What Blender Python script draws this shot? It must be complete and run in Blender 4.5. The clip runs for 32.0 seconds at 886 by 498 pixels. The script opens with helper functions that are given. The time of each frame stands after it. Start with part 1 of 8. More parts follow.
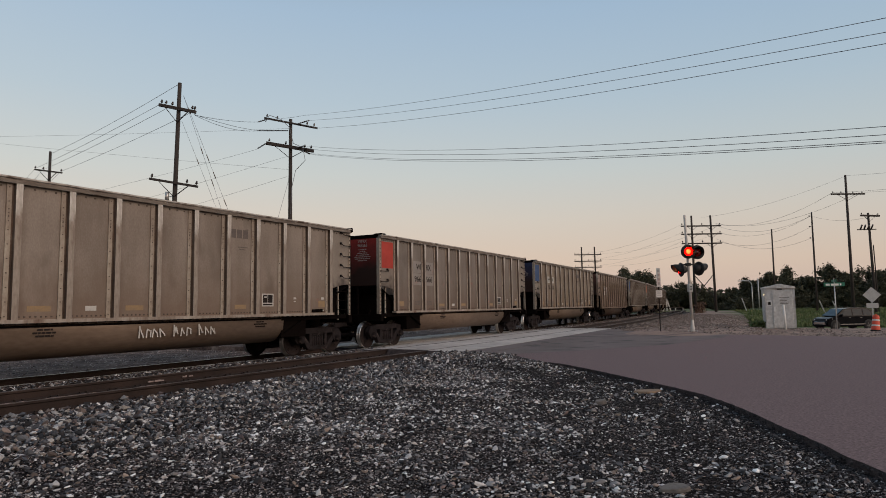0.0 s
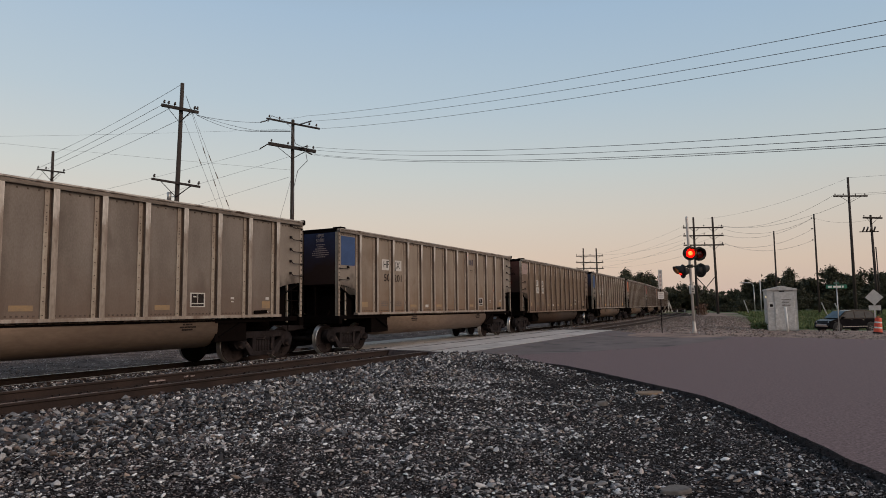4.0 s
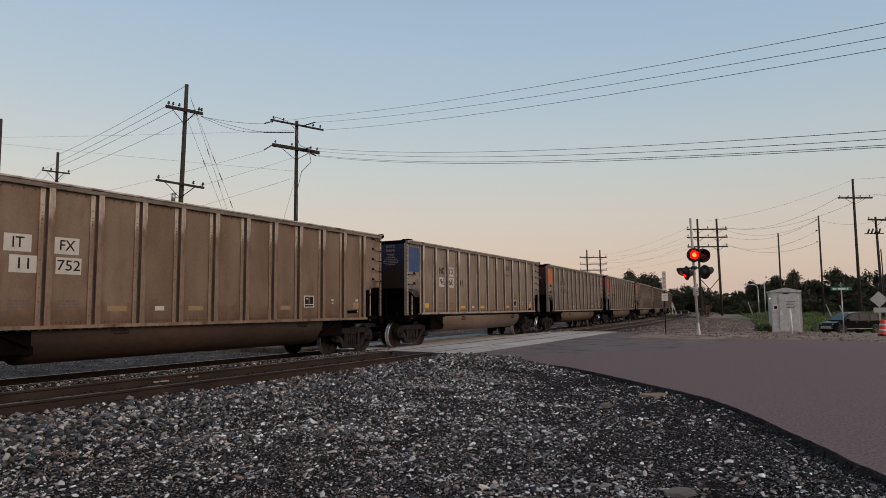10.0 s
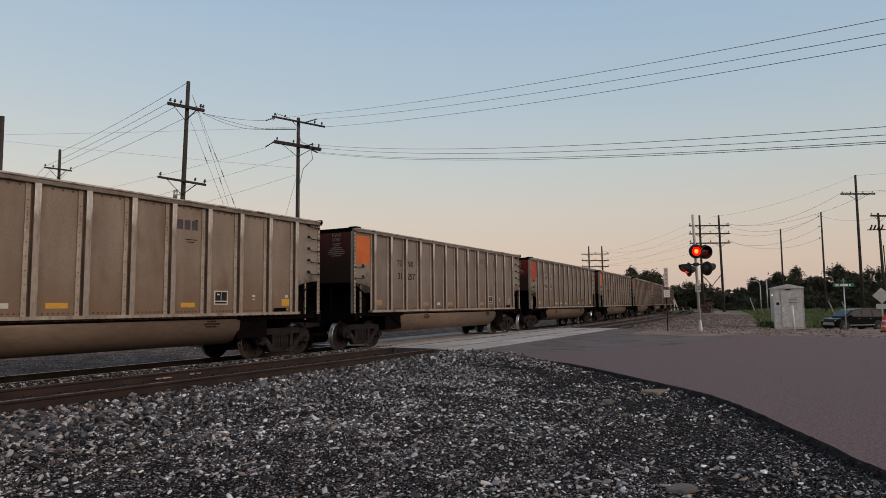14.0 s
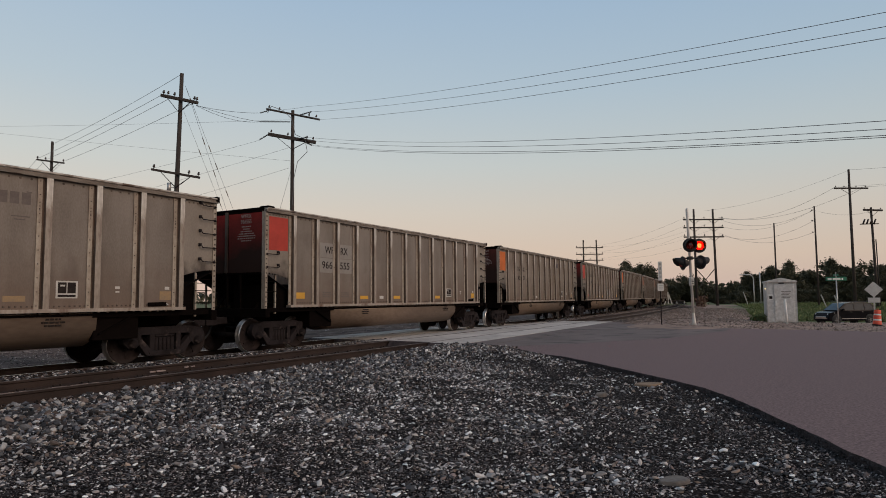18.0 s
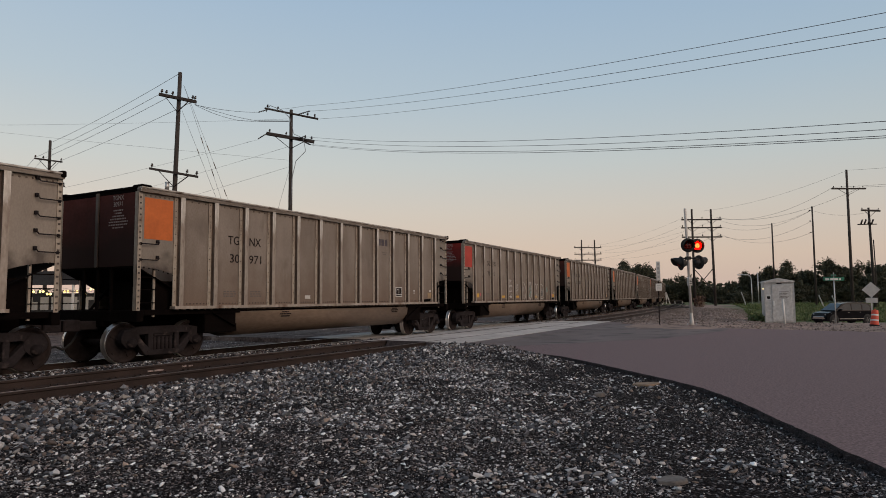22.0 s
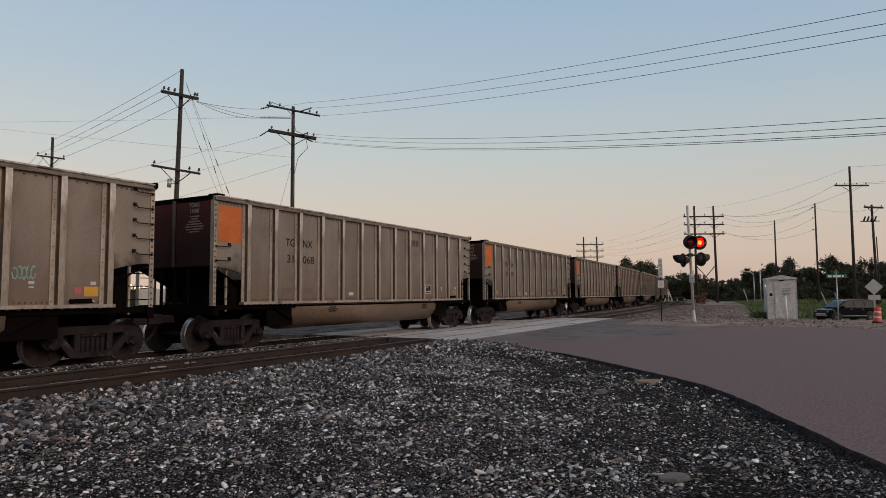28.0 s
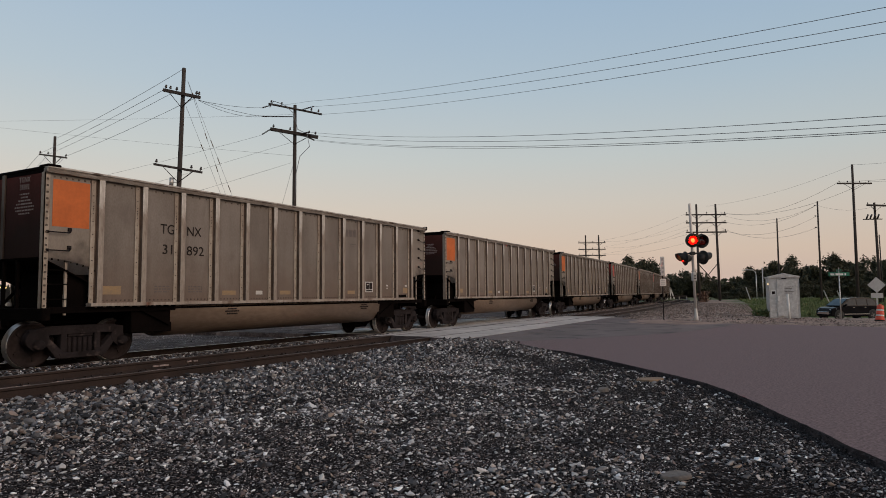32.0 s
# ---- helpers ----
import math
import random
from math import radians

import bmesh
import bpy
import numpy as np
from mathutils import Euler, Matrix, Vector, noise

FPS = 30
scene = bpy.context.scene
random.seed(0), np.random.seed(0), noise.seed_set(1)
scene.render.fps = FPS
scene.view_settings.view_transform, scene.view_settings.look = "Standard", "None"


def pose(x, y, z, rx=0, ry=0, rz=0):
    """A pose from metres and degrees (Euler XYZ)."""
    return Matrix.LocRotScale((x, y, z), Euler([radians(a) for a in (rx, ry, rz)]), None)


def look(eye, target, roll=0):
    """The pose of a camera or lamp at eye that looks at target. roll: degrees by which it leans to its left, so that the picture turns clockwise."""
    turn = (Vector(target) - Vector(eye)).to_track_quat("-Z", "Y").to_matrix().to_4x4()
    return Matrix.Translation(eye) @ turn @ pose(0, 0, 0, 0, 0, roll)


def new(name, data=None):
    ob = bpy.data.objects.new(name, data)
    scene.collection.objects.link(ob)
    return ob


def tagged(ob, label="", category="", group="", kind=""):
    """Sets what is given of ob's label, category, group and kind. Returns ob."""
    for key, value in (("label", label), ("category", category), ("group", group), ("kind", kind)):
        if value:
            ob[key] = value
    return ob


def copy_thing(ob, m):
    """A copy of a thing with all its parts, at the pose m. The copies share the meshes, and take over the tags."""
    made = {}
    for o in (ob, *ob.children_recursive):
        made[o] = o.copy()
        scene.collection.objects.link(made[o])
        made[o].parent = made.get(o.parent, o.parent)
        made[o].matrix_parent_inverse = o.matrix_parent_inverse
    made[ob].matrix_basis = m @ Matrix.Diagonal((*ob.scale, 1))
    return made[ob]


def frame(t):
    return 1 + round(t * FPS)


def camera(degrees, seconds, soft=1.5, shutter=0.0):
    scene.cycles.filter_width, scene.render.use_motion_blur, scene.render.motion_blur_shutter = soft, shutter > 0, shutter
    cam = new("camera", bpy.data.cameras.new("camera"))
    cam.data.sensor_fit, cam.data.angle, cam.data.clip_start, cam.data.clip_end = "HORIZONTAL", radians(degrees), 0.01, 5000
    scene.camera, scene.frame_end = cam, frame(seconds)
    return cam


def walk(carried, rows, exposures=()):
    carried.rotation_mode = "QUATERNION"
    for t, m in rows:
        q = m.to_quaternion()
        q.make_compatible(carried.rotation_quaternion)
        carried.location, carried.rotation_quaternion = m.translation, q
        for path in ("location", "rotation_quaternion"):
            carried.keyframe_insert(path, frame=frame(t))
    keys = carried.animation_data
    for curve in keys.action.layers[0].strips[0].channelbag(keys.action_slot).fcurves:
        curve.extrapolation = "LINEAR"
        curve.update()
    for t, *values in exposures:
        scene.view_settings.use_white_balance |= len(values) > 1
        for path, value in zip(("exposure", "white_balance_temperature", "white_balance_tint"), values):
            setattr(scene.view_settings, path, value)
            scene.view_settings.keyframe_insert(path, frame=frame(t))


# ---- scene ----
from functools import lru_cache

# ------------------------------------------------------------------ camera
EYE_Z = 1.403                      # above the heads of the rails under the train
cam = camera(68.41, 32.0, soft=0.9)
# seconds, turn to the left, tilt up, lean (degrees): a phone held by hand on one spot
VIEW = (
    (0, -0.245, 5.079, 0.87), (0.5, -0.291, 5.048, 0.836), (1, -0.32, 5.025, 0.811), (1.5, -0.364, 5.058, 0.81), (2, -0.356, 5.121, 0.796),
    (2.5, -0.275, 5.159, 0.739), (3, -0.167, 5.171, 0.746), (3.5, -0.1, 5.157, 0.692), (5.5, -0.108, 5.207, 0.644), (6, -0.07, 5.239, 0.639),
    (6.5, -0.017, 5.248, 0.63), (7, 0.018, 5.268, 0.637), (7.5, -0.023, 5.279, 0.637), (8, -0.052, 5.284, 0.617), (8.5, -0.055, 5.286, 0.598),
    (9, -0, 5.295, 0.562), (9.5, 0.112, 5.289, 0.586), (10, 0.206, 5.274, 0.56), (10.5, 0.286, 5.289, 0.56), (11, 0.312, 5.274, 0.563),
    (11.5, 0.318, 5.219, 0.553), (12, 0.334, 5.135, 0.552), (12.5, 0.366, 5.052, 0.556), (13, 0.401, 5.005, 0.615), (13.5, 0.401, 5.016, 0.622),
    (14, 0.369, 4.984, 0.607), (14.5, 0.297, 4.939, 0.63), (16.5, 0.126, 4.569, 0.636), (17, 0.064, 4.498, 0.618), (17.5, -0.011, 4.45, 0.567),
    (18, -0.088, 4.398, 0.551), (18.5, -0.116, 4.354, 0.522), (19, -0.11, 4.354, 0.516), (19.5, -0.11, 4.354, 0.516), (20, -0.119, 4.355, 0.501),
    (20.5, -0.143, 4.359, 0.462), (21, -0.174, 4.407, 0.487), (21.5, -0.214, 4.38, 0.444), (22, -0.237, 4.366, 0.471), (22.5, -0.232, 4.348, 0.484),
    (23, -0.235, 4.274, 0.484), (23.5, -0.264, 4.197, 0.46), (24, -0.294, 4.146, 0.445), (24.5, -0.293, 4.122, 0.421), (25, -0.26, 4.138, 0.4),
    (25.5, -0.188, 4.162, 0.426), (27.5, -0.047, 4.091, 0.393), (28, -0.059, 4.096, 0.448), (28.5, -0.054, 4.093, 0.461), (29, -0.034, 4.093, 0.463),
    (29.5, -0.038, 4.064, 0.464), (30, -0.038, 4.06, 0.469), (30.5, -0.03, 4.047, 0.502), (31, 0.022, 4.037, 0.507), (31.5, 0.086, 3.98, 0.494),
    (32, 0.11, 3.96, 0.488))


def view_pose(turn, tilt, lean):
    return pose(0, 0, EYE_Z, 0, 0, turn) @ pose(0, 0, 0, 90 + tilt) @ pose(0, 0, 0, 0, 0, -lean)


walk(cam, [(t, view_pose(a, b, c)) for t, a, b, c in VIEW], exposures=[(0, 0.13), (32, 0.08)])

# ------------------------------------------------------------------ world and light: a clear sky after sunset
world = bpy.data.worlds.new("dusk_sky")
scene.world = world
world.use_nodes = True
wt = world.node_tree
wt.nodes.clear()
w_out = wt.nodes.new("ShaderNodeOutputWorld")
w_bg = wt.nodes.new("ShaderNodeBackground")
w_sky = wt.nodes.new("ShaderNodeTexSky")
w_sky.sky_type = "NISHITA"
w_sky.sun_disc = False
w_sky.sun_elevation = radians(1.5)
w_sky.sun_rotation = radians(200)
w_sky.dust_density = 1.5
w_co = wt.nodes.new("ShaderNodeTexCoord")
w_sep = wt.nodes.new("ShaderNodeSeparateXYZ")
w_ramp = wt.nodes.new("ShaderNodeValToRGB")
w_mix = wt.nodes.new("ShaderNodeMixRGB")
w_scale = wt.nodes.new("ShaderNodeMixRGB")
w_scale.blend_type = "MULTIPLY"
w_scale.inputs[0].default_value = 1.0
w_scale.inputs[2].default_value = (0.12, 0.12, 0.12, 1)
ramp = w_ramp.color_ramp
SKY = ((0.0, (0.64, 0.49, 0.43)), (0.06, (0.69, 0.562, 0.47)), (0.13, (0.645, 0.605, 0.553)), (0.20, (0.558, 0.615, 0.628)),
       (0.30, (0.445, 0.565, 0.67)), (0.42, (0.36, 0.505, 0.675)), (0.6, (0.23, 0.33, 0.44)), (1.0, (0.125, 0.185, 0.28)))
while len(ramp.elements) < len(SKY):
    ramp.elements.new(0.5)
for el, (at, c) in zip(ramp.elements, SKY):
    el.position, el.color = at, (*c, 1)
wt.links.new(w_co.outputs["Generated"], w_sep.inputs[0])
wt.links.new(w_sep.outputs["Z"], w_ramp.inputs[0])
wt.links.new(w_sky.outputs[0], w_scale.inputs[1])
w_mix.inputs[0].default_value = 0.9
wt.links.new(w_scale.outputs[0], w_mix.inputs[1])
wt.links.new(w_ramp.outputs[0], w_mix.inputs[2])
# the sky is a little warmer on one side and deeper on the other
w_side = wt.nodes.new("ShaderNodeValToRGB")
w_side.color_ramp.elements[0].position, w_side.color_ramp.elements[0].color = 0.2, (1.09, 1.02, 0.96, 1)
w_side.color_ramp.elements[1].position, w_side.color_ramp.elements[1].color = 0.8, (0.905, 0.897, 0.885, 1)
w_half = wt.nodes.new("ShaderNodeMath")
w_half.operation, w_half.inputs[1].default_value, w_half.inputs[2].default_value = "MULTIPLY_ADD", 0.5, 0.5
w_tint = wt.nodes.new("ShaderNodeMixRGB")
w_tint.blend_type, w_tint.inputs[0].default_value = "MULTIPLY", 1.0
wt.links.new(w_sep.outputs["X"], w_half.inputs[0])
wt.links.new(w_half.outputs[0], w_side.inputs[0])
wt.links.new(w_mix.outputs[0], w_tint.inputs[1])
wt.links.new(w_side.outputs[0], w_tint.inputs[2])
wt.links.new(w_tint.outputs[0], w_bg.inputs[0])
w_bg.inputs[1].default_value = 1.0
wt.links.new(w_bg.outputs[0], w_out.inputs[0])

sun_data = bpy.data.lights.new("sun", "SUN")
sun_data.energy, sun_data.angle, sun_data.color = 1.45, radians(35), (1.0, 0.74, 0.56)
sun = new("sun", sun_data)
sun.matrix_world = look((42, -18, 24), (0, 10, 0))

# ------------------------------------------------------------------ the line of the track, and the train's way along it
K_AT = (-60, -30, 0, 25, 50, 80, 110, 150, 200, 260)
K_IS = (0.0010, 0.0022, 0.0025, 0.0016, 0.0015, 0.0009, 0.0008, 0.0022, 0.0030, 0.0030)
S = np.arange(-300.0, 460.0, 0.5)
_k = np.interp(S, K_AT, K_IS)
_i0 = int(np.argmin(abs(S)))
TH = np.concatenate([[0], np.cumsum((_k[1:] + _k[:-1]) * 0.25)])
TH = TH - TH[_i0] + radians(60.32)
_cx, _cy = np.cos(TH), np.sin(TH)
CX = np.concatenate([[0], np.cumsum((_cx[1:] + _cx[:-1]) * 0.25)])
CY = np.concatenate([[0], np.cumsum((_cy[1:] + _cy[:-1]) * 0.25)])
CX, CY = CX - CX[_i0] - 8.0, CY - CY[_i0] + 15.2456


def on_line(s, lat=0.0):
    """Plan x, y and heading at s metres along the train's track, lat metres to its right."""
    h = np.interp(s, S, TH)
    return np.interp(s, S, CX) + lat * np.sin(h), np.interp(s, S, CY) - lat * np.cos(h), h


def line_coords(x, y):
    """s and lat of points (arrays) of the plan."""
    x, y = np.atleast_1d(np.asarray(x, float)), np.atleast_1d(np.asarray(y, float))
    cs, cl = S[::4], np.empty(len(x))
    out = np.empty(len(x))
    for a in range(0, len(x), 20000):
        b = slice(a, a + 20000)
        i = ((x[b, None] - CX[None, ::4]) ** 2 + (y[b, None] - CY[None, ::4]) ** 2).argmin(1) * 4
        dx, dy = x[b] - CX[i], y[b] - CY[i]
        out[b] = S[i] + dx * np.cos(TH[i]) + dy * np.sin(TH[i])
        cl[b] = dx * np.sin(TH[i]) - dy * np.cos(TH[i])
    return out, cl


RUN_AT = np.array([0, 2.5, 6, 9, 13, 16.5, 19, 23, 25.5, 28, 30, 32])
RUN_IS = np.array([0.0, 11.621, 27.959, 42.232, 61.676, 79.025, 91.526, 111.552, 124.203, 136.842, 147.047, 157.202])
_slope = np.gradient(RUN_IS, RUN_AT)


def run(t):
    """Metres that the train has gone by t seconds: a smooth curve through the table."""
    t = min(max(t, 0.0), 32.0)
    i = min(int(np.searchsorted(RUN_AT, t, side="right")) - 1, len(RUN_AT) - 2)
    w = RUN_AT[i + 1] - RUN_AT[i]
    u = (t - RUN_AT[i]) / w
    return float((1 + 2 * u) * (1 - u) ** 2 * RUN_IS[i] + u * (1 - u) ** 2 * w * _slope[i] + u * u * (3 - 2 * u) * RUN_IS[i + 1] + u * u * (u - 1) * w * _slope[i + 1])


NEAR_TRACK, NEAR_Z = 3.95, 0.157   # the second track: its middle, and its rail heads
CAR_PITCH, CAR_0, CARS = 16.18, 0.465, 20

# ------------------------------------------------------------------ materials
def mat(name, a, b=None, rough=0.8, metal=0.0, low_tint=None, low_tint_at=(1.72, 2.2), scuff=None, seams=None, grain=30.0, blotch=2.0, bump=0.15, stretch=(1, 1, 1), stain=None, stain_at=0.55,
        per_object=0.0, per_island=0.0, spec=0.4, bump_dist=0.02):
    """A surface with grain and blotches between colours a and b, stains, and bump."""
    m = bpy.data.materials.new(name)
    m.use_nodes = True
    nt = m.node_tree
    n, l = nt.nodes, nt.links
    bs = n["Principled BSDF"]
    b = b or tuple(c * 0.7 for c in a)
    co = n.new("ShaderNodeTexCoord")
    mp = n.new("ShaderNodeMapping")
    mp.inputs["Scale"].default_value = stretch
    l.new(co.outputs["Object"], mp.inputs[0])
    n1 = n.new("ShaderNodeTexNoise")
    n1.inputs["Scale"].default_value, n1.inputs["Detail"].default_value = blotch, 6
    n2 = n.new("ShaderNodeTexNoise")
    n2.inputs["Scale"].default_value, n2.inputs["Detail"].default_value = grain, 4
    l.new(mp.outputs[0], n1.inputs[0])
    l.new(mp.outputs[0], n2.inputs[0])
    mx = n.new("ShaderNodeMath")
    mx.operation = "MULTIPLY_ADD"
    l.new(n2.outputs[0], mx.inputs[0])
    mx.inputs[1].default_value = 0.6
    l.new(n1.outputs[0], mx.inputs[2])
    cr = n.new("ShaderNodeValToRGB")
    cr.color_ramp.elements[0].position, cr.color_ramp.elements[1].position = 0.5, 1.1
    cr.color_ramp.elements[0].color, cr.color_ramp.elements[1].color = (*a, 1), (*b, 1)
    l.new(mx.outputs[0], cr.inputs[0])
    col = cr.outputs[0]
    if stain:
        n3 = n.new("ShaderNodeTexNoise")
        n3.inputs["Scale"].default_value, n3.inputs["Detail"].default_value = blotch * 1.7, 8
        l.new(mp.outputs[0], n3.inputs[0])
        r3 = n.new("ShaderNodeValToRGB")
        r3.color_ramp.elements[0].position, r3.color_ramp.elements[1].position = stain_at, stain_at + 0.16
        l.new(n3.outputs[0], r3.inputs[0])
        ms = n.new("ShaderNodeMixRGB")
        l.new(r3.outputs[0], ms.inputs[0])
        l.new(col, ms.inputs[1])
        ms.inputs[2].default_value = (*stain, 1)
        col = ms.outputs[0]
    if low_tint:                            # rusty grime from the sill; reaching high, it also paints in reflections
        sz, sn, sm = n.new("ShaderNodeSeparateXYZ"), n.new("ShaderNodeTexNoise"), n.new("ShaderNodeMath")
        sn.inputs["Scale"].default_value, sn.inputs["Detail"].default_value = 3.2, 8
        l.new(co.outputs["Object"], sz.inputs[0])
        l.new(co.outputs["Object"], sn.inputs[0])
        sm.operation, sm.inputs[1].default_value = "MULTIPLY_ADD", 1.1
        l.new(sn.outputs[0], sm.inputs[0])
        l.new(sz.outputs["Z"], sm.inputs[2])
        sr = n.new("ShaderNodeMapRange")
        sr.inputs[1].default_value, sr.inputs[2].default_value, sr.inputs[3].default_value, sr.inputs[4].default_value = *low_tint_at, 0.78, 0.0
        l.new(sm.outputs[0], sr.inputs[0])
        sx = n.new("ShaderNodeMixRGB")
        l.new(sr.outputs[0], sx.inputs[0])
        l.new(col, sx.inputs[1])
        sx.inputs[2].default_value = (*low_tint, 1)
        col = sx.outputs[0]
    if seams:                             # rain streaks, and rusty dirt gathered beside the ribs
        kn, km = n.new("ShaderNodeTexNoise"), n.new("ShaderNodeMapping")
        km.inputs["Scale"].default_value = (3.2, 3.2, 0.45)
        kn.inputs["Scale"].default_value, kn.inputs["Detail"].default_value = 1.3, 7
        l.new(co.outputs["Object"], km.inputs[0])
        l.new(km.outputs[0], kn.inputs[0])
        kr = n.new("ShaderNodeMapRange")
        kr.inputs[1].default_value, kr.inputs[2].default_value, kr.inputs[3].default_value, kr.inputs[4].default_value = 0.46, 0.76, 0.0, 0.22
        l.new(kn.outputs[0], kr.inputs[0])
        kx = n.new("ShaderNodeMixRGB")
        l.new(kr.outputs[0], kx.inputs[0])
        l.new(col, kx.inputs[1])
        kx.inputs[2].default_value = (*[c * 1.6 for c in seams], 1)
        sx0, sw, sp = n.new("ShaderNodeSeparateXYZ"), n.new("ShaderNodeMath"), n.new("ShaderNodeMath")
        l.new(co.outputs["Object"], sx0.inputs[0])
        sw.operation, sw.inputs[1].default_value = "ADD", 6.165 - 0.51375 - 0.02
        sp.operation, sp.inputs[1].default_value = "PINGPONG", 0.51375
        l.new(sx0.outputs["X"], sw.inputs[0])
        l.new(sw.outputs[0], sp.inputs[0])
        sn2, sa = n.new("ShaderNodeTexNoise"), n.new("ShaderNodeMath")
        sn2.inputs["Scale"].default_value, sn2.inputs["Detail"].default_value = 3.5, 8
        l.new(mp.outputs[0], sn2.inputs[0])
        sa.operation, sa.inputs[1].default_value = "MULTIPLY_ADD", 0.28
        l.new(sn2.outputs[0], sa.inputs[0])
        l.new(sp.outputs[0], sa.inputs[2])
        sr2 = n.new("ShaderNodeMapRange")
        sr2.inputs[1].default_value, sr2.inputs[2].default_value, sr2.inputs[3].default_value, sr2.inputs[4].default_value = 0.40, 0.66, 0.0, 0.55
        l.new(sa.outputs[0], sr2.inputs[0])
        sx2 = n.new("ShaderNodeMixRGB")
        l.new(sr2.outputs[0], sx2.inputs[0])
        l.new(kx.outputs[0], sx2.inputs[1])
        sx2.inputs[2].default_value = (*seams, 1)
        col = sx2.outputs[0]
    if scuff:                             # bare metal where loading has rubbed the upper edges
        uz, un, um = n.new("ShaderNodeSeparateXYZ"), n.new("ShaderNodeTexNoise"), n.new("ShaderNodeMath")
        un.inputs["Scale"].default_value, un.inputs["Detail"].default_value = 4.5, 9
        l.new(co.outputs["Object"], uz.inputs[0])
        l.new(mp.outputs[0], un.inputs[0])
        um.operation, um.inputs[1].default_value = "MULTIPLY_ADD", 3.4
        l.new(un.outputs[0], um.inputs[0])
        l.new(uz.outputs["Z"], um.inputs[2])
        ur = n.new("ShaderNodeMapRange")
        ur.inputs[1].default_value, ur.inputs[2].default_value, ur.inputs[3].default_value, ur.inputs[4].default_value = 4.75, 5.55, 0.0, 0.85
        l.new(um.outputs[0], ur.inputs[0])
        ux = n.new("ShaderNodeMixRGB")
        l.new(ur.outputs[0], ux.inputs[0])
        l.new(col, ux.inputs[1])
        ux.inputs[2].default_value = (*scuff, 1)
        col = ux.outputs[0]
    for amount, source in ((per_object, ("ShaderNodeObjectInfo", "Random")), (per_island, ("ShaderNodeNewGeometry", "Random Per Island"))):
        if amount:
            oi = n.new(source[0])
            mr = n.new("ShaderNodeMapRange")
            mr.inputs[3].default_value, mr.inputs[4].default_value = 1 - amount, 1 + amount
            l.new(oi.outputs[source[1]], mr.inputs[0])
            hs = n.new("ShaderNodeHueSaturation")
            l.new(mr.outputs[0], hs.inputs["Value"])
            l.new(col, hs.inputs["Color"])
            col = hs.outputs[0]
    l.new(col, bs.inputs["Base Color"])
    rr = n.new("ShaderNodeMapRange")
    rr.inputs[3].default_value, rr.inputs[4].default_value = max(0.02, rough - 0.12), min(1, rough + 0.12)
    l.new(n1.outputs[0], rr.inputs[0])
    l.new(rr.outputs[0], bs.inputs["Roughness"])
    bs.inputs["Metallic"].default_value = metal
    bs.inputs["Specular IOR Level"].default_value = spec
    if bump:
        bp = n.new("ShaderNodeBump")
        bp.inputs["Strength"].default_value, bp.inputs["Distance"].default_value = bump, bump_dist
        l.new(mx.outputs[0], bp.inputs["Height"])
        l.new(bp.outputs[0], bs.inputs["Normal"])
    return m


def island_mat(name, colours, rough=0.85, bump=0.3, grain=60.0, spread=0.25):
    """For heaps of stones or leaves: each piece takes one of the colours."""
    m = mat(name, (1, 1, 1), (0.75, 0.75, 0.75), rough=rough, grain=grain, blotch=9, bump=bump, per_island=spread, bump_dist=0.004)
    nt = m.node_tree
    n, l = nt.nodes, nt.links
    bs = n["Principled BSDF"]
    old = bs.inputs["Base Color"].links[0].from_socket
    geo = n.new("ShaderNodeNewGeometry")
    wn = n.new("ShaderNodeTexWhiteNoise")
    wn.noise_dimensions = "1D"
    l.new(geo.outputs["Random Per Island"], wn.inputs["W"])
    cr = n.new("ShaderNodeValToRGB")
    cr.color_ramp.interpolation = "CONSTANT"
    while len(cr.color_ramp.elements) < len(colours):
        cr.color_ramp.elements.new(0.5)
    for i, c in enumerate(colours):
        cr.color_ramp.elements[i].position, cr.color_ramp.elements[i].color = i / len(colours), (*c, 1)
    l.new(wn.outputs["Value"], cr.inputs[0])
    mu = n.new("ShaderNodeMixRGB")
    mu.blend_type = "MULTIPLY"
    mu.inputs[0].default_value = 1
    l.new(old, mu.inputs[1])
    l.new(cr.outputs[0], mu.inputs[2])
    l.new(mu.outputs[0], bs.inputs["Base Color"])
    return m


def glow(name, colour, strength):
    m = bpy.data.materials.new(name)
    m.use_nodes = True
    bs = m.node_tree.nodes["Principled BSDF"]
    bs.inputs["Base Color"].default_value = (*colour, 1)
    bs.inputs["Emission Color"].default_value = (*colour, 1)
    bs.inputs["Emission Strength"].default_value = strength
    bs.inputs["Roughness"].default_value = 0.4
    return m


def glassy(name, colour, rough=0.08, alpha=0.0):
    m = bpy.data.materials.new(name)
    m.use_nodes = True
    bs = m.node_tree.nodes["Principled BSDF"]
    bs.inputs["Base Color"].default_value = (*colour, 1)
    bs.inputs["Roughness"].default_value = rough
    bs.inputs["Transmission Weight"].default_value = alpha
    bs.inputs["Specular IOR Level"].default_value = 0.6 if alpha else 0.85
    return m


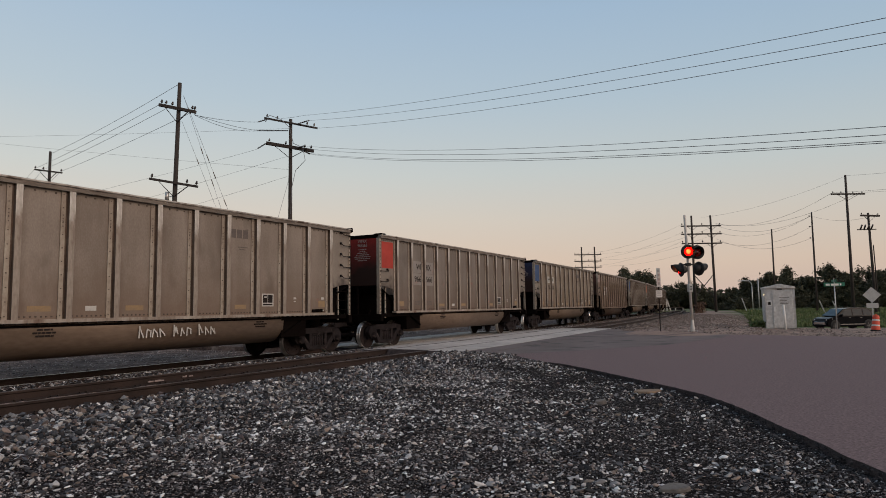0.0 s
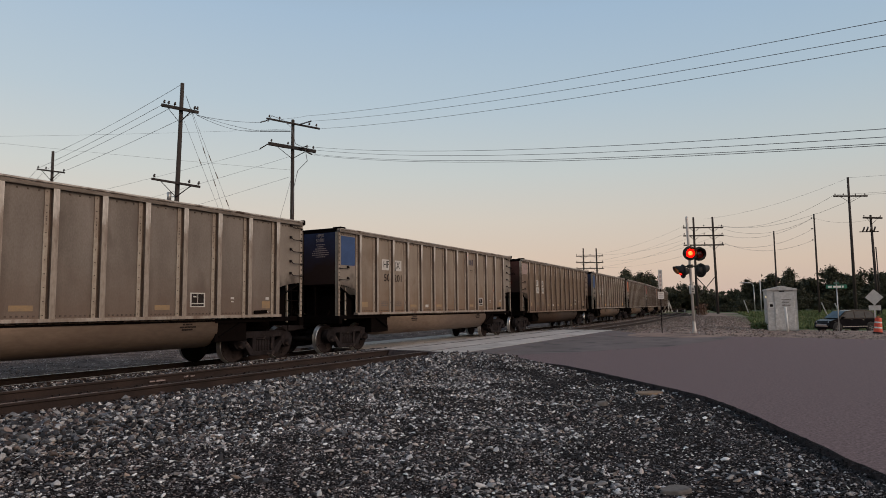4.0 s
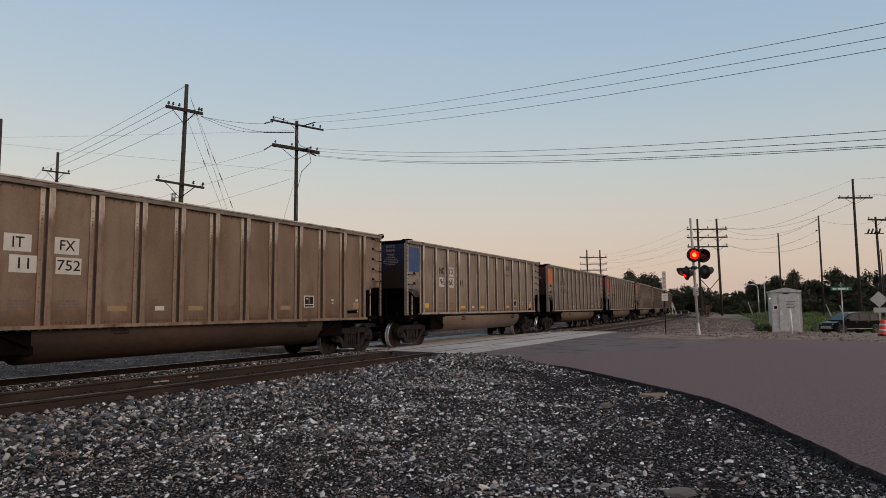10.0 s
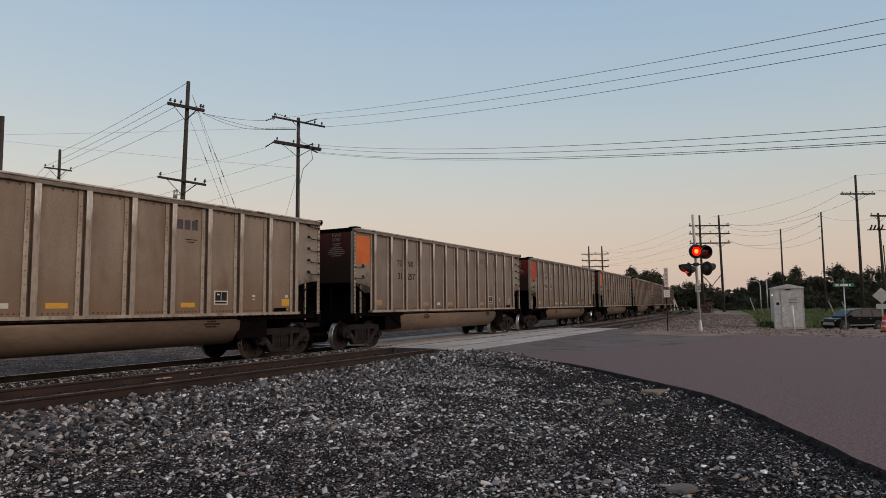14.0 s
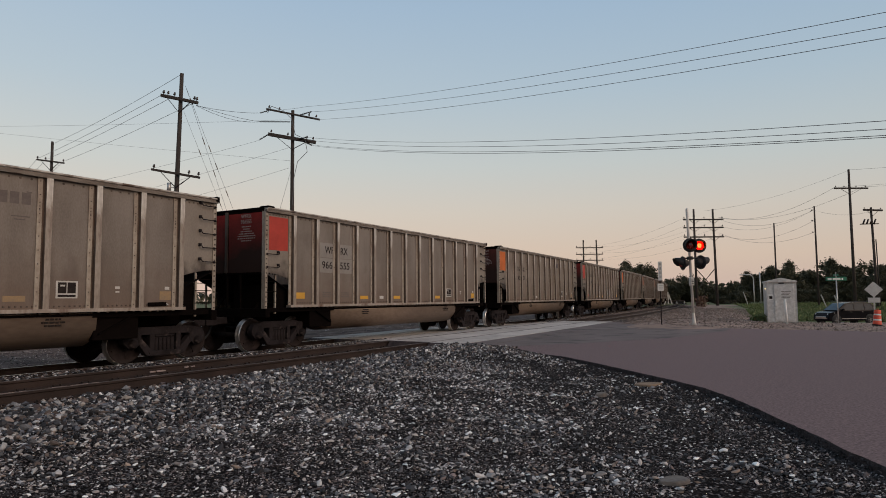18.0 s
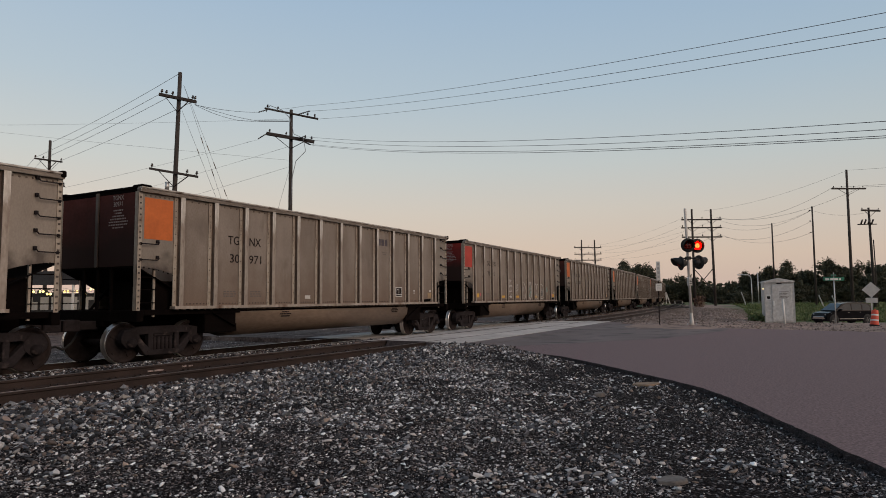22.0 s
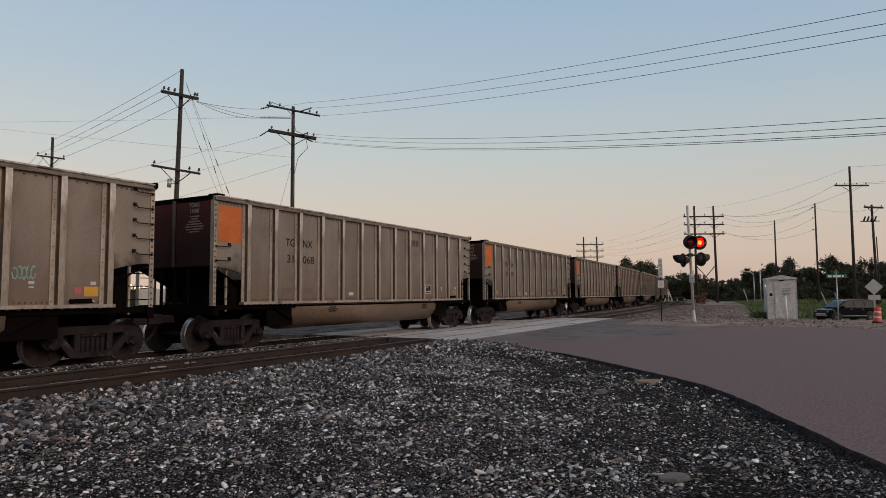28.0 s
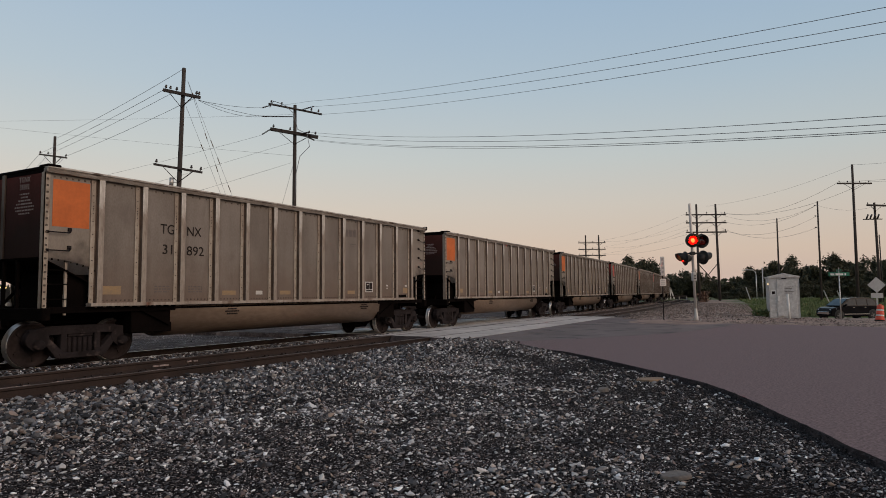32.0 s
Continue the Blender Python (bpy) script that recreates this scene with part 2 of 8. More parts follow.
def grit_mat(name, tones, cells=(34.0, 80.0), dark=(0.022, 0.019, 0.019)):
    """Dirt packed with small stones: each cell of two sizes takes a tone, with dark gaps between."""
    m = bpy.data.materials.new(name)
    m.use_nodes = True
    n, l = m.node_tree.nodes, m.node_tree.links
    bs = n["Principled BSDF"]
    co = n.new("ShaderNodeTexCoord")
    warp = n.new("ShaderNodeTexNoise")
    warp.inputs["Scale"].default_value, warp.inputs["Detail"].default_value = 1.1, 5
    l.new(co.outputs["Object"], warp.inputs[0])
    cols, heights = [], []
    for scale in cells:
        vo = n.new("ShaderNodeTexVoronoi")
        vo.inputs["Scale"].default_value = scale
        l.new(co.outputs["Object"], vo.inputs["Vector"])
        sp = n.new("ShaderNodeSeparateXYZ")
        l.new(vo.outputs["Color"], sp.inputs[0])
        cr = n.new("ShaderNodeValToRGB")
        while len(cr.color_ramp.elements) < len(tones):
            cr.color_ramp.elements.new(0.5)
        for el, (at, c) in zip(cr.color_ramp.elements, tones):
            el.position, el.color = at, (*c, 1)
        l.new(sp.outputs[0], cr.inputs[0])
        # shade between the grains, painted as dark gaps
        gap = n.new("ShaderNodeMapRange")
        gap.inputs[1].default_value, gap.inputs[2].default_value = 0.30, 0.62
        l.new(vo.outputs["Distance"], gap.inputs[0])
        mx = n.new("ShaderNodeMixRGB")
        l.new(gap.outputs[0], mx.inputs[0])
        l.new(cr.outputs[0], mx.inputs[1])
        mx.inputs[2].default_value = (*dark, 1)
        cols.append(mx.outputs[0])
        heights.append(vo.outputs["Distance"])
    pick = n.new("ShaderNodeMapRange")
    pick.inputs[1].default_value, pick.inputs[2].default_value = 0.40, 0.60
    l.new(warp.outputs[0], pick.inputs[0])
    mx = n.new("ShaderNodeMixRGB")
    l.new(pick.outputs[0], mx.inputs[0])
    l.new(cols[1], mx.inputs[1])
    l.new(cols[0], mx.inputs[2])
    hs = n.new("ShaderNodeHueSaturation")
    val = n.new("ShaderNodeMapRange")
    val.inputs[1].default_value, val.inputs[2].default_value, val.inputs[3].default_value, val.inputs[4].default_value = 0.3, 0.7, 0.65, 1.3
    l.new(warp.outputs[0], val.inputs[0])
    l.new(val.outputs[0], hs.inputs["Value"])
    l.new(mx.outputs[0], hs.inputs["Color"])
    l.new(hs.outputs[0], bs.inputs["Base Color"])
    bs.inputs["Roughness"].default_value = 0.95
    bs.inputs["Specular IOR Level"].default_value = 0.05
    bp = n.new("ShaderNodeBump")
    bp.invert = True
    bp.inputs["Strength"].default_value, bp.inputs["Distance"].default_value = 1.0, 0.02
    l.new(heights[0], bp.inputs["Height"])
    l.new(bp.outputs[0], bs.inputs["Normal"])
    return m


DIRT = grit_mat("gravelly_dirt", ((0.0, (0.006, 0.005, 0.005)), (0.35, (0.015, 0.012, 0.012)), (0.6, (0.036, 0.0295, 0.0295)), (0.78, (0.095, 0.080, 0.079)), (0.90, (0.26, 0.23, 0.225)), (1.0, (0.46, 0.425, 0.415))), dark=(0.007, 0.0055, 0.0055))
FARGRAVEL = mat("pale_far_gravel", (0.27, 0.20, 0.175), (0.06, 0.042, 0.037), rough=0.95, spec=0.04, grain=14, blotch=1.5, bump=0.8, bump_dist=0.03, stain=(0.34, 0.27, 0.24), stain_at=0.6)
FAR_STONE = island_mat("pale_broken_stone", ((0.34, 0.26, 0.225), (0.50, 0.41, 0.36), (0.18, 0.138, 0.12), (0.62, 0.53, 0.48), (0.10, 0.075, 0.065)))
MEADOW = mat("dry_grassland", (0.13, 0.145, 0.065), (0.085, 0.11, 0.045), rough=0.95, grain=8, blotch=0.15, bump=0.6, stain=(0.15, 0.12, 0.07))
ROAD = mat("reddish_asphalt", (0.285, 0.190, 0.190), (0.085, 0.059, 0.061), rough=0.92, grain=80, blotch=34, bump=0.7, bump_dist=0.006, stain=(0.24, 0.165, 0.165), stain_at=0.60)
PATCH = mat("old_grey_asphalt", (0.185, 0.148, 0.142), (0.115, 0.094, 0.091), rough=0.9, grain=120, blotch=0.7, bump=0.4, bump_dist=0.006, stain=(0.05, 0.046, 0.048), stain_at=0.55)
TAR = mat("broken_asphalt_edge", (0.085, 0.066, 0.067), (0.03, 0.025, 0.026), rough=0.95, grain=60, blotch=6, bump=1.0, bump_dist=0.03, stain=(0.02, 0.018, 0.019), stain_at=0.54)
CRUMB = island_mat("asphalt_crumbs", ((0.05, 0.043, 0.045), (0.03, 0.027, 0.028), (0.09, 0.075, 0.076), (0.02, 0.018, 0.019)))
PANEL = mat("worn_concrete_panel", (0.60, 0.555, 0.52), (0.41, 0.38, 0.36), rough=0.85, grain=50, blotch=1.1, bump=0.25, stain=(0.17, 0.15, 0.145), stain_at=0.6, per_object=0.12)
RUST = mat("rusty_rail_web", (0.044, 0.027, 0.0215), (0.021, 0.014, 0.012), rough=0.85, metal=0.2, grain=40, blotch=1.5, bump=0.3, stain=(0.05, 0.036, 0.03), stain_at=0.6)
RAILHEAD = mat("polished_rail_head", (0.5, 0.48, 0.46), (0.36, 0.34, 0.33), rough=0.3, metal=0.9, grain=30, blotch=3, bump=0.05)
DULLHEAD = mat("dull_rail_head", (0.125, 0.098, 0.084), (0.07, 0.055, 0.048), rough=0.6, metal=0.3, grain=30, blotch=1.2, bump=0.1, stain=(0.40, 0.35, 0.30), stain_at=0.60)
TIE = mat("creosoted_tie", (0.05, 0.036, 0.03), (0.025, 0.02, 0.018), rough=0.95, grain=25, blotch=3, bump=0.8, stretch=(1, 6, 6), per_object=0.3)
WARM_BULB = glow("warm_bulb", (1.0, 0.72, 0.25), 2.2)
DARKWALL = mat("dark_stained_boards", (0.045, 0.046, 0.049), (0.026, 0.026, 0.028), rough=0.85, grain=12, blotch=1.5, bump=0.3)
BALLAST = island_mat("crushed_ballast", ((0.071, 0.073, 0.080), (0.023, 0.023, 0.025), (0.171, 0.176, 0.188), (0.110, 0.086, 0.076), (0.471, 0.467, 0.471), (0.012, 0.012, 0.015), (0.115, 0.124, 0.146), (0.042, 0.042, 0.046), (0.222, 0.177, 0.160), (0.039, 0.042, 0.051), (0.080, 0.087, 0.103), (0.615, 0.605, 0.602), (0.017, 0.018, 0.022), (0.309, 0.283, 0.258), (0.090, 0.072, 0.073), (0.247, 0.255, 0.272)), spread=0.48)
GRIT = island_mat("fine_grit", ((0.078, 0.066, 0.070), (0.140, 0.124, 0.128), (0.029, 0.025, 0.027), (0.360, 0.328, 0.328), (0.148, 0.115, 0.109), (0.059, 0.054, 0.058), (0.017, 0.015, 0.016), (0.535, 0.490, 0.490), (0.130, 0.121, 0.129), (0.041, 0.037, 0.038), (0.433, 0.395, 0.390), (0.027, 0.024, 0.026), (0.641, 0.606, 0.606), (0.272, 0.216, 0.201)), spread=0.48)
PEBBLE = island_mat("pale_pebbles", ((0.136, 0.132, 0.138), (0.390, 0.378, 0.384), (0.038, 0.037, 0.041), (0.725, 0.711, 0.717), (0.211, 0.165, 0.157), (0.082, 0.083, 0.094), (0.850, 0.850, 0.850), (0.024, 0.023, 0.025), (0.472, 0.422, 0.397), (0.068, 0.070, 0.079), (0.036, 0.035, 0.038), (0.118, 0.118, 0.130), (0.569, 0.556, 0.562), (0.281, 0.219, 0.180)), spread=0.48)
VERGE = mat("brown_verge_dirt", (0.37, 0.262, 0.213), (0.225, 0.163, 0.136), rough=0.95, grain=30, blotch=0.8, bump=0.8, bump_dist=0.03, stain=(0.12, 0.09, 0.08), stain_at=0.52)
RUBBLE = island_mat("brown_rubble", ((0.20, 0.15, 0.13), (0.27, 0.215, 0.19), (0.12, 0.096, 0.086), (0.35, 0.30, 0.265), (0.16, 0.118, 0.10)))
FLANK = mat("rusty_shaded_rib_flank", (0.20, 0.148, 0.115), (0.115, 0.08, 0.06), rough=0.8, grain=16, blotch=1.5, bump=0.2, stretch=(1, 1, 0.5), stain=(0.26, 0.21, 0.17), stain_at=0.58)
SEAM = mat("rusty_seam", (0.12, 0.075, 0.052), (0.05, 0.034, 0.026), rough=0.8, grain=16, blotch=1.5, bump=0.2, stretch=(1, 1, 0.5), stain=(0.20, 0.15, 0.115), stain_at=0.58)
RIVET = mat("dark_rivets", (0.115, 0.088, 0.07), (0.06, 0.045, 0.036), rough=0.8, bump=0)
CLEANED = mat("wiped_sheet", (0.30, 0.275, 0.25), (0.24, 0.215, 0.195), rough=0.5, metal=0.3, grain=20, blotch=3, bump=0.05)
LEAF = island_mat("broad_leaves", ((0.052, 0.056, 0.03), (0.07, 0.074, 0.038), (0.038, 0.042, 0.024), (0.092, 0.084, 0.046), (0.03, 0.033, 0.02)), rough=0.75, bump=0.0)
DRY_LEAF = island_mat("dry_leaves", ((0.20, 0.11, 0.075), (0.14, 0.075, 0.05), (0.26, 0.16, 0.11), (0.10, 0.06, 0.045)), rough=0.8, bump=0.0)
BLADE = island_mat("grass_blades", ((0.105, 0.155, 0.05), (0.15, 0.19, 0.068), (0.08, 0.125, 0.042), (0.19, 0.19, 0.085)), rough=0.8, bump=0.0)
BARK = mat("grey_bark", (0.10, 0.08, 0.065), (0.05, 0.04, 0.035), rough=0.95, grain=12, blotch=2, bump=0.8, stretch=(3, 3, 0.6))
POLE = mat("weathered_pole", (0.066, 0.053, 0.046), (0.034, 0.029, 0.027), rough=0.95, grain=9, blotch=1.2, bump=0.5, stretch=(6, 6, 0.5))
INSUL = mat("brown_porcelain", (0.045, 0.034, 0.03), (0.03, 0.024, 0.022), rough=0.25, bump=0)
WIRE = mat("dull_wire", (0.21, 0.215, 0.235), (0.16, 0.165, 0.18), rough=0.6, metal=0.4, bump=0)
GALV = mat("galvanised_steel", (0.52, 0.52, 0.51), (0.40, 0.40, 0.40), rough=0.45, metal=0.6, grain=20, blotch=3, bump=0.05)
SILVER = mat("silver_paint", (0.62, 0.60, 0.575), (0.50, 0.48, 0.46), rough=0.5, metal=0.25, grain=20, blotch=1.2, bump=0.08, stain=(0.36, 0.32, 0.29), stain_at=0.62)
BLACK = mat("matt_black_paint", (0.02, 0.02, 0.021), (0.012, 0.012, 0.012), rough=0.7, grain=20, blotch=2, bump=0.1)
WHITE = mat("white_paint", (0.74, 0.73, 0.70), (0.60, 0.59, 0.56), rough=0.6, grain=20, blotch=2, bump=0.05)
CABIN = mat("mottled_sheet_metal", (0.66, 0.645, 0.625), (0.44, 0.425, 0.41), rough=0.6, metal=0.2, grain=34, blotch=7, bump=0.2, stain=(0.45, 0.42, 0.39), stain_at=0.56)
GREEN = mat("sign_green", (0.02, 0.16, 0.095), (0.018, 0.13, 0.08), rough=0.5, bump=0)
ORANGE_PLASTIC = mat("orange_plastic", (0.72, 0.095, 0.045), (0.58, 0.07, 0.035), rough=0.5, grain=15, blotch=3, bump=0.05)
RED_LENS = glassy("red_lens", (0.62, 0.05, 0.03), rough=0.1, alpha=0.75)
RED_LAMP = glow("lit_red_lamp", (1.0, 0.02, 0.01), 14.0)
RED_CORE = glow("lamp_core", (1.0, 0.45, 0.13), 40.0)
CAR_GLASS = mat("tinted_glass", (0.026, 0.034, 0.042), (0.02, 0.026, 0.033), rough=0.2, spec=0.08, bump=0)
CAR_BLACK = mat("black_car_paint", (0.005, 0.005, 0.006), (0.007, 0.007, 0.009), rough=0.2, spec=0.09, bump=0)
CAR_RIM = mat("dull_alloy", (0.16, 0.16, 0.165), (0.11, 0.11, 0.115), rough=0.45, metal=0.7, bump=0)
HEADLAMP = mat("clear_headlamp", (0.72, 0.73, 0.74), (0.55, 0.56, 0.58), rough=0.2, bump=0)
# grey-blue base: the sky's reflection in the windscreen, put into the colour
SCREEN = mat("screen_painted_reflection", (0.13, 0.175, 0.21), (0.085, 0.12, 0.15), rough=0.2, spec=0.10, bump=0)
CHROME = mat("bright_chrome", (0.7, 0.7, 0.7), (0.6, 0.6, 0.6), rough=0.15, metal=1.0, bump=0)
RUBBER = mat("tyre_rubber", (0.02, 0.02, 0.02), (0.014, 0.014, 0.014), rough=0.9, bump=0.1)
STONE = mat("grey_flat_stone", (0.20, 0.178, 0.162), (0.11, 0.098, 0.092), rough=0.9, grain=30, blotch=4, bump=0.5)
TANSTONE = mat("tan_flat_stone", (0.32, 0.225, 0.15), (0.22, 0.155, 0.11), rough=0.9, grain=30, blotch=6, bump=0.5)
# the train
# in the next three the lower brown is grime plus painted-in warm reflections
ALU = mat("grimy_aluminium", (0.262, 0.228, 0.200), (0.168, 0.142, 0.122), seams=(0.068, 0.051, 0.042), rough=0.62, metal=0.18, spec=0.22, low_tint=(0.15, 0.103, 0.078), low_tint_at=(1.72, 3.1), grain=34, blotch=0.9, bump=0.1, stretch=(1.2, 1.2, 0.55), stain=(0.15, 0.124, 0.107), stain_at=0.58, per_object=0.06)
ALU_WARM = mat("warm_grimy_aluminium", (0.305, 0.259, 0.221), (0.200, 0.163, 0.135), seams=(0.088, 0.064, 0.05), rough=0.62, metal=0.18, spec=0.22, low_tint=(0.165, 0.112, 0.082), low_tint_at=(1.72, 3.1), grain=34, blotch=0.9, bump=0.1, stretch=(1.2, 1.2, 0.55), stain=(0.17, 0.138, 0.115), stain_at=0.55, per_object=0.06)
ALU_TAN = mat("tan_grimy_aluminium", (0.30, 0.25, 0.20), (0.196, 0.156, 0.121), seams=(0.085, 0.056, 0.04), rough=0.62, metal=0.18, spec=0.22, low_tint=(0.165, 0.10, 0.06), low_tint_at=(1.72, 3.1), grain=34, blotch=0.9, bump=0.1, stretch=(1.2, 1.2, 0.55), stain=(0.18, 0.13, 0.095), stain_at=0.56, per_object=0.06)
ALU_BROWN = mat("brown_dirty_steel", (0.245, 0.182, 0.131), (0.155, 0.110, 0.078), seams=(0.066, 0.042, 0.028), rough=0.62, metal=0.18, spec=0.22, low_tint=(0.10, 0.055, 0.038), grain=34, blotch=0.9, bump=0.1, stretch=(1.2, 1.2, 0.55), stain=(0.155, 0.10, 0.072), stain_at=0.56, per_object=0.06)
ALU_END = mat("tan_end_panel", (0.28, 0.24, 0.203), (0.20, 0.165, 0.135), rough=0.5, metal=0.3, low_tint=(0.05, 0.037, 0.031), low_tint_at=(2.62, 3.0), grain=30, blotch=1.1, bump=0.1, stretch=(1.2, 1.2, 0.6), stain=(0.19, 0.155, 0.13), stain_at=0.58, per_object=0.06)
ALU_BROWN_END = mat("brown_end_panel", (0.24, 0.178, 0.135), (0.165, 0.115, 0.085), rough=0.55, metal=0.25, low_tint=(0.04, 0.026, 0.02), low_tint_at=(2.62, 3.0), grain=30, blotch=1.1, bump=0.1, stain=(0.13, 0.08, 0.056), stain_at=0.55)
# its lower part is darkened with the end sheet's soot and painted shade
END_RIB = mat("sooty_end_stiffener", (0.105, 0.078, 0.062), (0.06, 0.043, 0.034), rough=0.55, metal=0.2, low_tint=(0.022, 0.015, 0.013), low_tint_at=(3.55, 4.45), grain=20, blotch=2.0, bump=0.2, stain=(0.11, 0.07, 0.05), stain_at=0.56)
RIB_BROWN = mat("rusty_scuffed_rib", (0.30, 0.225, 0.17), (0.16, 0.105, 0.075), scuff=(0.50, 0.43, 0.36), rough=0.55, metal=0.25, spec=0.3, grain=14, blotch=1.3, bump=0.1, stretch=(1.5, 1.5, 0.5), stain=(0.10, 0.055, 0.036), stain_at=0.52)
RIB = mat("scuffed_rib", (0.43, 0.38, 0.33), (0.23, 0.185, 0.152), scuff=(0.66, 0.62, 0.57), rough=0.55, metal=0.25, spec=0.3, grain=14, blotch=1.3, bump=0.1, stretch=(1.5, 1.5, 0.5), stain=(0.13, 0.075, 0.05), stain_at=0.55)
STRIP = mat("riveted_strip", (0.45, 0.40, 0.335), (0.25, 0.20, 0.16), rough=0.55, metal=0.25, spec=0.3, grain=20, blotch=2, bump=0.2, stretch=(1, 1, 0.6), stain=(0.15, 0.088, 0.06), stain_at=0.60)
# scuffed metal, made paler still for the sky light on the lip
CHORD = mat("scuffed_skylit_chord", (0.60, 0.56, 0.51), (0.34, 0.295, 0.26), rough=0.55, metal=0.25, spec=0.3, grain=12, blotch=2, bump=0.1, stain=(0.13, 0.09, 0.07), stain_at=0.5)
# grime, with the shade below the lip put into the darker colour
CHORD_WEB = mat("grimy_shaded_chord_web", (0.24, 0.205, 0.175), (0.12, 0.096, 0.08), rough=0.6, metal=0.2, spec=0.25, grain=12, blotch=2.5, bump=0.1, stretch=(0.4, 1, 1), stain=(0.36, 0.32, 0.28), stain_at=0.6)
TUB = mat("tub_sheet", (0.258, 0.192, 0.145), (0.150, 0.107, 0.079), rough=0.48, metal=0.35, grain=10, blotch=0.7, bump=0.1, stretch=(0.5, 1.5, 1.5), stain=(0.15, 0.10, 0.075), stain_at=0.6)
TUB_DARK = mat("sooty_tub_sheet", (0.10, 0.062, 0.043), (0.05, 0.033, 0.025), rough=0.55, metal=0.3, grain=10, blotch=0.7, bump=0.1, stretch=(0.5, 1.5, 1.5))
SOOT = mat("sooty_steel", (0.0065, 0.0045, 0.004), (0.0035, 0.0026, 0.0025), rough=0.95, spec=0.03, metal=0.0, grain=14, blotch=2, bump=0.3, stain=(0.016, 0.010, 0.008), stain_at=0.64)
TRUCK = mat("grimy_cast_steel", (0.03, 0.0245, 0.026), (0.014, 0.0115, 0.012), rough=0.9, spec=0.12, metal=0.1, grain=18, blotch=3, bump=0.4, stain=(0.085, 0.066, 0.062), stain_at=0.6)
WHEEL = mat("worn_wheel_steel", (0.036, 0.028, 0.027), (0.018, 0.014, 0.0135), rough=0.95, spec=0.05, metal=0.0, grain=14, blotch=4, bump=0.2)
TREAD = mat("bright_tread", (0.62, 0.60, 0.58), (0.48, 0.46, 0.44), rough=0.3, metal=0.9, bump=0)
LETTER = mat("black_lettering", (0.011, 0.009, 0.009), (0.028, 0.022, 0.02), rough=0.85, spec=0.15, grain=30, blotch=5, bump=0)
PURPLE = mat("faded_purple_paint", (0.036, 0.028, 0.04), (0.07, 0.055, 0.062), rough=0.6, grain=30, blotch=5, bump=0)
FAINT = mat("faded_lettering", (0.085, 0.066, 0.06), (0.13, 0.105, 0.093), rough=0.6, grain=30, blotch=5, bump=0)
PALE = mat("pale_stencil", (0.36, 0.29, 0.27), (0.24, 0.18, 0.165), rough=0.7, grain=30, blotch=6, bump=0)
DECAL = mat("white_decal", (0.55, 0.535, 0.51), (0.44, 0.42, 0.39), rough=0.5, grain=30, blotch=5, bump=0)
YELLOW = mat("yellow_reflector", (0.62, 0.34, 0.035), (0.50, 0.26, 0.035), rough=0.5, grain=30, blotch=4, bump=0)
FADED_YELLOW = mat("faded_yellow_reflector", (0.33, 0.215, 0.10), (0.23, 0.165, 0.105), rough=0.6, grain=30, blotch=6, bump=0)
PINK_MARK = mat("pink_crayon", (0.50, 0.12, 0.13), (0.40, 0.10, 0.10), rough=0.7, grain=60, blotch=9, bump=0)
TEAL = mat("teal_spray_paint", (0.25, 0.47, 0.44), (0.17, 0.33, 0.32), rough=0.7, grain=60, blotch=9, bump=0)
DULL_CHALK = mat("thin_grey_spray", (0.36, 0.35, 0.335), (0.25, 0.235, 0.22), rough=0.7, grain=60, blotch=9, bump=0)
CHALK = mat("white_spray_paint", (0.62, 0.61, 0.58), (0.45, 0.43, 0.40), rough=0.7, grain=60, blotch=9, bump=0)


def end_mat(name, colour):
    """The end sheet: paint darkening downwards, with soot and shade put into its colour."""
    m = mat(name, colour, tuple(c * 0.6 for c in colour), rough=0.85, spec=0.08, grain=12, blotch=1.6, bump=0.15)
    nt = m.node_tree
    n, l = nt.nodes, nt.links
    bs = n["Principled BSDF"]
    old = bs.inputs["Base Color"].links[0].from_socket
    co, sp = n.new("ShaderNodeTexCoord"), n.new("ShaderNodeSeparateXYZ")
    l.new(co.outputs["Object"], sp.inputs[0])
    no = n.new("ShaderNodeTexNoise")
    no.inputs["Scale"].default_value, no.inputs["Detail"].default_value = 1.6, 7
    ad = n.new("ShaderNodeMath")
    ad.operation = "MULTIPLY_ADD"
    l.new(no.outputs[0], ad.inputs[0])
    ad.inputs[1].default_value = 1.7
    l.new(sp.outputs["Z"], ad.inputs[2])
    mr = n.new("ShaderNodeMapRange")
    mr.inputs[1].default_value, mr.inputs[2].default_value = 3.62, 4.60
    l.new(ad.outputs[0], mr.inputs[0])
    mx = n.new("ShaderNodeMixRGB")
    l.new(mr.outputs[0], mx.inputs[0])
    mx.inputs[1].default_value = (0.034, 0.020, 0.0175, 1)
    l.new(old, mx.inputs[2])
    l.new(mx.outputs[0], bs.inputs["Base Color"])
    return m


def panel_mat(name, c):
    return mat(name, c, tuple(x * 0.72 for x in c), rough=0.55, grain=14, blotch=2.2, bump=0.08)


PANELS = {"red": panel_mat("red_paint", (0.46, 0.044, 0.026)), "orange": panel_mat("orange_paint", (0.60, 0.14, 0.025)),
          "blue": panel_mat("blue_paint", (0.036, 0.078, 0.20)), "pink": panel_mat("faded_pink_paint", (0.40, 0.29, 0.27))}
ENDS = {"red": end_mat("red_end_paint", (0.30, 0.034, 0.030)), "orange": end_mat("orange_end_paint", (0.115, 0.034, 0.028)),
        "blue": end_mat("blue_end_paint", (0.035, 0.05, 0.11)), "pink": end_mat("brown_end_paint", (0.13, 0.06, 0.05))}


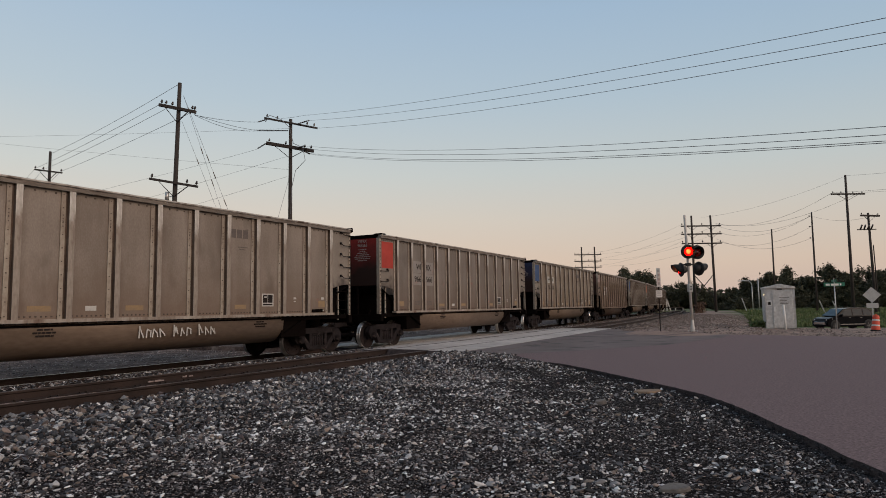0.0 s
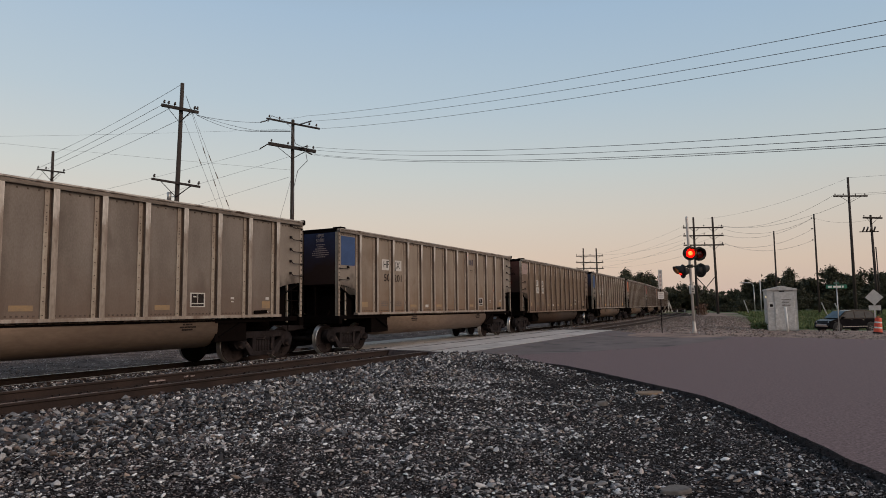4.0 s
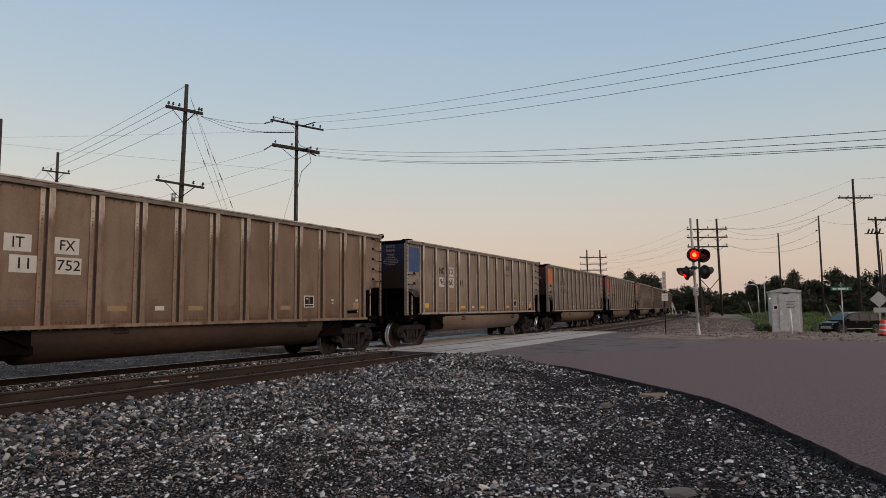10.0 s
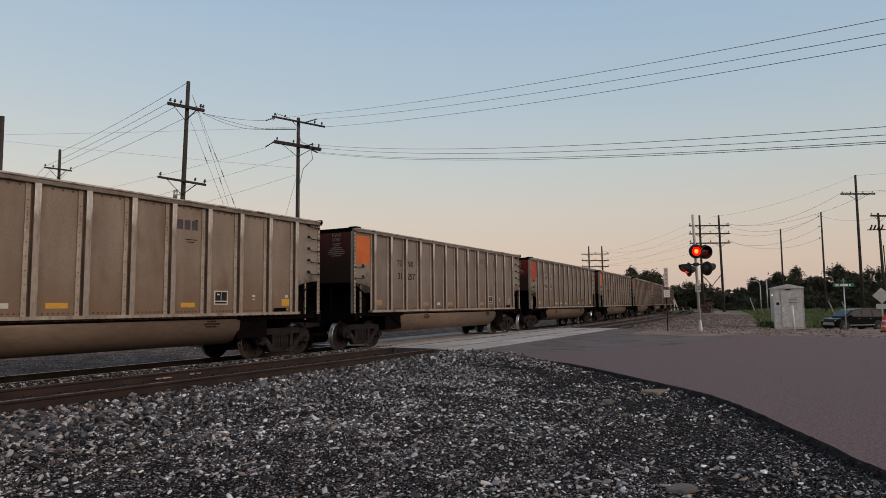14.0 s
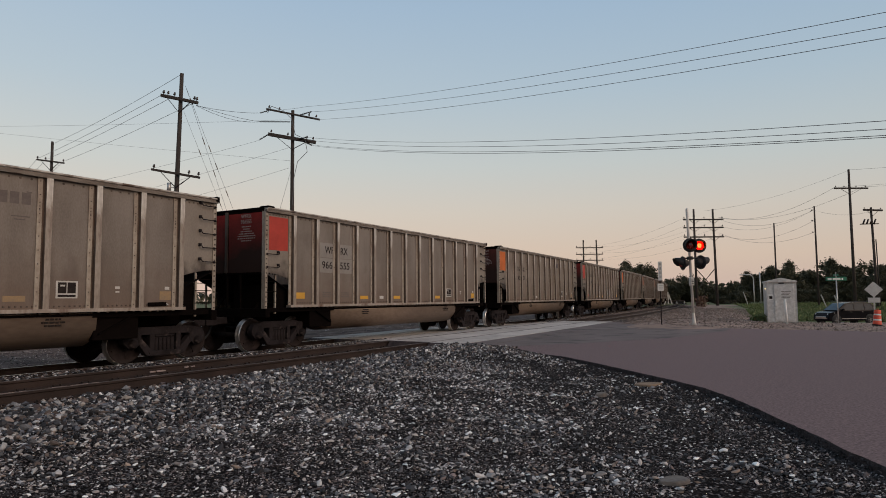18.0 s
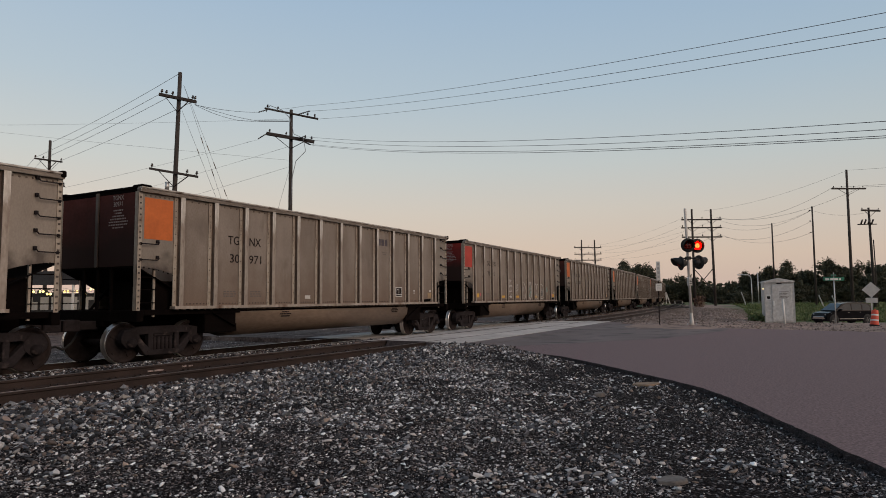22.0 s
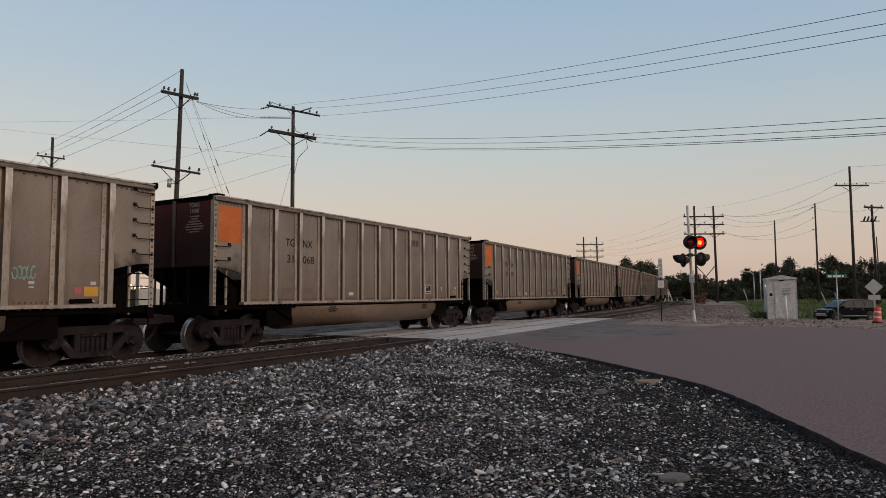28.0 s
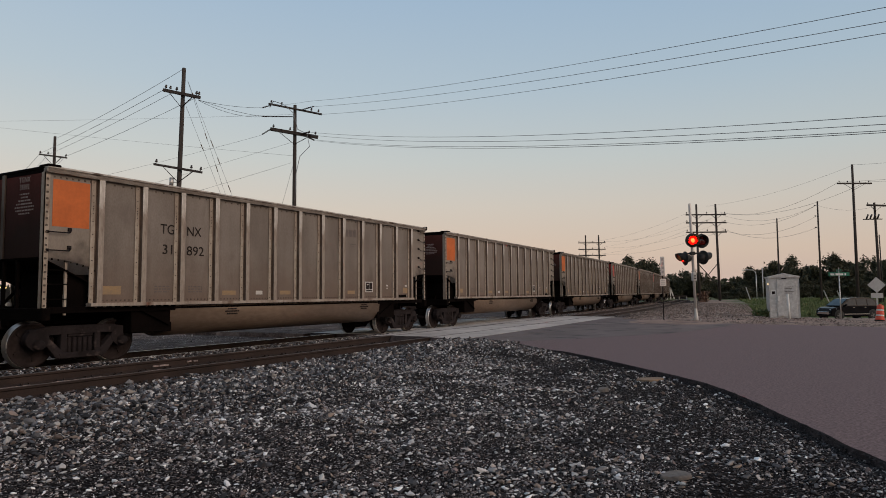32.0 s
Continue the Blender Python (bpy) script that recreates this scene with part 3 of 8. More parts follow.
# ------------------------------------------------------------------ mesh helpers
def box(bm, x0, x1, y0, y1, z0, z1, m=None):
    vs = [bm.verts.new(Vector(c) if m is None else m @ Vector(c)) for c in
          ((x0, y0, z0), (x1, y0, z0), (x1, y1, z0), (x0, y1, z0), (x0, y0, z1), (x1, y0, z1), (x1, y1, z1), (x0, y1, z1))]
    for f in ((3, 2, 1, 0), (4, 5, 6, 7), (0, 1, 5, 4), (1, 2, 6, 5), (2, 3, 7, 6), (3, 0, 4, 7)):
        bm.faces.new([vs[i] for i in f])
    return vs


def prism(bm, outline, to3, a, b, cap=True):
    """A closed outline (u, v) swept from a to b; to3(u, v, w) gives the place."""
    va = [bm.verts.new(to3(u, v, a)) for u, v in outline]
    vb = [bm.verts.new(to3(u, v, b)) for u, v in outline]
    n = len(outline)
    for i in range(n):
        bm.faces.new((va[i], va[(i + 1) % n], vb[(i + 1) % n], vb[i]))
    if cap:
        bm.faces.new(va[::-1])
        bm.faces.new(vb)


def beam(bm, p, q, w, h, up=(0, 0, 1)):
    """A bar of section w x h from p to q."""
    p, q = Vector(p), Vector(q)
    d = (q - p)
    z = Vector(up)
    x = d.normalized()
    y = z.cross(x)
    if y.length < 1e-4:
        y = Vector((0, 1, 0)).cross(x)
    y.normalize()
    z = x.cross(y)
    m = Matrix((x, y, z)).transposed().to_4x4()
    m.translation = p
    box(bm, 0, d.length, -w / 2, w / 2, -h / 2, h / 2, m)


def rod(bm, p, q, r, n=8, r2=None):
    p, q = Vector(p), Vector(q)
    r2 = r if r2 is None else r2
    x = (q - p).normalized()
    y = x.orthogonal().normalized()
    z = x.cross(y)
    va = [bm.verts.new(p + (y * math.cos(2 * math.pi * i / n) + z * math.sin(2 * math.pi * i / n)) * r) for i in range(n)]
    vb = [bm.verts.new(q + (y * math.cos(2 * math.pi * i / n) + z * math.sin(2 * math.pi * i / n)) * r2) for i in range(n)]
    for i in range(n):
        f = bm.faces.new((va[i], va[(i + 1) % n], vb[(i + 1) % n], vb[i]))
        f.smooth = n > 6
    bm.faces.new(va[::-1])
    bm.faces.new(vb)


def lathe(bm, profile, axis="Y", n=28, at=(0, 0, 0)):
    """A profile of (radius, along) turned round the axis."""
    at = Vector(at)
    rings = []
    for r, a in profile:
        ring = []
        for i in range(n):
            c, s = math.cos(2 * math.pi * i / n) * r, math.sin(2 * math.pi * i / n) * r
            v = {"X": (a, c, s), "Y": (c, a, s), "Z": (c, s, a)}[axis]
            ring.append(bm.verts.new(at + Vector(v)))
        rings.append(ring)
    for p, q in zip(rings, rings[1:]):
        for i in range(n):
            f = bm.faces.new((p[i], p[(i + 1) % n], q[(i + 1) % n], q[i]))
            f.smooth = True
    if profile[0][0] > 1e-5:
        bm.faces.new(rings[0])
    if profile[-1][0] > 1e-5:
        bm.faces.new(rings[-1][::-1])


def mesh_of(bm, name, material, bevel=0.0):
    if bevel:
        bmesh.ops.bevel(bm, geom=[e for e in bm.edges if e.is_manifold], offset=bevel, segments=1, affect="EDGES", clamp_overlap=True)
    bmesh.ops.recalc_face_normals(bm, faces=bm.faces)
    me = bpy.data.meshes.new(name)
    bm.to_mesh(me)
    bm.free()
    for one in (material if isinstance(material, (list, tuple)) else (material,)):
        me.materials.append(one)
    return me


def part(name, bm, material, parent, label="", at=None, bevel=0.0):
    """One mesh object under a thing or under a part. bm may be a mesh that is there already."""
    me = bm if isinstance(bm, bpy.types.Mesh) else mesh_of(bm, name, material, bevel)
    ob = new(name, me)
    ob.parent = parent
    if at is not None:
        ob.matrix_basis = at if isinstance(at, Matrix) else Matrix.Translation(at)
    return tagged(ob, label)


def thing(name, label, category, group="", kind="", at=None):
    ob = new(name)
    ob.empty_display_size = 0.2
    if at is not None:
        ob.matrix_basis = at if isinstance(at, Matrix) else Matrix.Translation(at)
    return tagged(ob, label, category, group, kind)


def solid(name, bm, material, label, category, group="", kind="", at=None, bevel=0.0):
    ob = new(name, bm if isinstance(bm, bpy.types.Mesh) else mesh_of(bm, name, material, bevel))
    if at is not None:
        ob.matrix_basis = at if isinstance(at, Matrix) else Matrix.Translation(at)
    return tagged(ob, label, category, group, kind)


def heap(name, verts, faces, material):
    """A mesh from numpy arrays of corners and triangles."""
    me = bpy.data.meshes.new(name)
    me.vertices.add(len(verts))
    me.vertices.foreach_set("co", np.ascontiguousarray(verts, dtype=np.float32).ravel())
    me.loops.add(faces.size)
    me.loops.foreach_set("vertex_index", np.ascontiguousarray(faces, dtype=np.int32).ravel())
    me.polygons.add(len(faces))
    me.polygons.foreach_set("loop_start", np.arange(0, faces.size, faces.shape[1], dtype=np.int32))
    me.polygons.foreach_set("loop_total", np.full(len(faces), faces.shape[1], dtype=np.int32))
    me.polygons.foreach_set("use_smooth", np.zeros(len(faces), dtype=bool))
    me.update(calc_edges=True)
    me.validate()
    me.materials.append(material)
    return me


@lru_cache(maxsize=None)
def letters(text, size, squeeze=1.0):
    """A flat mesh of the words, centred, in the x-z plane and facing -y."""
    cu = bpy.data.curves.new("letters", "FONT")
    cu.body, cu.size, cu.align_x, cu.align_y, cu.extrude = text, size, "CENTER", "CENTER", 0.002
    cu.resolution_u = 3
    cu.offset = size * 0.003
    ob = new("letters", cu)
    bpy.context.view_layer.update()
    me = bpy.data.meshes.new_from_object(ob.evaluated_get(bpy.context.evaluated_depsgraph_get()))
    bpy.data.objects.remove(ob)
    bm = bmesh.new()
    bm.from_mesh(me)
    bmesh.ops.remove_doubles(bm, verts=bm.verts[:], dist=0.0003)
    bm.to_mesh(me)
    bm.free()
    me.transform(Matrix.Rotation(radians(90), 4, "X") @ Matrix.Diagonal((squeeze, 1, 1, 1)))
    return me


def word(name, text, size, material, parent, at, label="", squeeze=1.0):
    me = letters(text, size, squeeze).copy()
    me.materials.clear()
    me.materials.append(material)
    return part(name, me, material, parent, label, at)


# ------------------------------------------------------------------ ground, road, tracks
ROAD_EDGE = ((0.72, 18.55), (1.35, 18.1), (1.80, 17.62), (1.92, 16.64), (2.27, 15.22), (2.65, 14.44), (3.02, 12.9), (3.40, 10.96), (3.57, 10.13), (3.68, 9.30),
             (3.67, 8.45), (3.57, 7.38), (3.49, 6.72), (3.43, 6.12), (3.35, 5.57), (3.30, 5.02), (3.2, 3.0), (3.1, 0.0), (3.0, -10), (3.0, -60))
ROAD_FAR = ((70, -60), (70, -12.0), (40, 5.0), (24, 16.4), (15.19, 22.84), (13.17, 24.94), (11.6, 26.23), (9.9, 27.6), (9.2, 29.3), (8.9, 31.5), (8.55, 33.35), (5.4, 28.1), (2.55, 22.8))


def smooth(a, b, x):
    t = np.clip((x - a) / (b - a), 0, 1)
    return t * t * (3 - 2 * t)


def ground_z(x, y):
    """Height of the ground: ballast beds, the gravelled corner, the verge, and lower land beyond."""
    x, y = np.atleast_1d(np.asarray(x, float)), np.atleast_1d(np.asarray(y, float))
    s, lat = line_coords(x, y)
    z = -0.20 + 0.0 * lat + 0.225 * smooth(0.9, 1.5, lat) - 0.055 * smooth(2.5, 3.0, lat)
    verge = smooth(13, 20, s) * smooth(5.5, 9, lat)
    z = z + verge * (0.22 * (1 - smooth(10, 15, lat)) * (1 - 0.75 * smooth(27, 34, s)) + 0.06 * smooth(10, 15, lat))
    d = np.hypot(x, y)
    z = z - (0.62 + 0.30 * smooth(19, 26, x)) * smooth(38, 47, d) * smooth(9, 16, lat) * (1 - smooth(66, 100, d))
    # the heap of ballast at the corner of the crossing
    z = z + 0.125 * smooth(1.0, 6.4, s) * (1 - smooth(10.5, 12, s)) * smooth(4.9, 5.6, lat) * (1 - smooth(7.6, 10.5, lat))
    z = z - 0.05 * smooth(4.7, 5.0, lat) * (1 - smooth(5.6, 7.5, lat)) * (1 - smooth(2, 5, s))
    # the ground rises to the road's broken edge
    ey, ex = [p[1] for p in ROAD_EDGE[::-1]], [p[0] for p in ROAD_EDGE[::-1]]
    z = z + 0.075 * smooth(-1.3, -0.1, x - np.interp(y, ey, ex)) * smooth(0.5, 3, y) * (1 - smooth(15, 18, y)) * (1 - smooth(0.6, 1.5, x - np.interp(y, ey, ex)))
    return z


def rail_z(lat):
    """Height of the crossing's top: from one pair of rails up to the other."""
    return float(np.interp(lat, (-40, 0.9, 3.0, 5.4, 8), (-0.06, 0.0, NEAR_Z, NEAR_Z, 0.13)))


def make_ground():
    # one sheet out to the horizon, fine where the camera stands
    far = np.array([-3000, -1500, -800, -400, -220, -140, -100, -75, -60, -50, -42, -36, -31])
    gx = np.concatenate([far, np.arange(-27, 50, 0.7), [53, 58, 65, 75, 90, 110, 140, 200, 300, 500, 900, 1800, 3000]])
    gy = np.concatenate([[-3000, -1500, -700, -300, -150, -80, -45, -25, -15, -8, -3], np.arange(0, 62, 0.7), [65, 70, 76, 84, 95, 110, 130, 160, 200, 280, 400, 650, 1200, 2200, 3500]])
    X, Y = np.meshgrid(gx, gy)
    Z = ground_z(X.ravel(), Y.ravel())
    rng = np.random.default_rng(3)
    near = np.hypot(X.ravel(), Y.ravel()) < 70
    s, lat = line_coords(X.ravel(), Y.ravel())
    Z = Z + near * (lat > 6) * (np.hypot(X.ravel(), Y.ravel()) > 24) * rng.normal(0, 0.012, Z.size)
    V = np.stack([X.ravel(), Y.ravel(), Z], 1)
    w, h = len(gx), len(gy)
    i = np.arange(h - 1)[:, None] * w + np.arange(w - 1)[None]
    F = np.stack([i, i + 1, i + w + 1, i + w], -1).reshape(-1, 4)
    me = heap("ground", V, F, DIRT)
    me.materials.append(MEADOW)
    me.materials.append(VERGE)
    me.materials.append(FARGRAVEL)
    c = V[F].mean(1)
    cs, cl = line_coords(c[:, 0], c[:, 1])
    grass = (np.hypot(c[:, 0], c[:, 1]) > 64) & ((cl > 11.5) | (cl < -9)) | (np.hypot(c[:, 0], c[:, 1]) > 120)
    verge = ~grass & (cs > 12) & (cl > 6)
    me.polygons.foreach_set("material_index", (grass * 1 + verge * 2 + (~grass & ~verge & (cl < -1.4)) * 3).astype(np.int32))
    me.polygons.foreach_set("use_smooth", np.ones(len(F), dtype=bool))
    ob = new("ground", me)
    return tagged(ob, "dark gravelly dirt giving way to rough grassland", "ground", kind="structure")


PATCH_LINE = ((1.86, 17.6), (4.0, 18.6), (7.0, 20.5), (10.2, 24.0), (11.6, 26.23))


def slab(name, outline, z, depth, material, label, category, side=None, rough_edge=0.0, seed=1):
    """A sheet of paving with a broken edge."""
    rng = random.Random(seed)
    pts = []
    n = len(outline)
    for i in range(n):
        p, q = Vector(outline[i]), Vector(outline[(i + 1) % n])
        k = max(1, int((q - p).length / 0.12)) if rough_edge and (q - p).length < 4 else 1
        for j in range(k):
            v = p.lerp(q, j / k)
            r = rough_edge if k > 1 else 0
            pts.append((v.x + rng.uniform(-r, r), v.y + rng.uniform(-r, r)))
    bm = bmesh.new()
    zz = z if callable(z) else (lambda x, y: z)
    top = [bm.verts.new((x, y, zz(x, y))) for x, y in pts]
    f = bm.faces.new(top)
    if f.normal.z < 0:
        f.normal_flip()
    low = [bm.verts.new((x + rng.uniform(-1, 1) * rough_edge * 2, y + rng.uniform(-1, 1) * rough_edge * 2, zz(x, y) - depth)) for x, y in pts]
    for i in range(len(pts)):
        g = bm.faces.new((top[i], top[(i + 1) % len(pts)], low[(i + 1) % len(pts)], low[i]))
        g.material_index = 1 if side else 0
    bmesh.ops.triangulate(bm, faces=[f])
    me = mesh_of(bm, name, [material, side] if side else material)
    ob = new(name, me)
    return tagged(ob, label, category, kind="structure")


ROAD_Z = 0.12


def make_road():
    slab("road", ROAD_EDGE + ROAD_FAR, ROAD_Z, 0.2, ROAD, "reddish worn asphalt road with a broken dark edge", "road", TAR, 0.011)
    # older grey asphalt beside the crossing, 4 mm proud of the rest
    apron = ((0.74, 18.57), (1.37, 18.12), (1.84, 17.62)) + PATCH_LINE[1:] + ROAD_FAR[-6:]
    slab("road_apron", apron, ROAD_Z + 0.005, 0.004, PATCH, "older grey asphalt patch beside the rail crossing", "road", None, 0.03, 5)
    # the road goes on behind the train
    a, b = 9.4, 26.0
    pts = []
    for lat in (-2.1, -8, -20, -60):
        x, y, h = on_line(a, lat)
        pts.append((float(x), float(y)))
    for lat in (-60, -20, -8, -2.1):
        x, y, h = on_line(b, lat)
        pts.append((float(x), float(y)))
    slab("road_beyond", tuple(pts), -0.03, 0.3, FARGRAVEL, "pale gravelled road on the far side of the tracks", "road")


RAIL_OUTLINE = ((-0.076, -0.175), (0.076, -0.175), (0.076, -0.165), (0.012, -0.145), (0.010, -0.05), (0.036, -0.036), (0.037, -0.006), (0.028, 0.0),
                (-0.028, 0.0), (-0.037, -0.006), (-0.036, -0.036), (-0.010, -0.05), (-0.012, -0.145), (-0.076, -0.165))


def make_rail(parent, lat, z, head, web):
    bm = bmesh.new()
    ss = np.concatenate([np.arange(-170, -20, 5.0), np.arange(-20, 40, 1.0), np.arange(40, 330, 3.0)])
    rows = []
    for s in ss:
        x, y, h = on_line(s, lat)
        rows.append([bm.verts.new((x + u * math.sin(h), y - u * math.cos(h), z + v)) for u, v in RAIL_OUTLINE])
    n = len(RAIL_OUTLINE)
    for p, q in zip(rows, rows[1:]):
        for i in range(n):
            f = bm.faces.new((p[i], p[(i + 1) % n], q[(i + 1) % n], q[i]))
            f.material_index = 0 if i in (6, 7, 8) else 1
    return part("rail", bm, [head, web], parent)


def make_tracks():
    tie_mesh = {}
    rng = random.Random(4)
    for k in range(3):
        bm = bmesh.new()
        box(bm, -0.11, 0.11, -1.29, 1.29, -0.17, 0)
        for v in bm.verts:
            v.co += Vector((rng.uniform(-.012, .012), rng.uniform(-.02, .02), rng.uniform(-.01, .004)))
        tie_mesh[k] = mesh_of(bm, "tie", TIE, bevel=0.012)
    plate_bm = bmesh.new()
    box(plate_bm, -0.1, 0.1, -0.19, 0.19, 0, 0.018)
    for a in (-1, 1):
        for b in (-1, 1):
            box(plate_bm, a * 0.06 - 0.012, a * 0.06 + 0.012, b * 0.11 - 0.02, b * 0.11 + 0.02, 0.018, 0.045)
    plate = mesh_of(plate_bm, "tie_plate", RUST)
    for track_lat, z, head, lab, lo, hi in ((0.0, 0.0, RAILHEAD, "railway track under the train with bright rail heads", -24, 62),
                                            (NEAR_TRACK, NEAR_Z, DULLHEAD, "empty rusty railway track set in ballast", -24, 62)):
        root = thing("railway_track", lab, "track", kind="structure")
        for side in (-0.755, 0.755):
            make_rail(root, track_lat + side, z, head, RUST)
        for i in range(int((hi - lo) / 0.53)):
            s = lo + i * 0.53 + rng.uniform(-.02, .02)
            if (9.4 if track_lat < 1 else 7.3) < s < 24.4:
                continue
            x, y, h = on_line(s, track_lat)
            m = pose(float(x), float(y), z - 0.178, 0, 0, math.degrees(h) + rng.uniform(-.8, .8))
            tie = part("tie", tie_mesh[i % 3], TIE, root, at=m)
            if s < 12:
                for side in (-0.755, 0.755):
                    part("tie_plate", plate, RUST, tie, at=(0, side, 0.0))
        if track_lat:
            make_rail_spots(root)
        bm = bmesh.new()                       # the ties that lie far off
        for i in range(170):
            s = hi + i * 0.9
            x, y, h = on_line(s, track_lat)
            box(bm, -0.11, 0.11, -1.29, 1.29, -0.17, 0, pose(float(x), float(y), z - 0.178, 0, 0, math.degrees(h)))
        ob = part("far_ties", bm, TIE, root)
        tagged(ob, kind="stuff")


def make_rail_spots(root):
    """Pale paint marks on the web of the empty track's far rail, and rubbed streaks on the near rail's head."""
    rng = random.Random(12)
    far_rail, near_rail = NEAR_TRACK - .755 + .036, NEAR_TRACK + .755
    for s0, long, lat, z, tall in ((-.98, .36, far_rail, NEAR_Z - .125, .035), (-.20, .10, far_rail, NEAR_Z - .105, .035), (-.03, .09, far_rail, NEAR_Z - .105, .035),
                                   (-4.5, .5, near_rail, NEAR_Z + .001, .004), (-3.7, .8, near_rail, NEAR_Z + .001, .004), (-2.2, .3, near_rail, NEAR_Z + .001, .004)):
        bm = bmesh.new()
        for k in range(5):
            a = s0 + long * k / 5
            x, y, h = on_line(a, lat + rng.uniform(-.006, .006))
            box(bm, 0, long / 5 * rng.uniform(.6, 1.1), -.012, .012, 0.0, tall * rng.uniform(.6, 1), pose(float(x), float(y), z, 0, 0, math.degrees(float(h))))
        part("paint_mark", bm, PALE, root, "worn pale mark on the rail")


STARTS = (9.8, 9.6, 9.2, 7.7, 7.2, 7.0)


def make_crossing():
    """Concrete panels between and beside the rails."""
    root = thing("crossing", "worn pale concrete panels of a level crossing", "level crossing", kind="structure")
    strips = []
    for c in (0.0, NEAR_TRACK):
        strips += [(c - 2.05, c - 0.80), (c - 0.68, c + 0.68), (c + 0.80, c + 1.95)]
    rng = random.Random(8)
    for n, (lo, hi) in enumerate(strips):
        start = STARTS[n]
        step = (24.6 - start) / 8
        for k in range(8):
            s0, s1 = start + k * step, start + (k + 1) * step - 0.02
            bm = bmesh.new()
            dz = rng.uniform(-.006, .004)
            pts = []
            for s, lat in ((s0, lo), (s1, lo), (s1, hi), (s0, hi)):
                x, y, h = on_line(s, lat)
                pts.append((float(x), float(y), rail_z(lat) + dz - 0.004))
            top = [bm.verts.new(p) for p in pts]
            low = [bm.verts.new((p[0], p[1], p[2] - 0.2)) for p in pts]
            bm.faces.new(top)
            for i in range(4):
                bm.faces.new((top[i], top[(i + 1) % 4], low[(i + 1) % 4], low[i]))
            if k in (0, 7):                    # bevelled steel-shod ends
                s_out = s0 - 0.12 if k == 0 else s1 + 0.12
                e = []
                for lat in (lo, hi):
                    x, y, h = on_line(s_out, lat)
                    e.append(bm.verts.new((float(x), float(y), rail_z(lat) - 0.16)))
                a, b = (top[0], top[3]) if k == 0 else (top[1], top[2])
                f = bm.faces.new((a, e[0], e[1], b))
                f.material_index = 1
            part("panel", bm, [PANEL, TAR], root)
    # asphalt fillers along the outer edges and between the two tracks
    for lo, hi in ((1.95, NEAR_TRACK - 2.05), (NEAR_TRACK + 1.95, NEAR_TRACK + 2.7)):
        bm = bmesh.new()
        prev = None
        for s in np.arange(7.0, 24.8, 1.0):
            row = []
            for lat in (lo, hi):
                x, y, h = on_line(s, lat)
                row.append(bm.verts.new((float(x), float(y), rail_z(lat) - 0.012)))
            if prev:
                bm.faces.new((prev[0], row[0], row[1], prev[1]))
            prev = row
        r = bmesh.ops.extrude_face_region(bm, geom=bm.faces[:])
        for v in (g for g in r["geom"] if isinstance(g, bmesh.types.BMVert)):
            v.co.z -= 0.2
        part("filler", bm, PATCH, root, "asphalt filler strip")


# stones as worn lumps: a twenty-sided one for what lies near, simpler ones for the rest
_G = (1 + 5 ** 0.5) / 2
_LUMP = np.array([(-1, _G, 0), (1, _G, 0), (-1, -_G, 0), (1, -_G, 0), (0, -1, _G), (0, 1, _G), (0, -1, -_G), (0, 1, -_G), (_G, 0, -1), (_G, 0, 1), (-_G, 0, -1), (-_G, 0, 1)]) / 1.9
_LUMP_F = np.array([(0, 11, 5), (0, 5, 1), (0, 1, 7), (0, 7, 10), (0, 10, 11), (1, 5, 9), (5, 11, 4), (11, 10, 2), (10, 7, 6), (7, 1, 8),
                    (3, 9, 4), (3, 4, 2), (3, 2, 6), (3, 6, 8), (3, 8, 9), (4, 9, 5), (2, 4, 11), (6, 2, 10), (8, 6, 7), (9, 8, 1)])
_CHIP = np.array([(1, 0, 0), (-1, 0, 0), (0, 1, 0), (0, -1, 0), (0, 0, 1), (0, 0, -.6)], float)
_CHIP_F = np.array([(0, 2, 4), (2, 1, 4), (1, 3, 4), (3, 0, 4), (2, 0, 5), (1, 2, 5), (3, 1, 5), (0, 3, 5)])


_SPLINTER = np.array([(1, 0, -.5), (-.6, .9, -.45), (-.5, -.85, -.5), (0, .05, .95)], float)
_SPLINTER_F = np.array([(0, 1, 3), (1, 2, 3), (2, 0, 3), (0, 2, 1)])
SHAPES = {"lump": (_LUMP, _LUMP_F), "chip": (_CHIP, _CHIP_F), "splinter": (_SPLINTER, _SPLINTER_F)}


def stones(name, x, y, z, size, material, seed, flat=0.7, kind="lump"):
    """Many broken stones, one mesh."""
    rng = np.random.default_rng(seed)
    n = len(x)
    shape, faces = SHAPES[kind]
    k = len(shape)
    c = shape[None] * rng.uniform(0.74, 1.12, (n, k, 1)) + rng.normal(0, 0.15, (n, k, 3))
    c *= np.stack([rng.uniform(.85, 1.55, n), rng.uniform(.6, 1.0, n), rng.uniform(.4, .9, n) * flat], 1)[:, None] * size[:, None, None] * 0.53
    a, b = rng.uniform(0, 2 * np.pi, n), rng.normal(0, 0.38, n)
    ca, sa, cb, sb = np.cos(a), np.sin(a), np.cos(b), np.sin(b)
    xx, zz = c[:, :, 0] * cb[:, None] + c[:, :, 2] * sb[:, None], -c[:, :, 0] * sb[:, None] + c[:, :, 2] * cb[:, None]
    X = xx * ca[:, None] - c[:, :, 1] * sa[:, None] + x[:, None]
    Y = xx * sa[:, None] + c[:, :, 1] * ca[:, None] + y[:, None]
    Z = zz + z[:, None]
    V = np.stack([X, Y, Z], -1).reshape(-1, 3)
    F = (faces[None] + np.arange(n)[:, None, None] * k).reshape(-1, 3)
    return heap(name, V, F, material)


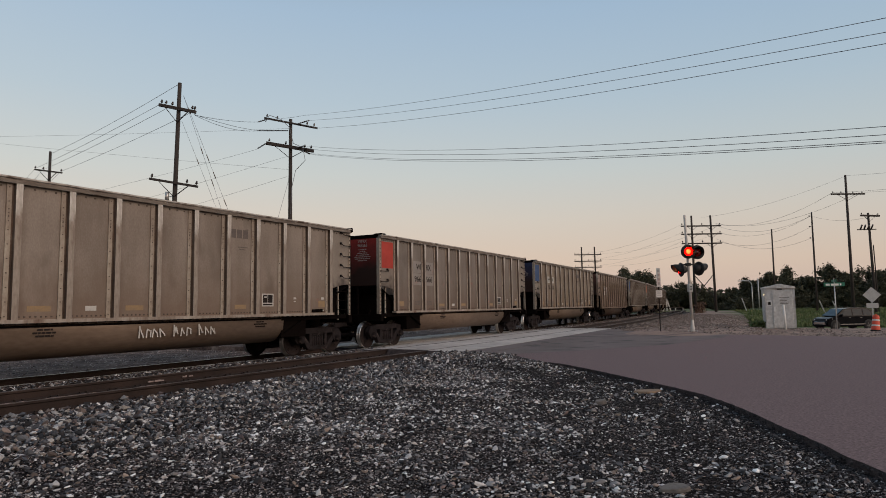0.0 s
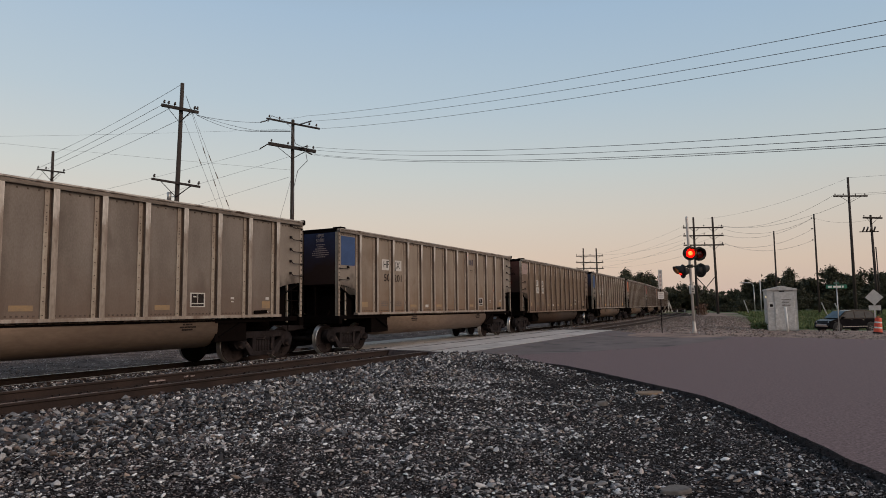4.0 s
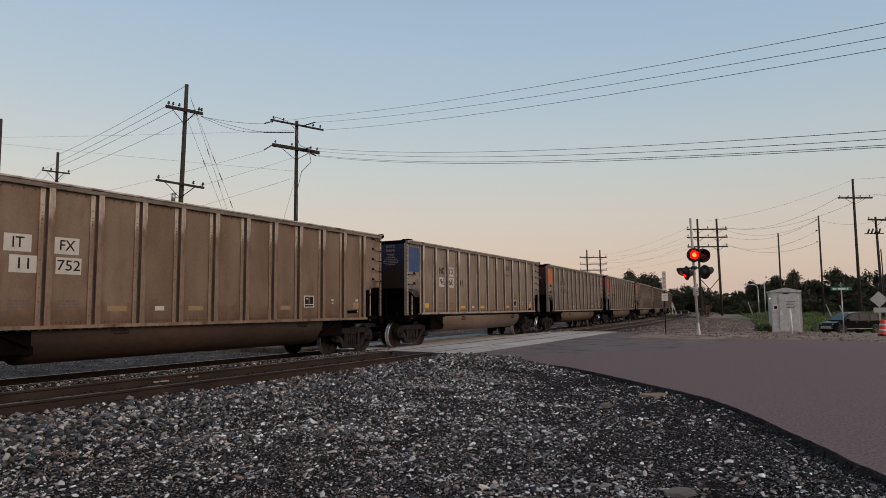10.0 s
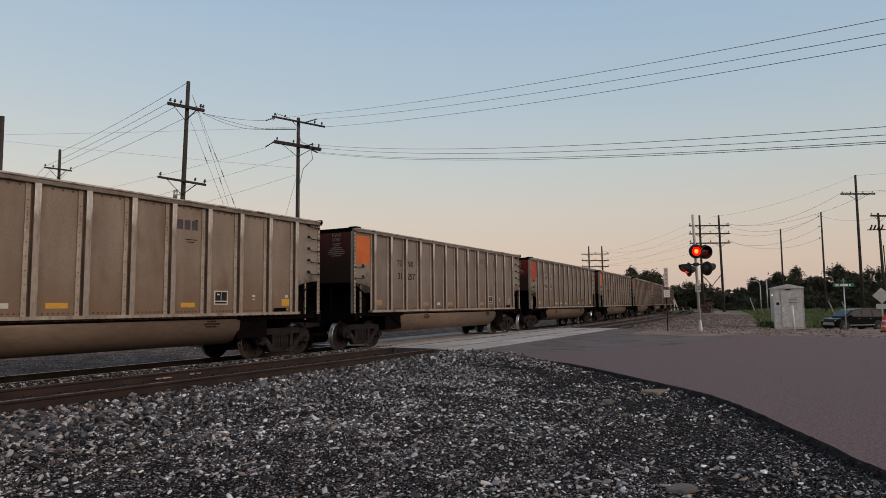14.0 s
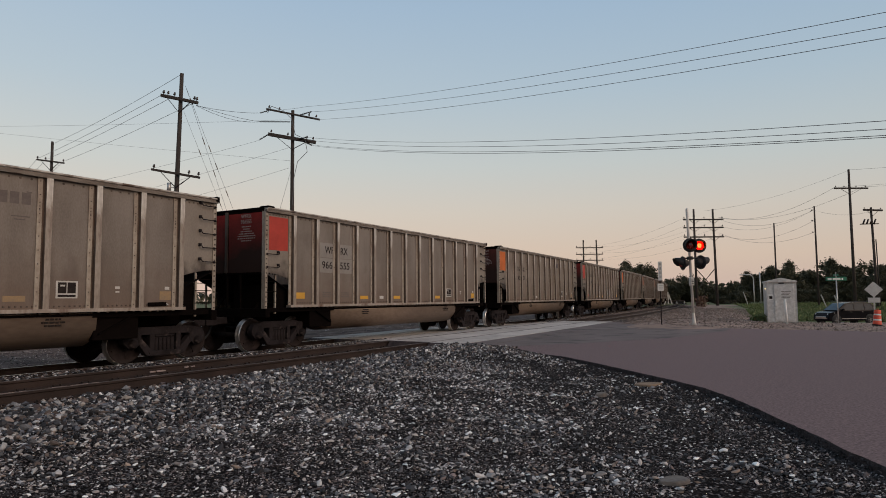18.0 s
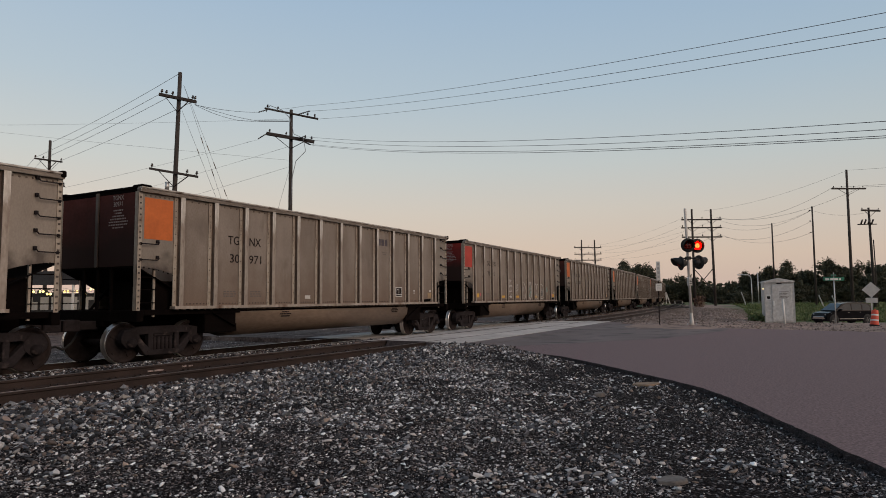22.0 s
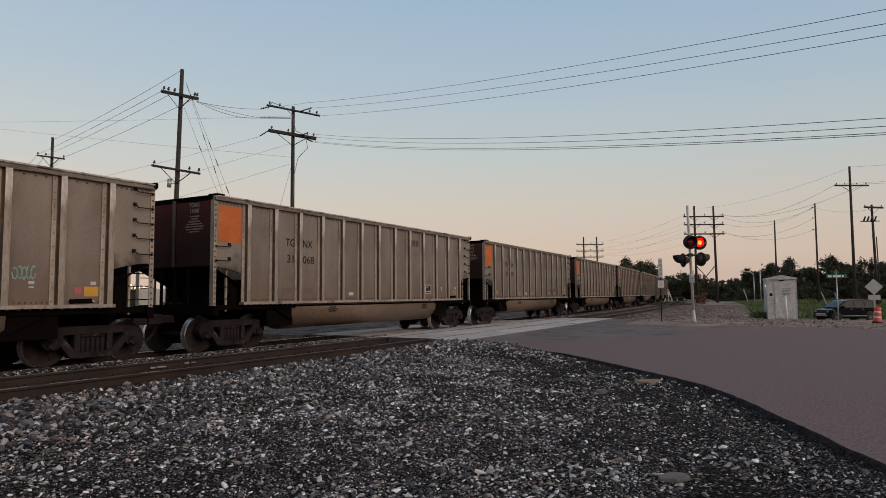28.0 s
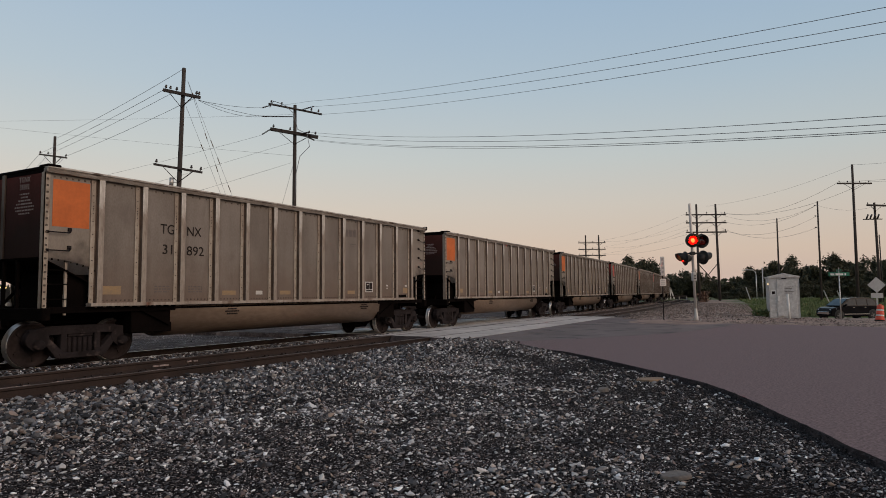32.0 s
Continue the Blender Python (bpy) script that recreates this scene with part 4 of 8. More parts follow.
def in_road(x, y):
    """True where the road's sheet covers the plan."""
    pts = ROAD_EDGE + ROAD_FAR
    inside = np.zeros(len(x), bool)
    for (x0, y0), (x1, y1) in zip(pts, pts[1:] + pts[:1]):
        hit = ((y0 > y) != (y1 > y)) & (x < (x1 - x0) * (y - y0) / (y1 - y0 + 1e-12) + x0)
        inside ^= hit
    return inside


def clear_of_rails(lat):
    ok = np.ones(len(lat), bool)
    for c in (0.0, NEAR_TRACK):
        for r in (-0.755, 0.755):
            ok &= abs(lat - c - r) > 0.10
    return ok


def patchy(x, y, scale, seed):
    """Smooth values about 0 over the plan."""
    rng = np.random.default_rng(seed)
    v = np.zeros(len(x))
    for k in range(7):
        a, w = rng.uniform(0, 2 * np.pi), rng.uniform(0.5, 1.6) / scale
        v += np.sin(w * (x * np.cos(a) + y * np.sin(a)) * 2 * np.pi + rng.uniform(0, 6.3))
    return v / 7


def bare_dirt(x, y):
    """0 where stones lie thick, 1 where the dirt is trodden bare: along the road's edge and in patches."""
    ey = np.array([p[1] for p in ROAD_EDGE[::-1]])
    ex = np.array([p[0] for p in ROAD_EDGE[::-1]])
    strip = smooth(-2.8, -1.5, x - np.interp(y, ey, ex) + 0.5 * patchy(x, y, 2.4, 12)) * smooth(5.5, 6.5, y + 0.5 * patchy(x, y, 1.5, 13))
    for cx, cy, rx, ry, most in ((-0.7, 10.9, 1.2, 1.2, .9), (-2.6, 8.8, .7, .7, .8), (-2.1, 5.5, 1.0, .55, .8)):
        strip = np.maximum(strip, most * np.exp(-((x - cx) / rx) ** 2 - ((y - cy) / ry) ** 2))
    return np.clip(strip + 0.8 * np.clip(patchy(x, y, 1.9, 14) - 0.08, 0, 1) - 0.25 * np.clip(patchy(x, y, 0.8, 15), 0, 1), 0, 1)


def make_gravel():
    rng = np.random.default_rng(11)

    def spread(n, s0, s1, l0, l1):
        s, lat = rng.uniform(s0, s1, n), rng.uniform(l0, l1, n)
        x, y, h = on_line(s, lat)
        keep = ~in_road(x, y) & clear_of_rails(lat) & ~((s > 7.0 + 2.4 * (lat < 2.1)) & (s < 24.6) & (lat > -2.2) & (lat < NEAR_TRACK + 2.7))
        return s[keep], lat[keep], x[keep], y[keep]

    def in_view(x, y):
        """The part of the corner before the camera."""
        return (y > 3.9) & (abs(x) < 0.74 * y + 0.5)

    # ballast beside and between the rails: thick along the track, thinning out over the corner in tongues
    s, lat, x, y = spread(150000, -14, 13, 4.8, 9.6)
    edge = 6.75 + 1.1 * patchy(x, y, 2.6, 2) + 0.6 * patchy(x, y, 0.9, 6) - 0.25 * smooth(2, 7, s)
    dens = np.maximum(1 - smooth(-0.35, 0.35, lat - edge), 0.16 * (1 - smooth(0.3, 2.6, lat - edge)))
    keep = (rng.uniform(0, 1, len(x)) < dens) & in_view(x, y)
    x, y, lat = x[keep], y[keep], lat[keep]
    size = rng.lognormal(math.log(0.052), 0.30, len(x)).clip(0.026, 0.10) * (1 - 0.25 * smooth(5.9, 8.0, lat))
    z = ground_z(x, y) + size * rng.uniform(0.1, 0.8, len(x))
    far = y > 9.0
    solid("ballast", stones("ballast", x[~far], y[~far], z[~far], size[~far], BALLAST, 21, flat=1.05), None, "loose grey crushed ballast stones beside the empty track", "ballast", kind="stuff")
    solid("small_ballast", stones("small_ballast", x[far], y[far], z[far], size[far] * 1.1, BALLAST, 31, flat=1.2, kind="chip"), None, "grey crushed ballast along the empty track", "ballast", kind="stuff")
    s, lat, x, y = spread(44000, -14, 32, -2.6, 5.0)
    size = rng.lognormal(math.log(0.055), 0.25, len(x)).clip(0.03, 0.1)
    z = ground_z(x, y) + size * rng.uniform(0.1, 0.4, len(x)) + 0.02 - 0.09 * (abs(lat - NEAR_TRACK) < 0.72)
    solid("track_ballast", stones("track_ballast", x, y, z, size, BALLAST, 22, kind="splinter"), None, "grey crushed stone packed between the rails", "ballast", kind="stuff")
    s, lat, x, y = spread(34000, 24.4, 75, -3.5, 13)
    size = rng.lognormal(math.log(0.08), 0.35, len(x)).clip(0.035, 0.17)
    z = ground_z(x, y) + size * rng.uniform(0.0, 0.3, len(x))
    solid("far_ballast", stones("far_ballast", x, y, z, size, RUBBLE, 23, kind="splinter"), None, "brown ballast bank beside the track beyond the crossing", "ballast", kind="stuff")
    # grit and scattered stones on the dark corner where the camera stands
    s, lat, x, y = spread(1100000, -17, 10, 5.6, 16.5)
    reach = np.hypot(x, y)
    lump = smooth(-0.25, 0.30, patchy(x, y, 1.1, 51) + 0.5 * patchy(x, y, 0.45, 52))
    keep = (rng.uniform(0, 1, len(x)) < (0.24 + 0.42 * lump) * (1 - 0.35 * bare_dirt(x, y)) * (1 - 0.92 * smooth(5.5, 11.0, reach))) & in_view(x, y)
    x, y = x[keep], y[keep]
    size = (rng.lognormal(math.log(0.014), 0.45, len(x)) * (0.75 + 0.045 * y)).clip(0.007, 0.034)
    z = ground_z(x, y) + size * rng.uniform(-0.05, 0.25, len(x))
    solid("grit", stones("grit", x, y, z, size, GRIT, 24, flat=0.8, kind="chip"), None, "dark grit and small stones trodden into the dirt", "gravel", kind="stuff")
    s, lat, x, y = spread(640000, -19, 13, 5.8, 17.5)
    lump = smooth(-0.18, 0.30, patchy(x, y, 2.1, 53) + 0.7 * patchy(x, y, 0.7, 54) - 0.10)
    keep = in_view(x, y) & (np.hypot(x, y) < 18) & (rng.uniform(0, 1, len(x)) < (0.10 + 0.60 * lump) * (1 - 0.80 * bare_dirt(x, y)) * (0.62 + 0.78 * smooth(5.5, 10, y)) + 0.04)
    x, y = x[keep], y[keep]
    size = (rng.lognormal(math.log(0.028), 0.42, len(x)) * (0.72 + 0.036 * y)).clip(0.014, 0.08)
    z = ground_z(x, y) + size * rng.uniform(0.05, 0.30, len(x))
    far = y > 9.3
    solid("scattered_stones", stones("scattered_stones", x[~far], y[~far], z[~far], size[~far], PEBBLE, 25, flat=0.66), None, "loose pale stones scattered over dark dirt", "gravel", kind="stuff")
    solid("small_stones", stones("small_stones", x[far], y[far], z[far], size[far], PEBBLE, 29, flat=0.8, kind="chip"), None, "grey and pale stones strewn towards the crossing", "gravel", kind="stuff")
    # the rest of the corner, round and behind the camera
    s, lat, x, y = spread(90000, -30, 10, 4.8, 20)
    keep = ~in_view(x, y) & (np.hypot(x, y) > 0.6) & (rng.uniform(0, 1, len(x)) < np.where(lat < 6.6, 0.9, 0.16 + 0.3 * smooth(-0.1, 0.3, patchy(x, y, 2.1, 53))))
    x, y = x[keep], y[keep]
    size = rng.lognormal(math.log(0.045), 0.4, len(x)).clip(0.02, 0.09)
    z = ground_z(x, y) + size * rng.uniform(0.05, 0.30, len(x))
    solid("corner_stones", stones("corner_stones", x, y, z, size, PEBBLE, 32, flat=0.9, kind="splinter"), None, "loose stones strewn over the dark corner", "gravel", kind="stuff")
    # crumbs of asphalt along the broken edge of the road
    k = rng.uniform(0, 1, 9000) ** 0.8
    ey = 18.4 - 14.4 * k
    ex = np.interp(ey, [p[1] for p in ROAD_EDGE[::-1]], [p[0] for p in ROAD_EDGE[::-1]])
    off = rng.exponential(0.09, len(k)) - 0.012
    x, y = ex - off, ey + rng.normal(0, 0.03, len(k))
    size = rng.lognormal(math.log(0.015), 0.5, len(x)).clip(0.006, 0.05)
    z = np.where(off < 0.05, ROAD_Z - 0.02 - np.clip(off, 0, 1) * 2.2, ground_z(x, y)) + size * 0.12
    z = np.maximum(z, ground_z(x, y) + size * 0.1)
    solid("asphalt_crumbs", stones("asphalt_crumbs", x, y, z, size, CRUMB, 27, kind="splinter"), None, "dark crumbled asphalt along the road edge", "rubble", kind="stuff")
    # pale broken stone on the far side of the train
    s, lat, x, y = spread(15000, -16, 34, -9.5, -2.3)
    size = rng.lognormal(math.log(0.045), 0.3, len(x)).clip(0.03, 0.13)
    z = np.where((s > 9.2) & (s < 26.2), -0.03, ground_z(x, y)) + size * rng.uniform(0.0, 0.3, len(x))
    keep = (rng.uniform(0, 1, len(x)) < np.where((s > 9.2) & (s < 26.2), 0.12, 1.0))
    solid("far_side_stones", stones("far_side_stones", x[keep], y[keep], z[keep], size[keep], FAR_STONE, 28, kind="splinter"), None, "grey broken stone beyond the train", "ballast", kind="stuff")
    # coarse verge past the road
    n = 42000
    x, y = rng.uniform(8, 46, n), rng.uniform(4, 42, n)
    s, lat = line_coords(x, y)
    keep = ~in_road(x, y) & (lat > 6.0) & (s > 14) & (rng.uniform(0, 1, n) > 0.7 * smooth(17.5, 20, x))
    x, y = x[keep], y[keep]
    size = rng.lognormal(math.log(0.06), 0.42, len(x)).clip(0.025, 0.18)
    z = ground_z(x, y) + size * 0.18
    solid("verge_stones", stones("verge_stones", x, y, z, size, RUBBLE, 26, kind="splinter"), None, "brown stones and rubble along the road verge", "gravel", kind="stuff")


def flat_stone(name, x, y, w, d, h, turn, material, label, seed):
    rng = random.Random(seed)
    bm = bmesh.new()
    n = 11
    ring = [(math.cos(i / n * 6.283) * w / 2 * rng.uniform(.78, 1.1), math.sin(i / n * 6.283) * d / 2 * rng.uniform(.78, 1.1)) for i in range(n)]
    prism(bm, ring, lambda u, v, k: (u, v, k), 0, h)
    for v in bm.verts:
        v.co.z += rng.uniform(-.15, .15) * h
    return solid(name, bm, material, label, "stone", at=pose(x, y, float(ground_z(x, y)[0]) - 0.01, rng.uniform(-4, 4), rng.uniform(-4, 4), turn), bevel=h * 0.25)


# ------------------------------------------------------------------ the coal train
SILL, TOP, HALF, WIDE = 1.246, 3.985, 7.27, 1.55
RIB_X = [-6.165 + 1.0275 * i for i in range(13)]


def y_side(side, d):
    """y of a plane d metres outside the car's side sheet (side -1 faces the camera)."""
    return side * (WIDE - 0.10 + d)


def car_shared(paint, tub, end_sheet, rib, strip, drop):
    """The meshes that all cars of one paint share."""
    M = {}
    foot = SILL - drop
    for side in (-1, 1):
        bm = bmesh.new()
        # side sheet with the cut-off lower corners over the trucks
        o_mid = ((-6.165, foot), (6.165, foot), (6.165, TOP - .05), (-6.165, TOP - .05))
        prism(bm, o_mid, lambda u, v, k: (u, k, v), y_side(side, -0.012), y_side(side, 0))
        bm.faces.ensure_lookup_table()
        n_mid = len(bm.faces)
        for e in (-1, 1):
            arch = [(e * (6.165 + (HALF - .02 - 6.165) * i / 6), SILL + 0.72 + 0.21 * (1 - (1 - i / 6) ** 2.0)) for i in range(7)]
            prism(bm, arch + [(e * (HALF - .02), TOP - .05), (e * 6.165, TOP - .05)], lambda u, v, k: (u, k, v), y_side(side, -0.012), y_side(side, 0))
        bm.faces.ensure_lookup_table()
        for f in bm.faces[n_mid:]:
            f.material_index = 1
        M["side", side] = mesh_of(bm, "side_sheet", [paint, end_sheet])
        bm = bmesh.new()
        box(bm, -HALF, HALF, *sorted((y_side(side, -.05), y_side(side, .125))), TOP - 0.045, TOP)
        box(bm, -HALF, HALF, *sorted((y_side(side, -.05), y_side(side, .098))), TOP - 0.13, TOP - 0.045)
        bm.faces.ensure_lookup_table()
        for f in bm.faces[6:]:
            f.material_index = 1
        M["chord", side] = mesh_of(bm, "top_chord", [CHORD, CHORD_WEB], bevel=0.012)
        bm = bmesh.new()
        box(bm, -6.32, 6.32, min(y_side(side, -.06), y_side(side, .12)), max(y_side(side, -.06), y_side(side, .12)), foot - 0.035, foot + 0.035)
        for i in range(62):
            x = -6.2 + i * 0.2
            box(bm, x, x + .05, min(y_side(side, .02), y_side(side, .06)), max(y_side(side, .02), y_side(side, .06)), foot - 0.06, foot - 0.035)
        bm.faces.ensure_lookup_table()
        for f in bm.faces[6:]:
            f.material_index = 1
        M["sill", side] = mesh_of(bm, "side_sill", [rib, RIVET])
        bm = bmesh.new()
        yy = sorted((y_side(side, 0.0), y_side(side, 0.078)))
        box(bm, -0.012, 0.10, yy[0], yy[1], foot + .03, TOP - .13)
        yy = sorted((y_side(side, 0.078), y_side(side, 0.09)))
        box(bm, -0.018, 0.106, yy[0], yy[1], foot + .03, TOP - .13)
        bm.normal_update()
        # rib flanks: rust, and the shade on these sides, put into a darker colour
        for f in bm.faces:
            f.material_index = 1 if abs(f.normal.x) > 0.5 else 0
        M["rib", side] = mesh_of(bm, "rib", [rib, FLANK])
        bm = bmesh.new()
        yy = sorted((y_side(side, 0.0), y_side(side, 0.022)))
        box(bm, -0.152, -0.058, yy[0], yy[1], foot + .035, TOP - .13)
        r = sorted((y_side(side, 0.022), y_side(side, 0.034)))
        if side < 0:
            tall = TOP - SILL - 0.30
            spots = [SILL + 0.10 + tall * k / 9 for k in range(10)] + [TOP - 0.62 - 0.075 * k for k in range(4)]
            for z in spots:
                box(bm, -0.116, -0.098, r[0], r[1], z - 0.009, z + 0.009)
        bm.faces.ensure_lookup_table()
        for f in bm.faces[6:]:
            f.material_index = 1
        M["strip", side] = mesh_of(bm, "rivet_strip", [strip, RIVET])
        bm = bmesh.new()
        box(bm, -0.058, -0.013, *sorted((y_side(side, 0.0), y_side(side, 0.006))), foot + .04, TOP - .135)
        M["seam", side] = mesh_of(bm, "rusty_seam", SEAM)
        bm = bmesh.new()                     # row of rivets along the sill
        for i in range(120 if side < 0 else 6):
            x = -6.1 + i * 0.1025
            box(bm, x - .015, x + .015, *sorted((y_side(side, 0), y_side(side, .014))), foot + 0.070, foot + 0.100)
            if i % 2:
                box(bm, x - .016, x + .016, *sorted((y_side(side, 0), y_side(side, .014))), TOP - 0.205, TOP - 0.173)
        for end in (-1, 1):                  # bolts round the end bay
            for i in range(7):
                x = end * (6.33 + i * 0.125)
                box(bm, x - .016, x + .016, *sorted((y_side(side, 0), y_side(side, .014))), TOP - 0.205, TOP - 0.173)
        M["rivets", side] = mesh_of(bm, "rivet_row", RIVET)
        for end in (-1, 1):
            bm = bmesh.new()
            a, b = sorted((end * HALF, end * (HALF - 0.10)))
            yy = sorted((y_side(side, 0.0), y_side(side, .02)))
            box(bm, a, b, yy[0], yy[1], SILL - 0.28, TOP - .12)
            yy = sorted((y_side(side, -.10), y_side(side, .02)))
            box(bm, *sorted((end * HALF, end * (HALF - 0.015))), yy[0], yy[1], SILL - 0.28, TOP - .12)
            r = sorted((y_side(side, 0.02), y_side(side, 0.034)))
            for i in range(20):
                z = SILL + 0.0 + i * (TOP - SILL - 0.25) / 19
                box(bm, *sorted((end * (HALF - .070), end * (HALF - .032))), r[0], r[1], z - 0.019, z + 0.019)
            bm.faces.ensure_lookup_table()
            for f in bm.faces[12:]:
                f.material_index = 1
            M["corner", side, end] = mesh_of(bm, "corner_post", [strip, RIVET])
            # black bracing in the opening under the cut-off corner
            bm = bmesh.new()
            yc = y_side(side, -0.06)
            beam(bm, (end * 7.2, yc, 0), (end * 6.72, yc, 0), 0.022, 0.022)
            M["rung", side, end] = mesh_of(bm, "rung", SOOT)
            bm = bmesh.new()
            rng = random.Random(17 + end)
            for i in range(9):
                u = i / 8
                xx, zz = end * (6.19 + (HALF - .06 - 6.19) * u), SILL + 0.705 + 0.21 * (1 - (1 - u) ** 2.0)
                k = rng.uniform(.012, .022)
                box(bm, xx - k, xx + k, *sorted((y_side(side, 0), y_side(side, .012))), zz - .02, zz + rng.uniform(.005, .022))
            M["rim", side, end] = mesh_of(bm, "corner_rim", SOOT, bevel=.01)
            bm = bmesh.new()
            beam(bm, (end * 6.75, yc - side * .03, SILL - 0.2), (end * 6.75, yc - side * .03, SILL + 0.93), 0.05, 0.045)
            M["upright", side, end] = mesh_of(bm, "upright", STRIP)
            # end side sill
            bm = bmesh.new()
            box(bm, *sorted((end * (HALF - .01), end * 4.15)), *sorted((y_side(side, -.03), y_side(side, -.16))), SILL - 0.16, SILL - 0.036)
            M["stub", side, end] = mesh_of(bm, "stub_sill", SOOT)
        # grab irons: one end bolted to the post, the other turned up to a bracket
        yo, yi = y_side(side, 0.085), y_side(side, 0.0)
        for hook in (-1, 1):
            bm = bmesh.new()
            x0, x1 = (0.0, 0.40) if hook < 0 else (0.40, 0.0)
            rod(bm, (x0, yo, 0), (x1, yo, 0), 0.0125, 6)
            rod(bm, (x1, yi, 0), (x1, yo, 0), 0.0125, 6)
            rod(bm, (x0, yo, 0), (x0 + hook * .035, yo, .045), 0.0125, 6)
            rod(bm, (x0 + hook * .035, yo, .045), (x0 + hook * .035, yi, .07), 0.0125, 6)
            box(bm, x0 + hook * .035 - .03, x0 + hook * .035 + .03, *sorted((yi, y_side(side, .05))), 0.035, 0.105)
            box(bm, x1 - .028, x1 + .028, *sorted((yi, y_side(side, .03))), -0.03, 0.03)
            M["grab", side, hook] = mesh_of(bm, "grab_iron", TRUCK)
        # the round-bottomed tub
        bm = bmesh.new()
        prof = []
        r_y, r_z, y_mid, z_mid = 0.66, 0.62 + 0.7 * drop, side * (WIDE - 0.10 - 0.70), SILL - 0.16
        prof.append((y_mid + side * r_y, SILL - 0.04))
        for i in range(13):
            a = math.pi * i / 12
            prof.append((y_mid + side * r_y * math.cos(a), z_mid - r_z * math.sin(a) ** 0.8))
        prof.append((y_mid - side * r_y, SILL - 0.04))
        prism(bm, prof, lambda u, v, k: (k, u, v), -4.25, 4.25)
        for f in bm.faces:
            f.smooth = abs(f.normal.x) < 0.5
        M["tub", side] = mesh_of(bm, "tub", tub)
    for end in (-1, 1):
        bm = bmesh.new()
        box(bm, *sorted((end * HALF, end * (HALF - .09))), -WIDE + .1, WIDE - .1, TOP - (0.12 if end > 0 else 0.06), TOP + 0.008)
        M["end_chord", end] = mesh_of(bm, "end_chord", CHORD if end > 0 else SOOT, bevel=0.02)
        for e in (-1, 1):                    # bent coping over the corner
            bm = bmesh.new()
            box(bm, *sorted((end * (HALF + .012), end * (HALF - (.26 if end < 0 else .09)))), *sorted((e * (WIDE - .30), e * (WIDE + .032))), TOP - 0.03 if end < 0 else TOP - 0.10, TOP + 0.035)
            M["cap", e, end] = mesh_of(bm, "corner_cap", SOOT, bevel=0.02)
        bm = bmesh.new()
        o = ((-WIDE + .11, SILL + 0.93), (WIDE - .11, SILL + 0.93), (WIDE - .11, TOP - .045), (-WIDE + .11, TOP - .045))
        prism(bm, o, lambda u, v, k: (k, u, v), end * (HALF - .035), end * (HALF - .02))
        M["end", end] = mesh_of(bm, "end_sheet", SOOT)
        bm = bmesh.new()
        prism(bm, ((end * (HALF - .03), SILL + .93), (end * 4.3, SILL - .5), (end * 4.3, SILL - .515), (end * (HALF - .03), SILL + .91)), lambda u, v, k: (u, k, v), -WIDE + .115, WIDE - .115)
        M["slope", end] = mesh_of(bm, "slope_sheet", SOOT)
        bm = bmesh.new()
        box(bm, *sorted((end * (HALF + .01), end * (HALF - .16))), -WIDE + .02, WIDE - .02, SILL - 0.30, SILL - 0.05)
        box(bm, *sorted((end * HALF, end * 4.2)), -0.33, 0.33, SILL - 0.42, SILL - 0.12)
        # added near-black block: brake gear and underside shade given a solid shape
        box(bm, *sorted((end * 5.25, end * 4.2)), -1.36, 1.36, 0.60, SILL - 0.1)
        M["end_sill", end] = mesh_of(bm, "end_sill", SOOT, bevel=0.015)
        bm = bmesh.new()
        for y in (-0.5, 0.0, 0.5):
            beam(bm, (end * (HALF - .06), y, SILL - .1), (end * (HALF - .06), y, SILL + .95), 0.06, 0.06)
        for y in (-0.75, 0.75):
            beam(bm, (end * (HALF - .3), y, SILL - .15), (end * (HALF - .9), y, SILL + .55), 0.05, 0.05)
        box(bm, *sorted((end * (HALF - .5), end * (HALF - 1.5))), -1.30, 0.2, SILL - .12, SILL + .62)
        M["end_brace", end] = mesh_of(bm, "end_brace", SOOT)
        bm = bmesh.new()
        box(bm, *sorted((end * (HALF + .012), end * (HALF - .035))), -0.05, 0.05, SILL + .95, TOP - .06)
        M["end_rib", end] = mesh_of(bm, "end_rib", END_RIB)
        bm = bmesh.new()
        beam(bm, (end * (HALF - .2), 0, 0.86), (end * (HALF + .50), 0, 0.86), 0.16, 0.2)
        box(bm, *sorted((end * (HALF + .42), end * (HALF + .80))), -0.16, 0.14, 0.74, 1.0)
        M["coupler", end] = mesh_of(bm, "coupler", TRUCK, bevel=0.02)
        bm = bmesh.new()
        pts = [Vector((end * (HALF + .05), 0.38, 0.8)), Vector((end * (HALF + .3), 0.36, 0.45)), Vector((end * (HALF + .55), 0.25, 0.33)), Vector((end * (HALF + .82), 0.1, 0.42))]
        for p, q in zip(pts, pts[1:]):
            rod(bm, p, q, 0.025, 6)
        M["hose", end] = mesh_of(bm, "air_hose", RUBBER)
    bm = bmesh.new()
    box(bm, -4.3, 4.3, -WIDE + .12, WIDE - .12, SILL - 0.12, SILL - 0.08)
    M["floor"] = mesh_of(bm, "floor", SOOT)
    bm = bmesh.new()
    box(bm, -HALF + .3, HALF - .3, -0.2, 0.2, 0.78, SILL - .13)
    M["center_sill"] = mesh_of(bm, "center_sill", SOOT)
    bm = bmesh.new()
    lathe(bm, [(0.02, -0.03), (0.20, -0.03), (0.22, 0.0), (0.20, 0.03), (0.02, 0.03)], "X", 14)
    M["brake"] = mesh_of(bm, "brake_wheel", SOOT)
    return M


